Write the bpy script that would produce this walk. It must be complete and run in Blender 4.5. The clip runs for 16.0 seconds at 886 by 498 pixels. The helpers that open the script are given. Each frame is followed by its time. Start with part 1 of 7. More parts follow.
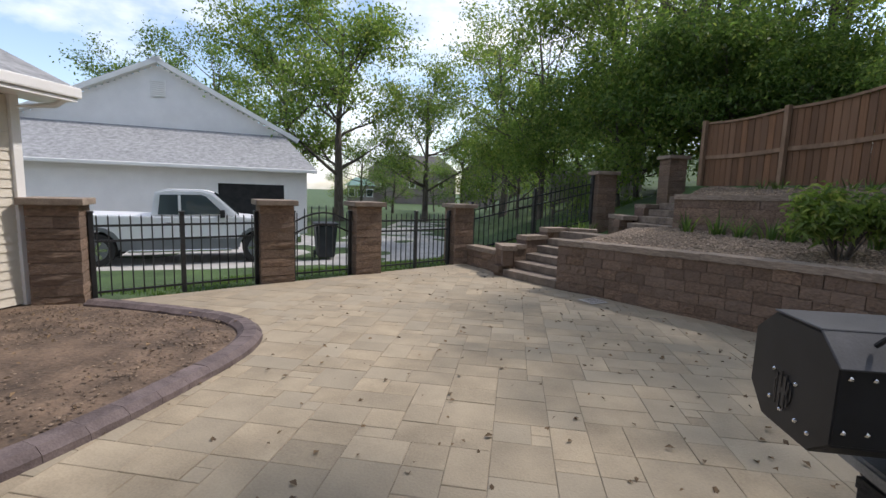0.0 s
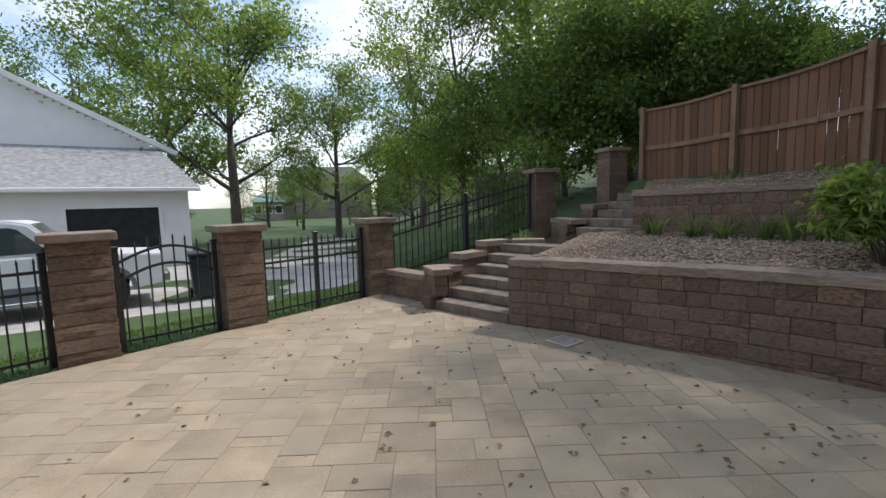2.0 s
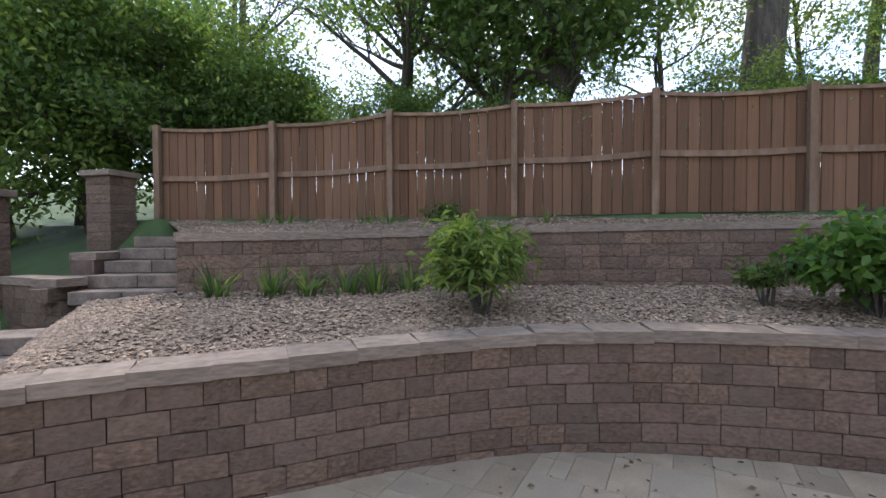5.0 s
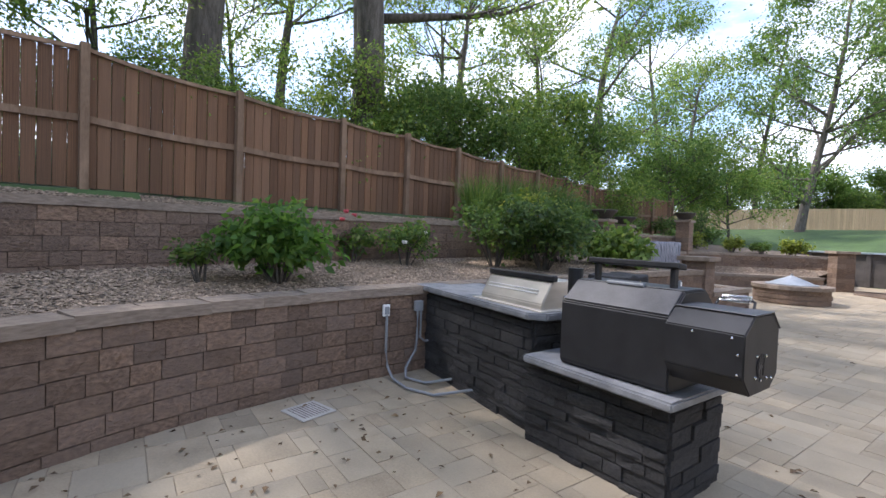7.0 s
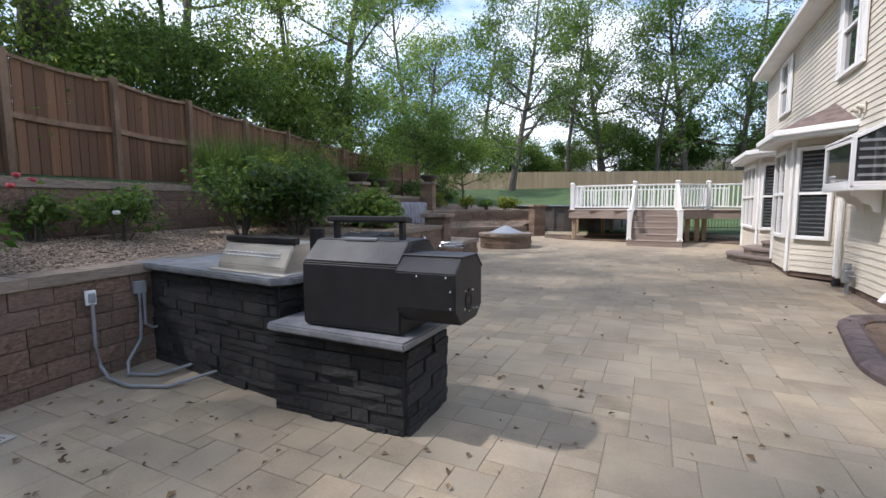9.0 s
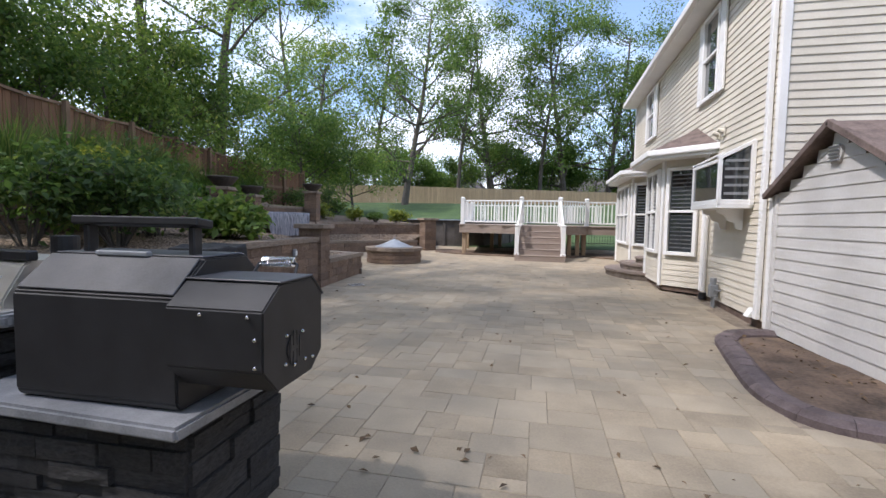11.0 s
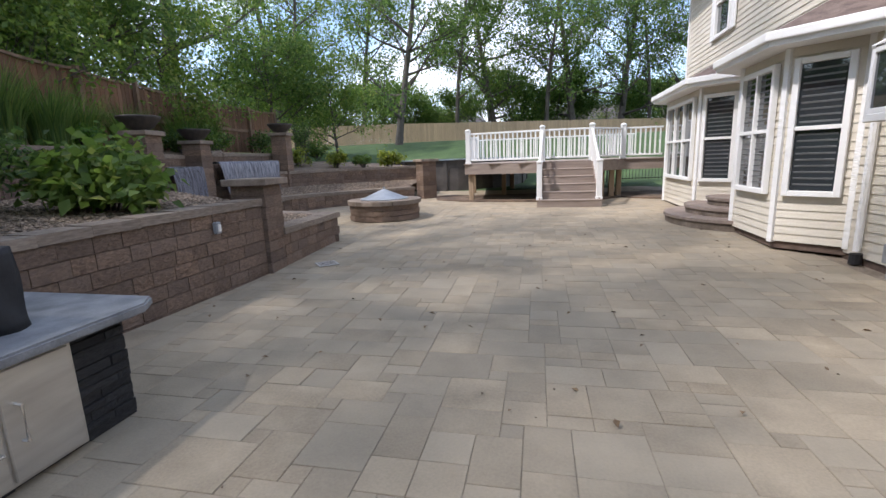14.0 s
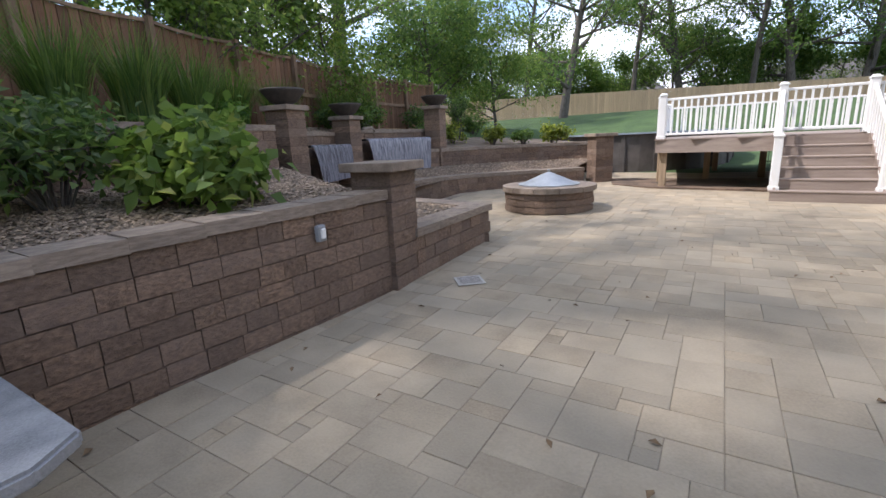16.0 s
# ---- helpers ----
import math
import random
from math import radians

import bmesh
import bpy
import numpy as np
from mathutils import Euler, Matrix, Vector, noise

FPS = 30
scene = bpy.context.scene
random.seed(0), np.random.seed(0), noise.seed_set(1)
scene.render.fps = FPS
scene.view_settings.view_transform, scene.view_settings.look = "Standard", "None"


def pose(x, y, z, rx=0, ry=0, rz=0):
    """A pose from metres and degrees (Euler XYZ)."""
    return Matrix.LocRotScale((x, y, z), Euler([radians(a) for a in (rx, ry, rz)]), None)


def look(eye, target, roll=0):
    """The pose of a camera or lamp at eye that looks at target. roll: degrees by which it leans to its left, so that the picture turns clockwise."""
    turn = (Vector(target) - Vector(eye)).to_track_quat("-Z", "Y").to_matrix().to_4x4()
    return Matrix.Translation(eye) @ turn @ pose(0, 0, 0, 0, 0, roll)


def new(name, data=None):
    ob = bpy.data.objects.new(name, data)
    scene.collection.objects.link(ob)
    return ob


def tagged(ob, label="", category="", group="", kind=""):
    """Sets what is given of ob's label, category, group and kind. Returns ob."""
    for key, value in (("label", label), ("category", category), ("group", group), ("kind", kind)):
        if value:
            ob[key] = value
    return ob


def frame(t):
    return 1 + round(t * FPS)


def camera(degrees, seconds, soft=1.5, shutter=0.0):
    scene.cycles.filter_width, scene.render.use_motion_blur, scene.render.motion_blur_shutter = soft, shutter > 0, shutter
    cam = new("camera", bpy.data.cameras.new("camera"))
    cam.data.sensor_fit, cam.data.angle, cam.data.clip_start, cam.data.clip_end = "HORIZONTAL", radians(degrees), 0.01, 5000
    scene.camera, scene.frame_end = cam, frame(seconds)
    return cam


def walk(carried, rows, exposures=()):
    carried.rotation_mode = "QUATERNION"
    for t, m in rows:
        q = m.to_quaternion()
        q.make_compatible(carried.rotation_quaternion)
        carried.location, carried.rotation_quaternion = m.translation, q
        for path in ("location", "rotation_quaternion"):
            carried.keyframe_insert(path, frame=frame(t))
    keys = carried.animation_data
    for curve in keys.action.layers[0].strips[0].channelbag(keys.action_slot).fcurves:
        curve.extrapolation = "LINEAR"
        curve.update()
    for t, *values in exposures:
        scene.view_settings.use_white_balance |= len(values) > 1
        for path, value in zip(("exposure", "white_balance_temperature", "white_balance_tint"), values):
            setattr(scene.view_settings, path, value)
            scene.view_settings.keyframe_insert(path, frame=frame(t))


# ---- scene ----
cam = camera(89.1, 16.0)
PATH = [
    (0, (2.035, 3.51, 1.528), (1.765, 5.476, 1.278), 1.9),
    (0.5, (2.006, 4.03, 1.534), (1.809, 6.002, 1.27), 1.4),
    (1, (1.935, 4.56, 1.527), (1.82, 6.54, 1.27), 0.8),
    (1.5, (1.908, 5.115, 1.543), (1.858, 7.1, 1.306), -0.6),
    (2, (1.91, 5.595, 1.537), (1.985, 7.583, 1.327), -1.5),
    (2.5, (1.861, 6.106, 1.566), (2.112, 8.081, 1.371), -1.8),
    (3, (1.91, 6.589, 1.55), (2.381, 8.523, 1.35), -1.7),
    (3.2, (1.907, 6.768, 1.547), (2.465, 8.678, 1.346), -1.7),
    (5.3, (2.208, 7.885, 1.569), (4.133, 8.428, 1.531), 0.5),
    (5.5, (2.173, 7.895, 1.567), (4.155, 8.165, 1.531), 1.2),
    (6, (2.166, 7.851, 1.533), (4.127, 7.458, 1.518), 2.9),
    (6.5, (2.2, 7.873, 1.488), (4.016, 7.035, 1.464), 2.7),
    (7, (2.168, 7.776, 1.483), (3.776, 6.588, 1.426), 2.1),
    (7.5, (2.125, 7.685, 1.487), (3.505, 6.241, 1.387), 1.1),
    (8, (2.078, 7.642, 1.466), (3.246, 6.024, 1.341), 0.5),
    (8.5, (2.071, 7.625, 1.455), (3.073, 5.9, 1.31), 0.1),
    (9, (2.064, 7.629, 1.447), (2.879, 5.813, 1.254), -0.2),
    (9.5, (1.985, 7.599, 1.395), (2.616, 5.717, 1.151), -0.7),
    (10, (1.984, 7.465, 1.365), (2.475, 5.538, 1.147), -0.6),
    (10.2, (2.013, 7.336, 1.346), (2.469, 5.396, 1.174), -0.3),
    (12.3, (2.407, 5.537, 1.462), (2.734, 3.567, 1.349), 2.1),
    (12.5, (2.477, 5.343, 1.455), (2.835, 3.38, 1.315), 1.8),
    (13, (2.57, 4.834, 1.457), (2.964, 2.889, 1.209), 0.0),
    (13.5, (2.723, 4.348, 1.438), (3.08, 2.416, 1.066), -2.0),
    (14, (2.765, 3.872, 1.417), (3.142, 1.947, 1.029), -2.1),
    (14.5, (2.987, 3.432, 1.437), (3.754, 1.623, 1.065), -2.8),
    (15, (3.168, 2.907, 1.432), (4.04, 1.155, 1.016), -2.3),
    (15.5, (3.337, 2.425, 1.442), (4.288, 0.724, 0.99), -2.4),
    (16, (3.532, 2.035, 1.43), (4.526, 0.363, 0.967), -2.6),
]
EXPOSURE = 0.62
walk(cam, [(t, look(eye, target, roll)) for t, eye, target, roll in PATH], [(0, EXPOSURE + .05, 6650, 14), (3.2, EXPOSURE + .2, 6600, 13), (5.4, EXPOSURE + .95, 6300, 17), (6.5, EXPOSURE + .95, 6300, 17), (8, EXPOSURE + .6, 6300, 16), (10, EXPOSURE + .45, 6300, 16), (13, EXPOSURE + .38, 6300, 15), (16, EXPOSURE + .68, 6350, 16)])

# ---- world, sun ----
SUN_TO = Vector((0.72, 0.42, 1.15)).normalized()
world = bpy.data.worlds.new("sky")
scene.world = world
world.use_nodes = True
wn, wl = world.node_tree.nodes, world.node_tree.links
wn.clear()
sky = wn.new("ShaderNodeTexSky")
sky.sky_type, sky.sun_disc = "NISHITA", False
sky.sun_elevation = math.asin(SUN_TO.z)
sky.sun_rotation = math.atan2(SUN_TO.x, SUN_TO.y)
sky.dust_density, sky.air_density = 1.0, 1.0
co = wn.new("ShaderNodeTexCoord")
mp = wn.new("ShaderNodeMapping")
mp.inputs["Scale"].default_value = (1.0, 1.0, 2.2)
cl = wn.new("ShaderNodeTexNoise")
cl.inputs["Scale"].default_value, cl.inputs["Detail"].default_value, cl.inputs["Roughness"].default_value = 2.4, 7, 0.58
rp = wn.new("ShaderNodeValToRGB")
rp.color_ramp.elements[0].position, rp.color_ramp.elements[1].position = 0.46, 0.66
mx = wn.new("ShaderNodeMixRGB")
mx.inputs[2].default_value = (5.6, 5.9, 6.3, 1)
bg = wn.new("ShaderNodeBackground")
bg.inputs["Strength"].default_value = 0.15
wo = wn.new("ShaderNodeOutputWorld")
wl.new(co.outputs["Generated"], mp.inputs["Vector"])
wl.new(mp.outputs["Vector"], cl.inputs["Vector"])
wl.new(cl.outputs["Fac"], rp.inputs["Fac"])
wl.new(rp.outputs["Color"], mx.inputs[0])
wl.new(sky.outputs["Color"], mx.inputs[1])
wl.new(mx.outputs["Color"], bg.inputs["Color"])
wl.new(bg.outputs["Background"], wo.inputs["Surface"])

sun_data = bpy.data.lights.new("sun", "SUN")
sun_data.energy, sun_data.angle, sun_data.color = 2.3, radians(2.0), (1.0, 0.965, 0.925)
sun = new("sun", sun_data)
sun.matrix_world = look(SUN_TO * 60, (0, 0, 0))


# ---- materials ----
def principled(name, rough=0.8, metal=0.0):
    m = bpy.data.materials.new(name)
    m.use_nodes = True
    b = m.node_tree.nodes["Principled BSDF"]
    b.inputs["Roughness"].default_value, b.inputs["Metallic"].default_value = rough, metal
    return m, m.node_tree.nodes, m.node_tree.links, b


def surface(name, dark, light, scale=6.0, fine=60.0, rough=0.85, bump=0.3, metal=0.0, spread=0.0, island=False, stretch=(1, 1, 1), third=None):
    """Two scales of noise between two colours, a per-object or per-island shift of brightness, and a fine relief."""
    m, n, l, b = principled(name, rough, metal)
    tc = n.new("ShaderNodeTexCoord")
    mapping = n.new("ShaderNodeMapping")
    mapping.inputs["Scale"].default_value = stretch
    l.new(tc.outputs["Object"], mapping.inputs["Vector"])
    big, small = n.new("ShaderNodeTexNoise"), n.new("ShaderNodeTexNoise")
    big.inputs["Scale"].default_value, big.inputs["Detail"].default_value = scale, 4
    small.inputs["Scale"].default_value, small.inputs["Detail"].default_value = fine, 3
    vec = mapping.outputs["Vector"]
    rand = None
    if spread or third:
        if island:
            g = n.new("ShaderNodeNewGeometry")
            rand = g.outputs["Random Per Island"]
        else:
            g = n.new("ShaderNodeObjectInfo")
            rand = g.outputs["Random"]
        add = n.new("ShaderNodeVectorMath")
        add.operation = "MULTIPLY_ADD"
        comb = n.new("ShaderNodeCombineXYZ")
        for i in range(3):
            l.new(rand, comb.inputs[i])
        l.new(comb.outputs[0], add.inputs[0])
        add.inputs[1].default_value = (37.0, 91.0, 53.0)
        l.new(vec, add.inputs[2])
        vec = add.outputs[0]
    l.new(vec, big.inputs["Vector"])
    l.new(vec, small.inputs["Vector"])
    mix = n.new("ShaderNodeMath")
    mix.operation = "MULTIPLY_ADD"
    l.new(small.outputs["Fac"], mix.inputs[0])
    mix.inputs[1].default_value = 0.45
    l.new(big.outputs["Fac"], mix.inputs[2])
    ramp = n.new("ShaderNodeValToRGB")
    e = ramp.color_ramp.elements
    e[0].position, e[1].position = 0.5, 0.95
    e[0].color, e[1].color = (*dark, 1), (*light, 1)
    l.new(mix.outputs[0], ramp.inputs["Fac"])
    col = ramp.outputs["Color"]
    if third:
        tm = n.new("ShaderNodeMixRGB")
        tm.inputs[2].default_value = (*third, 1)
        tr = n.new("ShaderNodeMath")
        tr.operation = "MULTIPLY"
        fr = n.new("ShaderNodeMath")
        fr.operation = "FRACT"
        mu = n.new("ShaderNodeMath")
        mu.operation = "MULTIPLY"
        mu.inputs[1].default_value = 7.13
        l.new(rand, mu.inputs[0])
        l.new(mu.outputs[0], fr.inputs[0])
        l.new(fr.outputs[0], tr.inputs[0])
        tr.inputs[1].default_value = 0.6
        l.new(tr.outputs[0], tm.inputs[0])
        l.new(col, tm.inputs[1])
        col = tm.outputs[0]
    if spread:
        hsv = n.new("ShaderNodeHueSaturation")
        mr = n.new("ShaderNodeMapRange")
        mr.inputs["To Min"].default_value, mr.inputs["To Max"].default_value = 1 - spread, 1 + spread
        l.new(rand, mr.inputs["Value"])
        l.new(mr.outputs["Result"], hsv.inputs["Value"])
        l.new(col, hsv.inputs["Color"])
        col = hsv.outputs["Color"]
    l.new(col, b.inputs["Base Color"])
    if bump:
        bp = n.new("ShaderNodeBump")
        bp.inputs["Strength"].default_value, bp.inputs["Distance"].default_value = bump, 0.02
        l.new(mix.outputs[0], bp.inputs["Height"])
        l.new(bp.outputs["Normal"], b.inputs["Normal"])
    return m


def foliage(name, dark, light, yellow):
    m, n, l, b = principled(name, 0.55)
    g = n.new("ShaderNodeNewGeometry")
    ramp = n.new("ShaderNodeValToRGB")
    e = ramp.color_ramp.elements
    e[0].color, e[1].color = (*dark, 1), (*light, 1)
    e[1].position = 0.8
    y = ramp.color_ramp.elements.new(1.0)
    y.color = (*yellow, 1)
    l.new(g.outputs["Random Per Island"], ramp.inputs["Fac"])
    l.new(ramp.outputs["Color"], b.inputs["Base Color"])
    tr = n.new("ShaderNodeBsdfTranslucent")
    thru = n.new("ShaderNodeMixRGB")
    thru.blend_type = "MULTIPLY"
    thru.inputs[0].default_value = 1.0
    thru.inputs[2].default_value = (1.55, 1.5, 1.15, 1)
    l.new(ramp.outputs["Color"], thru.inputs[1])
    l.new(thru.outputs[0], tr.inputs["Color"])
    mixs = n.new("ShaderNodeMixShader")
    mixs.inputs[0].default_value = 0.55
    l.new(b.outputs[0], mixs.inputs[1])
    l.new(tr.outputs[0], mixs.inputs[2])
    l.new(mixs.outputs[0], n["Material Output"].inputs["Surface"])
    return m


M = {}
M["paver"] = surface("paver_stone", (0.228, 0.182, 0.122), (0.371, 0.30, 0.204), 3.0, 70, 0.85, 0.35, spread=0.10, third=(0.27, 0.235, 0.176))
M["paver_far"] = surface("paver_stone_far", (0.228, 0.182, 0.122), (0.371, 0.30, 0.204), 3.0, 70, 0.85, 0.35, spread=0.10, island=True, third=(0.27, 0.235, 0.176))
M["joint"] = surface("paver_joint_sand", (0.085, 0.066, 0.048), (0.36, 0.29, 0.21), 1.1, 22, 0.95, 0.3)
M["block"] = surface("split_face_block", (0.105, 0.068, 0.046), (0.285, 0.188, 0.128), 7, 55, 0.92, 0.9, spread=0.2, third=(0.17, 0.125, 0.098))
M["mortar"] = surface("block_core", (0.085, 0.058, 0.045), (0.16, 0.11, 0.085), 8, 50, 0.95, 0.4)
M["cap"] = surface("cap_stone", (0.165, 0.126, 0.095), (0.30, 0.238, 0.184), 5, 60, 0.9, 0.4, spread=0.13)
M["grate"] = surface("pale_grate", (0.34, 0.31, 0.27), (0.46, 0.43, 0.38), 6, 60, 0.8, 0.2)
M["falls"] = surface("falling_water", (0.05, 0.05, 0.065), (0.27, 0.265, 0.30), 5, 40, 0.15, 0.3, stretch=(6, 6, .35))
M["tread"] = surface("step_stone", (0.10, 0.078, 0.06), (0.25, 0.20, 0.158), 5, 50, 0.92, 0.6, spread=0.15)
M["blind"] = surface("dim_blind_slat", (0.13, 0.135, 0.14), (0.20, 0.205, 0.21), 4, 60, 0.6, 0.0)
M["gravel"] = surface("river_gravel", (0.11, 0.078, 0.054), (0.38, 0.285, 0.20), 4, 40, 0.8, 0.2, spread=0.38, island=True)
M["soilbed"] = surface("bed_soil", (0.10, 0.075, 0.055), (0.22, 0.17, 0.125), 3, 50, 0.95, 0.6)
M["soil"] = surface("bare_soil", (0.048, 0.033, 0.023), (0.18, 0.122, 0.082), 2.6, 30, 0.97, 1.0)
M["clod"] = surface("soil_clod", (0.07, 0.05, 0.036), (0.24, 0.175, 0.125), 3, 40, 0.97, 0.3, spread=0.4, island=True)
M["grass"] = surface("lawn", (0.028, 0.056, 0.016), (0.062, 0.108, 0.03), 1.2, 45, 0.9, 0.8)
M["blade"] = foliage("grass_blades", (0.04, 0.09, 0.015), (0.09, 0.17, 0.03), (0.14, 0.17, 0.05))
M["fence"] = surface("stained_cedar", (0.085, 0.041, 0.02), (0.225, 0.113, 0.055), 9, 60, 0.85, 0.35, spread=0.3, stretch=(3, 3, 0.18), third=(0.155, 0.09, 0.054))
M["rail"] = surface("weathered_rail", (0.14, 0.087, 0.052), (0.265, 0.172, 0.11), 6, 50, 0.88, 0.35, spread=0.12, stretch=(1, 1, 0.3))
M["fresh"] = surface("fresh_cedar", (0.36, 0.24, 0.13), (0.56, 0.40, 0.24), 5, 40, 0.85, 0.2, spread=0.1, stretch=(2, 2, 0.2))
M["greywood"] = surface("old_grey_pickets", (0.20, 0.18, 0.15), (0.34, 0.31, 0.27), 6, 40, 0.9, 0.3, spread=0.15, stretch=(2, 2, 0.2))
M["iron"] = surface("black_iron", (0.012, 0.012, 0.013), (0.03, 0.03, 0.032), 20, 120, 0.45, 0.1)
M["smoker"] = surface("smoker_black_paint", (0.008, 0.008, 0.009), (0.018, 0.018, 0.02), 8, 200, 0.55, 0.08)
M["smoker_top"] = surface("smoker_grey_lid", (0.03, 0.03, 0.034), (0.065, 0.065, 0.07), 6, 120, 0.5, 0.06)
M["steel"] = surface("brushed_steel", (0.50, 0.47, 0.42), (0.66, 0.63, 0.57), 3, 160, 0.42, 0.05, metal=0.75, stretch=(1, 1, 6))
M["chrome"] = surface("chrome", (0.6, 0.6, 0.6), (0.75, 0.75, 0.75), 5, 80, 0.2, 0.0, metal=1.0)
M["counter"] = surface("grey_stone_counter", (0.13, 0.135, 0.145), (0.275, 0.28, 0.29), 7, 120, 0.55, 0.25)
M["ledge"] = surface("dark_ledge_stone", (0.012, 0.012, 0.0125), (0.05, 0.048, 0.047), 9, 70, 0.85, 0.8, spread=0.35)
M["siding"] = surface("cream_vinyl_siding", (0.56, 0.51, 0.42), (0.66, 0.61, 0.51), 1.5, 40, 0.6, 0.05)
M["shedside"] = surface("shed_panel", (0.50, 0.48, 0.45), (0.60, 0.58, 0.55), 2.0, 50, 0.65, 0.06)
M["nsiding"] = surface("neighbour_siding", (0.74, 0.72, 0.70), (0.82, 0.80, 0.78), 1.5, 40, 0.6, 0.05)
M["white"] = surface("white_vinyl", (0.74, 0.73, 0.70), (0.83, 0.82, 0.80), 2, 60, 0.45, 0.03)
M["shingle"] = surface("grey_shingles", (0.16, 0.165, 0.17), (0.32, 0.325, 0.33), 6, 30, 0.95, 0.5, spread=0.12, island=True)
M["shingle_brown"] = surface("brown_shingles", (0.09, 0.065, 0.055), (0.20, 0.15, 0.13), 6, 40, 0.95, 0.5, spread=0.18, island=True)
M["deckboard"] = surface("composite_deck", (0.21, 0.16, 0.13), (0.31, 0.25, 0.205), 3, 60, 0.7, 0.15, spread=0.06, stretch=(0.4, 4, 4))
M["post"] = surface("treated_post", (0.27, 0.19, 0.12), (0.42, 0.31, 0.20), 6, 50, 0.85, 0.25, stretch=(2, 2, 0.3))
M["pool"] = surface("brown_pool_wall", (0.05, 0.043, 0.038), (0.10, 0.088, 0.078), 3, 40, 0.6, 0.1)
M["poolrim"] = surface("blue_grey_pool_rim", (0.22, 0.27, 0.31), (0.32, 0.38, 0.42), 3, 60, 0.4, 0.05)
M["curb"] = surface("plum_concrete_curb", (0.075, 0.055, 0.053), (0.15, 0.115, 0.11), 7, 70, 0.85, 0.5, spread=0.15)
M["grey"] = surface("grey_pvc", (0.20, 0.21, 0.22), (0.29, 0.30, 0.31), 5, 90, 0.5, 0.05)
M["galv"] = surface("grey_screen_metal", (0.30, 0.32, 0.34), (0.42, 0.44, 0.46), 5, 150, 0.5, 0.2, metal=0.5)
M["bark"] = surface("tree_bark", (0.05, 0.042, 0.034), (0.14, 0.12, 0.10), 7, 35, 0.95, 0.9, stretch=(2, 2, 0.4))
M["bowl"] = surface("dark_planter_bowl", (0.035, 0.028, 0.024), (0.085, 0.07, 0.06), 8, 60, 0.6, 0.2)
M["cloth"] = surface("black_grill_cover", (0.010, 0.010, 0.011), (0.026, 0.026, 0.028), 6, 180, 0.75, 0.4)
M["gold"] = surface("gold_print", (0.35, 0.24, 0.08), (0.48, 0.34, 0.12), 6, 60, 0.5, 0.0)
# near-black for the neighbour's garage inside, its shade put into the colour
M["interior_shade"] = surface("painted_interior_shade", (0.012, 0.012, 0.013), (0.03, 0.03, 0.03), 3, 30, 0.9, 0.0)
M["asphalt"] = surface("asphalt", (0.30, 0.29, 0.275), (0.42, 0.405, 0.385), 2, 90, 0.92, 0.3)
M["truckpaint"] = surface("white_truck_paint", (0.74, 0.75, 0.77), (0.80, 0.81, 0.83), 1, 40, 0.25, 0.0)
M["truckgrey"] = surface("grey_truck_trim", (0.13, 0.145, 0.16), (0.18, 0.195, 0.21), 2, 60, 0.4, 0.0)
M["tyre"] = surface("tyre_rubber", (0.015, 0.015, 0.015), (0.03, 0.03, 0.03), 9, 80, 0.85, 0.2)
M["bin"] = surface("dark_blue_plastic", (0.015, 0.018, 0.024), (0.03, 0.034, 0.042), 4, 60, 0.55, 0.05)
M["deadleaf"] = surface("dead_leaf", (0.07, 0.045, 0.025), (0.19, 0.12, 0.06), 5, 40, 0.9, 0.2, spread=0.4, island=True)
M["greenroof"] = surface("green_metal_roof", (0.10, 0.19, 0.16), (0.16, 0.26, 0.22), 2, 40, 0.5, 0.05)
M["farwall"] = surface("far_house_wall", (0.20, 0.165, 0.14), (0.30, 0.25, 0.22), 1, 20, 0.85, 0.1)
M["farroof"] = surface("far_house_roof", (0.06, 0.055, 0.055), (0.12, 0.11, 0.105), 1, 12, 0.9, 0.2)
M["flower_white"] = surface("white_petals", (0.7, 0.68, 0.64), (0.82, 0.8, 0.77), 5, 40, 0.6, 0.0)
M["flower_red"] = surface("red_petals", (0.35, 0.03, 0.05), (0.55, 0.07, 0.09), 5, 40, 0.6, 0.0)
M["leaf_dark"] = foliage("leaves_dark", (0.038, 0.078, 0.026), (0.095, 0.16, 0.045), (0.15, 0.20, 0.05))
M["leaf_mid"] = foliage("leaves_mid", (0.05, 0.10, 0.024), (0.115, 0.195, 0.045), (0.19, 0.24, 0.06))
M["leaf_light"] = foliage("leaves_light", (0.08, 0.14, 0.03), (0.165, 0.25, 0.055), (0.26, 0.29, 0.08))
M["leaf_yellow"] = foliage("leaves_yellow", (0.09, 0.13, 0.02), (0.20, 0.24, 0.04), (0.34, 0.34, 0.06))
M["leaf_shrub"] = foliage("leaves_shrub", (0.05, 0.12, 0.025), (0.115, 0.23, 0.04), (0.17, 0.27, 0.06))


def glass(name, tint, rough=0.03):
    m, n, l, b = principled(name, rough)
    b.inputs["Base Color"].default_value = (*tint, 1)
    b.inputs["Specular IOR Level"].default_value = 0.9
    b.inputs["Coat Weight"].default_value = 0.6
    b.inputs["Coat Roughness"].default_value = 0.02
    return m


M["glass"] = glass("window_glass_dark_room", (0.03, 0.036, 0.04))
M["glass_truck"] = glass("tinted_truck_glass", (0.05, 0.075, 0.085))


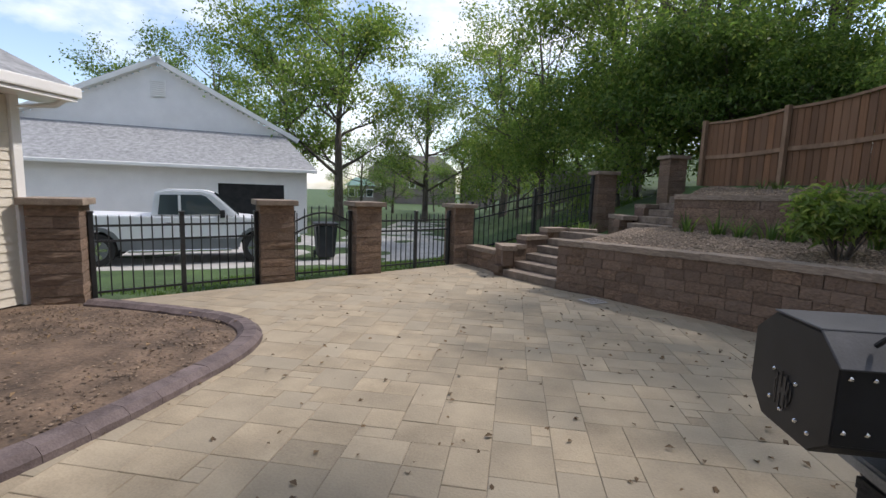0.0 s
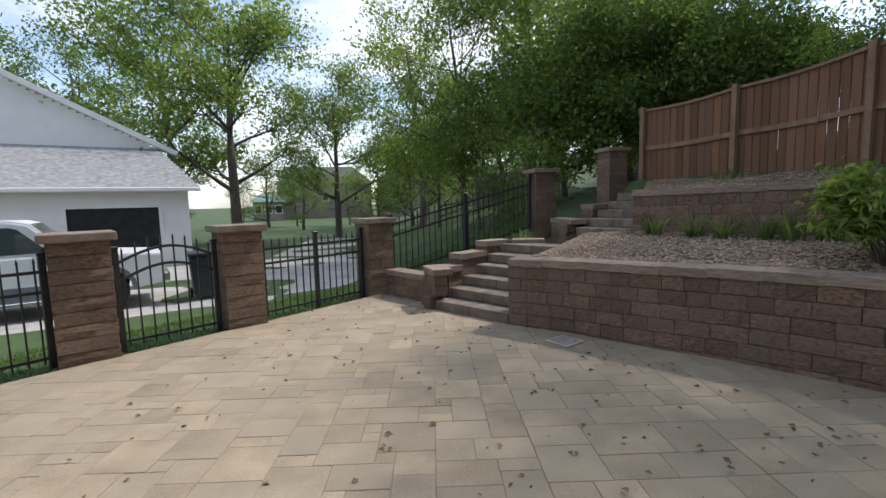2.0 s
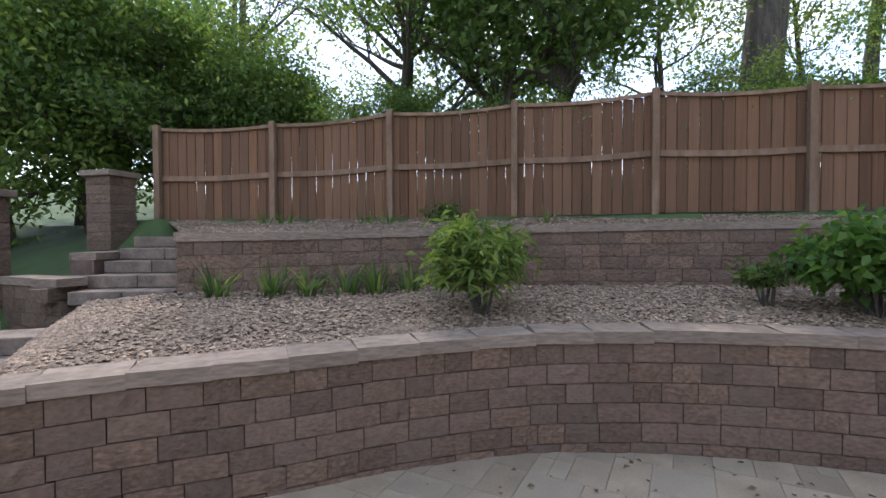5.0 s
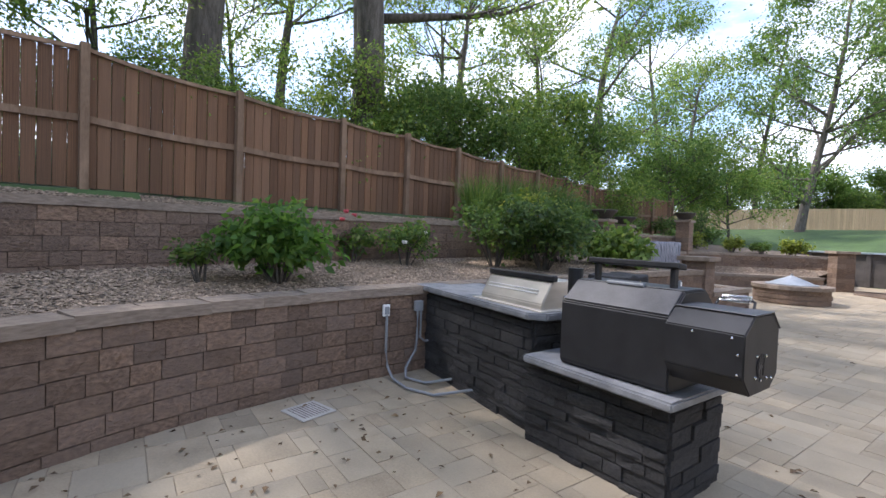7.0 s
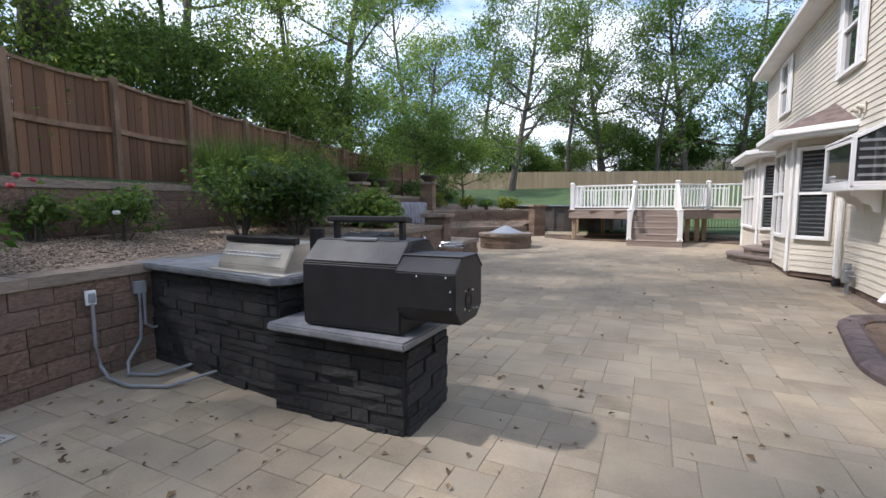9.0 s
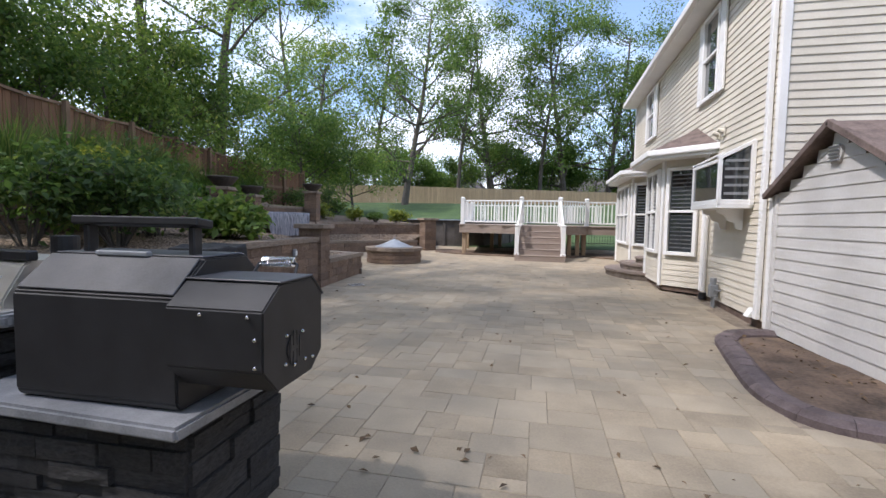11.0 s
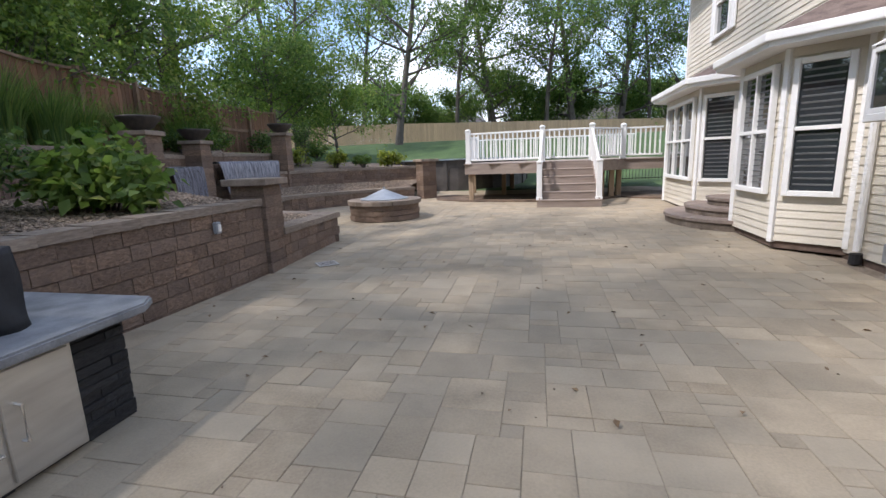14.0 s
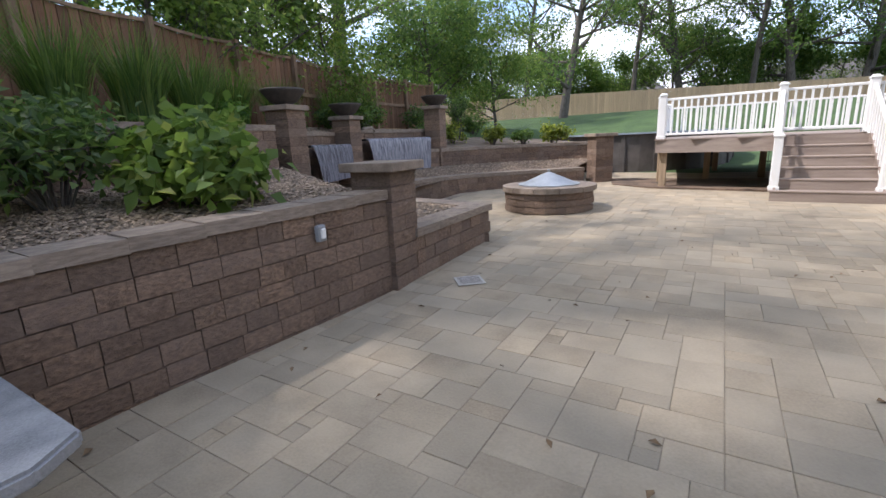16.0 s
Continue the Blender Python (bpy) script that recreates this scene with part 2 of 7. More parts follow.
# ---- building helpers ----
def link(name, bm, mat, parent=None, label="", smooth=False):
    me = bpy.data.meshes.new(name)
    bm.normal_update()
    bm.to_mesh(me)
    bm.free()
    if smooth:
        me.polygons.foreach_set("use_smooth", [True] * len(me.polygons))
    for m in (mat if isinstance(mat, (list, tuple)) else [mat]):
        me.materials.append(m)
    ob = new(name, me)
    if parent is not None:
        ob.parent = parent
    if label:
        ob["label"] = label
    return ob


part = link


def share(name, mesh, parent, m):
    ob = new(name, mesh)
    ob.parent = parent
    ob.matrix_local = m
    return ob


def empty(name, m, label, category, group="", kind=""):
    ob = new(name)
    ob.empty_display_size = 0.1
    ob.matrix_world = m
    return tagged(ob, label, category, group, kind)


def add_box(bm, size, m=None, bevel=0.0, seg=1):
    r = bmesh.ops.create_cube(bm, size=1.0)
    vs = r["verts"]
    bmesh.ops.scale(bm, vec=size, verts=vs)
    if bevel:
        es = list({e for v in vs for e in v.link_edges})
        rb = bmesh.ops.bevel(bm, geom=es, offset=bevel, segments=seg, affect="EDGES", profile=0.6)
        vs = list({v for f in rb["faces"] for v in f.verts} | {v for v in vs if v.is_valid})
    if m is not None:
        bmesh.ops.transform(bm, matrix=m, verts=vs)
    return vs


def box_bm(size, m=None, bevel=0.0, seg=1):
    bm = bmesh.new()
    add_box(bm, size, m, bevel, seg)
    return bm


def add_cyl(bm, r1, r2, depth, m=None, n=16, caps=True):
    r = bmesh.ops.create_cone(bm, cap_ends=caps, segments=n, radius1=r1, radius2=r2, depth=depth)
    if m is not None:
        bmesh.ops.transform(bm, matrix=m, verts=r["verts"])
    return r["verts"]


def cyl_bm(r1, r2, depth, m=None, n=16):
    bm = bmesh.new()
    add_cyl(bm, r1, r2, depth, m, n)
    return bm


def prism(bm, pts, z0, z1, m=None):
    """An upright prism over a closed outline."""
    lo = [bm.verts.new((x, y, z0)) for x, y in pts]
    hi = [bm.verts.new((x, y, z1)) for x, y in pts]
    k = len(pts)
    bm.faces.new(hi)
    bm.faces.new(lo[::-1])
    for i in range(k):
        bm.faces.new((lo[i], lo[(i + 1) % k], hi[(i + 1) % k], hi[i]))
    bmesh.ops.recalc_face_normals(bm, faces=bm.faces)
    if m is not None:
        bmesh.ops.transform(bm, matrix=m, verts=lo + hi)


def tube(bm, pts, radii, n=8):
    """A tapered tube along points."""
    pts = [Vector(p) for p in pts]
    rings = []
    side = Vector((0, 0, 1))
    for i, p in enumerate(pts):
        d = (pts[min(i + 1, len(pts) - 1)] - pts[max(i - 1, 0)]).normalized()
        a = d.cross(side)
        if a.length < 0.05:
            a = d.cross(Vector((1, 0, 0)))
        a.normalize()
        c = d.cross(a).normalized()
        rings.append([bm.verts.new(p + (a * math.cos(2 * math.pi * k / n) + c * math.sin(2 * math.pi * k / n)) * radii[i]) for k in range(n)])
    for i in range(len(rings) - 1):
        for k in range(n):
            bm.faces.new((rings[i][k], rings[i][(k + 1) % n], rings[i + 1][(k + 1) % n], rings[i + 1][k]))
    bm.faces.new(rings[0][::-1])
    bm.faces.new(rings[-1])


def at_dir(x, y, z, ux, uy):
    """A pose whose x axis runs along (ux, uy)."""
    return pose(x, y, z, 0, 0, math.degrees(math.atan2(uy, ux)))


def resample(pts, n):
    pts = np.array(pts, float)
    seg = np.r_[0, np.cumsum(np.linalg.norm(np.diff(pts, axis=0), axis=1))]
    s = np.linspace(0, seg[-1], n)
    return np.stack([np.interp(s, seg, pts[:, k]) for k in range(pts.shape[1])], 1)


class Line:
    """A plan line, smoothed, that can be asked for place and heading by its length."""

    def __init__(self, pts, smooth=2):
        p = np.array(pts, float)
        for _ in range(smooth):
            q = [p[0]]
            for a, b in zip(p[:-1], p[1:]):
                q += [0.75 * a + 0.25 * b, 0.25 * a + 0.75 * b]
            p = np.array(q + [p[-1]])
        self.p = p
        self.s = np.r_[0, np.cumsum(np.linalg.norm(np.diff(p[:, :2], axis=0), axis=1))]
        self.length = self.s[-1]

    def at(self, s):
        return np.array([np.interp(s, self.s, self.p[:, k]) for k in range(self.p.shape[1])])

    def heading(self, s):
        d = self.at(min(s + 0.05, self.length)) - self.at(max(s - 0.05, 0))
        return d[:2] / np.linalg.norm(d[:2])


def floor_z(y):
    return 0.017 * max(0.0, 1.2 - y)


# ---- plan lines: x, y, top ----
LOW = Line([(2.90, 11.0, .82), (3.5, 10.6, .83), (3.92, 10.18, .84), (4.27, 9.86, .85), (4.62, 9.57, .86), (4.87, 9.32, .865), (5.14, 9.03, .87), (5.40, 8.70, .88), (5.60, 8.30, .89),
            (5.78, 7.9, .90), (5.93, 7.46, .905), (6.05, 7.0, .91), (6.12, 6.6, .915), (6.18, 6.25, .92), (6.22, 5.84, .925), (6.26, 5.2, .93), (6.29, 4.6, .93), (6.33, 3.4, .95), (6.35, 2.2, .965),
            (6.33, 1.0, .985), (6.26, .4, 1.0), (6.19, -.2, 1.01), (6.13, -.75, 1.02), (6.10, -1.3, 1.02)])
UP = Line([(5.13, 12.47, 1.63), (5.72, 11.70, 1.64), (6.4, 10.95, 1.66), (7.0, 10.15, 1.69), (7.5, 9.2, 1.72), (7.95, 7.8, 1.74), (8.3, 6.3, 1.75), (8.5, 4.8, 1.76), (8.7, 3.2, 1.77),
           (8.85, 1.6, 1.78), (9.05, 0, 1.8), (9.25, -1.6, 1.8), (9.4, -2.9, 1.8)])
FENCE = [(6.72, 15.40, 3.40), (7.59, 13.71, 3.46), (8.24, 11.85, 3.57), (8.91, 10.01, 3.63), (9.3, 8.07, 3.64), (9.73, 6.22, 3.56), (10.17, 4.32, 3.58), (10.37, 2.78, 3.58),
         (10.65, 1.2, 3.55), (10.95, -.5, 3.5), (11.3, -2.3, 3.5), (11.7, -4.1, 3.5), (12.1, -5.9, 3.5), (12.4, -7.7, 3.5), (12.6, -9.5, 3.5), (12.7, -11.3, 3.5), (12.7, -13.1, 3.5)]


def smooth01(t):
    t = min(max(t, 0.0), 1.0)
    return t * t * (3 - 2 * t)


def xline(pts, y):
    ys = [p[1] for p in pts][::-1]
    return float(np.interp(y, ys, [p[0] for p in pts][::-1]))


LOWPTS = [tuple(LOW.at(s)) for s in np.linspace(0, LOW.length, 40)] + [(6.4, -3.5, 1), (9.1, -4.4, 1), (9.4, -6.0, 1), (8.9, -8.2, 1), (7.4, -9.6, 1), (6.5, -10.5, 1), (6.4, -11, 1)]


def terrain(x, y):
    """Height of the ground sheet."""
    z = floor_z(y) - 0.1
    if y > 11.2:
        z = -0.06 + 1.75 * smooth01((x - 1.6) / 6.0)
        if 1.9 < x and y < 14.2 + max(0, (x - 5.2) * .9):
            z = -0.2 if x < 4.2 else 0.3
        if y <= 16.2 and x > xline(FENCE, y) - .45:
            z = 1.88 + 1.5 * smooth01((x - xline(FENCE, y) - .4) / 7)
        elif y > 16.2 and x > 7:
            z = max(z, 1.88) + 1.2 * smooth01((x - 8) / 7)
        z += 0.10 * max(0, y - 22) * smooth01((x + 2) / 8)
    elif y > -11.5:
        xl = xline(LOWPTS, y)
        xf = xline(FENCE, y)
        if x > xl + (1.0 if y > 7 else .6):
            z = 0.25
        if x > xf - 0.45:
            z = 1.88 + 1.5 * smooth01((x - xf - .4) / 7)
    if y < -11.5:
        rise = smooth01((-11.5 - y) / 23)
        z = 0.2 + 2.75 * rise
        z = max(z, 1.88 * smooth01((x - 9) / 2.5))
    side = (x + 3.27) * .75 - (y - 8.47) * .661
    if y > 8 and side < 0 and x < 3:
        z -= .46 * smooth01((-side - .4) / 3.2) * smooth01((3 - x) / 3)
    return z


def ground_axis(a, b, fine0, fine1, step):
    inner = np.arange(fine0, fine1 + 1e-6, step)
    left = fine0 - np.geomspace(1, fine0 - a, 22)[::-1]
    right = fine1 + np.geomspace(1, b - fine1, 22)
    return np.r_[left, inner, right]


gx, gy = ground_axis(-900, 900, -12, 15, 0.5), ground_axis(-900, 900, -40, 28, 0.5)
verts = [(x, y, terrain(min(max(x, -40), 40), min(max(y, -60), 60)) + (0.03 * noise.noise(Vector((x * .7, y * .7, 0))) if y < -12 or y > 14 else 0)) for y in gy for x in gx]
nx = len(gx)
faces = [(j * nx + i, j * nx + i + 1, (j + 1) * nx + i + 1, (j + 1) * nx + i) for j in range(len(gy) - 1) for i in range(nx - 1)]
gm = bpy.data.meshes.new("ground")
gm.from_pydata(verts, [], faces)
gm.materials.append(M["grass"])
gm.polygons.foreach_set("use_smooth", [True] * len(gm.polygons))
tagged(new("ground", gm), "mown green lawn and hillside around the patio", "ground", kind="structure")


# ---- block walls ----
def block_meshes(name, mat, count, nx=4, nz=2, rough=0.012):
    """Unit blocks, x long, y deep with a rough front at y = -0.5, z up."""
    out = []
    for k in range(count):
        bm = bmesh.new()
        front = {}
        for j in range(nz + 1):
            for i in range(nx + 1):
                edge = i in (0, nx) or j in (0, nz)
                y = -0.5 + (0.035 if edge else random.uniform(-1, 1) * rough * 4)
                x = -0.5 + i / nx + (0 if i in (0, nx) else random.uniform(-.04, .04))
                z = -0.5 + j / nz + (0 if j in (0, nz) else random.uniform(-.1, .1))
                front[i, j] = bm.verts.new((x * 0.985, y, z * 0.96))
        for j in range(nz):
            for i in range(nx):
                bm.faces.new((front[i, j], front[i + 1, j], front[i + 1, j + 1], front[i, j + 1]))
        back = [bm.verts.new((sx * 0.49, 0.5, sz * 0.48)) for sx, sz in ((-1, -1), (1, -1), (1, 1), (-1, 1))]
        bottom = [front[i, 0] for i in range(nx + 1)]
        top = [front[i, nz] for i in range(nx + 1)]
        left = [front[0, j] for j in range(nz + 1)]
        right = [front[nx, j] for j in range(nz + 1)]
        bm.faces.new([back[0], back[1]] + bottom[::-1])
        bm.faces.new([back[2], back[3]] + top)
        bm.faces.new([back[3], back[0]] + left)
        bm.faces.new([back[1], back[2]] + right[::-1])
        bm.faces.new(back[::-1])
        bmesh.ops.recalc_face_normals(bm, faces=bm.faces)
        me = bpy.data.meshes.new(name)
        bm.to_mesh(me)
        bm.free()
        me.materials.append(mat)
        out.append(me)
    return out


BLOCKS = block_meshes("block", M["block"], 6)
CAPS = block_meshes("cap_stone", M["cap"], 4, 4, 1, 0.006)
BRICK_H, BRICK_L, CAP_H = 0.146, 0.32, 0.09


def block_wall(name, label, line, bottom, side=1, thick=0.26, cap=True, course=BRICK_H, length=BRICK_L, over=0.03, cap_depth=0.34):
    """A wall of courses hung down from the line's top; side 1: the face looks to the right of the line's run."""
    root = empty(name, Matrix(), label, "retaining wall", kind="structure")
    core = bmesh.new()
    ss = np.arange(0, line.length, 0.2).tolist() + [line.length]
    rows = []
    for s in ss:
        x, y, zt = line.at(s)
        u = line.heading(s)
        nrm = np.array([u[1], -u[0]]) * side
        zb = bottom(x, y)
        rows.append([core.verts.new((x - nrm[0] * d, y - nrm[1] * d, z)) for d, z in ((0.03, zb), (0.03, zt - 0.03), (thick, zt - 0.03), (thick, zb))])
    for a, b in zip(rows, rows[1:]):
        for k in range(4):
            core.faces.new((a[k], a[(k + 1) % 4], b[(k + 1) % 4], b[k]))
    core.faces.new(rows[0])
    core.faces.new(rows[-1][::-1])
    bmesh.ops.recalc_face_normals(core, faces=core.faces)
    part("core", core, M["mortar"], root)
    rnd = random.Random(name)
    k = 0
    while True:
        any_row = False
        cuts = [0.0]
        while cuts[-1] < line.length - .12:
            cuts.append(cuts[-1] + length * (rnd.choice((.5, .75)) if len(cuts) == 1 else rnd.choice((.62, .78, .9, .95))))
        cuts[-1] = line.length
        for s0, s1 in zip(cuts, cuts[1:]):
            if s1 - s0 < 0.05:
                continue
            sm = 0.5 * (s0 + s1)
            x, y, zt = line.at(sm)
            z = zt - (CAP_H if cap else 0) - (k + 0.5) * course
            if z + course * .5 < bottom(x, y) + 0.015:
                continue
            any_row = True
            u = line.heading(sm)
            nrm = np.array([u[1], -u[0]]) * side
            d = 0.10 - rnd.uniform(0, 0.008)
            m = at_dir(x - nrm[0] * d, y - nrm[1] * d, z, *(u * (1 if side > 0 else -1)))
            share("block", rnd.choice(BLOCKS), root, m @ Matrix.Diagonal((s1 - s0 - 0.0025, 0.2, course - 0.002, 1)))
        k += 1
        if not any_row or k > 14:
            break
    if cap:
        n = int(line.length / 0.42)
        st = line.length / n
        for i in range(n):
            sm = (i + .5) * st
            x, y, zt = line.at(sm)
            u = line.heading(sm)
            nrm = np.array([u[1], -u[0]]) * side
            d = cap_depth / 2 - over
            m = at_dir(x - nrm[0] * d, y - nrm[1] * d, zt - CAP_H / 2 + rnd.uniform(-.003, .003), *(u * (1 if side > 0 else -1)))
            share("cap_stone", rnd.choice(CAPS), root, m @ Matrix.Diagonal((st * 1.02, cap_depth, CAP_H, 1)))
    return root


def pillar(name, label, x, y, z0, z1, yaw=0, w=0.5, capw=0.62, group="stone pillars"):
    root = empty(name, pose(x, y, z0, 0, 0, yaw), label, "pillar", group)
    rnd = random.Random(f"{x:.2f}{y:.2f}")
    part("core", box_bm((w * .9, w * .9, z1 - z0 - .07), pose(0, 0, (z1 - z0 - .07) / 2)), M["mortar"], root)
    n = round((z1 - z0 - 0.08) / BRICK_H)
    ch = (z1 - z0 - 0.08) / n
    for k in range(n):
        for sgn in (0, 180):
            m = pose(0, 0, (k + .5) * ch, 0, 0, sgn + (90 if k % 2 else 0)) @ pose(0, -w / 4, 0)
            share("block", rnd.choice(BLOCKS), root, m @ Matrix.Diagonal((w * rnd.uniform(.985, 1.01), w / 2 * 1.0, ch - .003, 1)))
    bm = box_bm((capw, capw, .085), pose(0, 0, z1 - z0 - .0425), .012, 2)
    part("cap_stone", bm, M["cap"], root)
    return root


block_wall("wall_retaining_lower", "curved retaining wall of brown split-face blocks with tan cap stones", LOW, lambda x, y: floor_z(y) - 0.03, side=1)
block_wall("wall_retaining_upper", "upper garden retaining wall of brown split-face blocks", UP, lambda x, y: 0.9, side=1)


# ---- gravel beds ----
def bed(name, a, b, n=80, k=10, za=None, zb=None, label=""):
    A, B = resample(a, n), resample(b, n)
    vs, fs = [], []
    for i in range(n):
        for j in range(k + 1):
            t = j / k
            p = A[i] * (1 - t) + B[i] * t
            vs.append((p[0], p[1], p[2] + 0.02 * noise.noise(Vector((p[0] * 2, p[1] * 2, 3)))))
    for i in range(n - 1):
        for j in range(k):
            q = i * (k + 1) + j
            fs.append((q, q + 1, q + k + 2, q + k + 1))
    me = bpy.data.meshes.new(name)
    me.from_pydata(vs, [], fs)
    me.materials.append(M["soilbed"])
    ob = tagged(new(name, me), label, "gravel bed", kind="structure")
    return ob, A, B


def stones(name, A, B, count, size, label, mat, seed=3):
    rng = np.random.default_rng(seed)
    base = np.array([(1, 0, 0), (0, 1, 0), (-1, 0, 0), (0, -1, 0), (0, 0, .7), (0, 0, -.7)], float)
    tri = np.array([(0, 1, 4), (1, 2, 4), (2, 3, 4), (3, 0, 4), (1, 0, 5), (2, 1, 5), (3, 2, 5), (0, 3, 5)])
    u = rng.random(count) * (len(A) - 1)
    i = np.minimum(u.astype(int), len(A) - 2)
    f = (u - i)[:, None]
    t = rng.random(count)[:, None]
    pa, pb = A[i] * (1 - f) + A[i + 1] * f, B[i] * (1 - f) + B[i + 1] * f
    p = pa * (1 - t) + pb * t
    p[:, 2] += 0.004 + 0.012 * rng.random(count)
    s = size * (0.6 + 0.8 * rng.random((count, 1, 1))) * (0.6 + 0.7 * rng.random((count, 1, 3)))
    v = base[None] * s
    a = rng.random(count) * 6.283
    ca, sa = np.cos(a)[:, None], np.sin(a)[:, None]
    x, y = v[:, :, 0] * ca - v[:, :, 1] * sa, v[:, :, 0] * sa + v[:, :, 1] * ca
    v = np.stack([x, y, v[:, :, 2] * .7], 2) + p[:, None]
    fs = (tri[None] + 6 * np.arange(count)[:, None, None]).reshape(-1, 3)
    me = bpy.data.meshes.new(name)
    me.from_pydata(v.reshape(-1, 3).tolist(), [], fs.tolist())
    me.materials.append(mat)
    return tagged(new(name, me), label, "gravel", kind="stuff")


def inset(line, d, z, s0=0.0, s1=None):
    out = []
    for s in np.linspace(s0, s1 or line.length, 60):
        x, y, zt = line.at(s)
        u = line.heading(s)
        out.append((x - u[1] * d, y + u[0] * d, zt + z))
    return out


lowin = [(3.9, 12.3, .80), (3.42, 11.5, .80)] + inset(LOW, 0.27, -0.05)
upface = [(4.6, 13.1, .93)] + [(x - .05, y, 1.0 + 0.012 * max(0, 9 - y)) for x, y, z in [UP.at(s) for s in np.linspace(0, UP.length, 60)]]
_, A1, B1 = bed("bed_lower", lowin, upface, label="tan river gravel bed between the two block walls")
stones("gravel", A1, B1, 46000, 0.019, "loose tan and brown river gravel in the lower bed", M["gravel"], 3)
upin = inset(UP, 0.27, -0.05)
fenceline = [(x + .1, y, 1.88) for x, y, z in FENCE[:12]]
_, A2, B2 = bed("bed_upper", upin, fenceline, label="narrow gravel strip below the wooden fence")
stones("gravel", A2, B2, 18000, 0.019, "loose tan river gravel below the wooden fence", M["gravel"], 4)

# ---- stone pillars of the front fence ----
P1, P2, P3, P4 = (-3.42, 8.35), (-1.68, 10.37), (-.545, 11.54), (1.02, 13.34)
for (px, py), top, yaw, w in ((P1, 1.31, 34, .52), (P2, 1.32, 38, .52), (P3, 1.31, 39, .49), (P4, 1.29, 36, .475)):
    pillar("stone_pillar", "square block pillar with a flat cap beside the iron fence", px, py, -0.02, top, yaw, w, w + .11)
pillar("stone_pillar", "tall block pillar at the top of the sloping iron fence", 4.33, 14.95, .7, 2.15, 14, .46, .56)
pillar("stone_pillar", "block pillar beside the end of the wooden fence", 6.1, 15.6, 1.4, 2.61, 14, .46, .56)
pillar("stone_pillar", "block pillar ending the tall retaining wall", 6.29, -1.52, .03, 1.27, 4, .46, .6)


# ---- iron fences ----
def bent_bar(bm, pts, w, h):
    """One bar of w by h along points in the xz plane."""
    rings = [[bm.verts.new((x, y + a * w / 2, z + b * h / 2)) for a, b in ((-1, -1), (1, -1), (1, 1), (-1, 1))] for x, y, z in pts]
    for r, s in zip(rings, rings[1:]):
        for k in range(4):
            bm.faces.new((r[k], r[(k + 1) % 4], s[(k + 1) % 4], s[k]))
    bm.faces.new(rings[0][::-1])
    bm.faces.new(rings[-1])
    bmesh.ops.recalc_face_normals(bm, faces=bm.faces)


def iron_panel(x0, y0, z0, x1, y1, z1, h, name="iron_fence_panel", label="black wrought-iron fence panel between pillars", arch=0.0, posts=(0.0, 1.0), pitch=0.115, rails=(0.08, -0.28, -0.08)):
    d = Vector((x1 - x0, y1 - y0, 0))
    L = d.length
    root = empty(name, at_dir(x0, y0, z0, d.x, d.y), label, "iron fence", "iron fence panels")
    dz = z1 - z0
    sl = math.atan2(dz, L)

    def top(t):
        return h + arch * math.sin(math.pi * t)

    for r in rails:
        bm = bmesh.new()
        pts = []
        for i in range(13):
            t = i / 12
            pts.append((t * L, 0, dz * t + (r if r > 0 else top(t) + r)))
        bent_bar(bm, pts, .028, .03)
        part("rail", bm, M["iron"], root)
    n = max(2, int(L / pitch))
    pm = None
    for i in range(n):
        t = (i + .5) / n
        hh = top(t)
        if pm is None or arch:
            bm = bmesh.new()
            add_box(bm, (.016, .016, hh), pose(0, 0, hh / 2))
            add_cyl(bm, .014, .001, .05, pose(0, 0, hh + .02), 6)
            ob = part("picket", bm, M["iron"], root)
            pm = ob.data
        else:
            ob = share("picket", pm, root, Matrix())
        ob.matrix_local = pose(t * L, 0, dz * t + .02)
    for t in posts:
        bm = box_bm((.06, .06, h + .12), pose(0, 0, (h + .12) / 2), .006)
        add_box(bm, (.075, .075, .03), pose(0, 0, h + .13), .008)
        ob = part("post", bm, M["iron"], root)
        ob.matrix_local = pose(t * L, 0, dz * t - .03)
    return root


def between(a, b, ta, tb):
    a, b = Vector((*a, 0)), Vector((*b, 0))
    d = (b - a).normalized()
    return a + d * ta, b - d * tb


a, b = between(P1, P2, .3, .3)
iron_panel(a.x, a.y, 0, b.x, b.y, 0, 1.03, posts=(0, .5, 1))
a, b = between(P2, P3, .3, .3)
gate = iron_panel(a.x, a.y, 0, b.x, b.y, 0, 1.03, "iron_gate", "black wrought-iron gate with an arched top", 0.16)
a, b = between(P3, P4, .3, .3)
iron_panel(a.x, a.y, 0, b.x, b.y, 0, 1.03, posts=(0, .5, 1))
a, b = between(P4, (4.33, 14.95), .3, .3)
iron_panel(a.x, a.y, .2, b.x, b.y, .9, 1.03, label="black wrought-iron fence panel climbing the grassy slope", posts=(0, .5, 1))


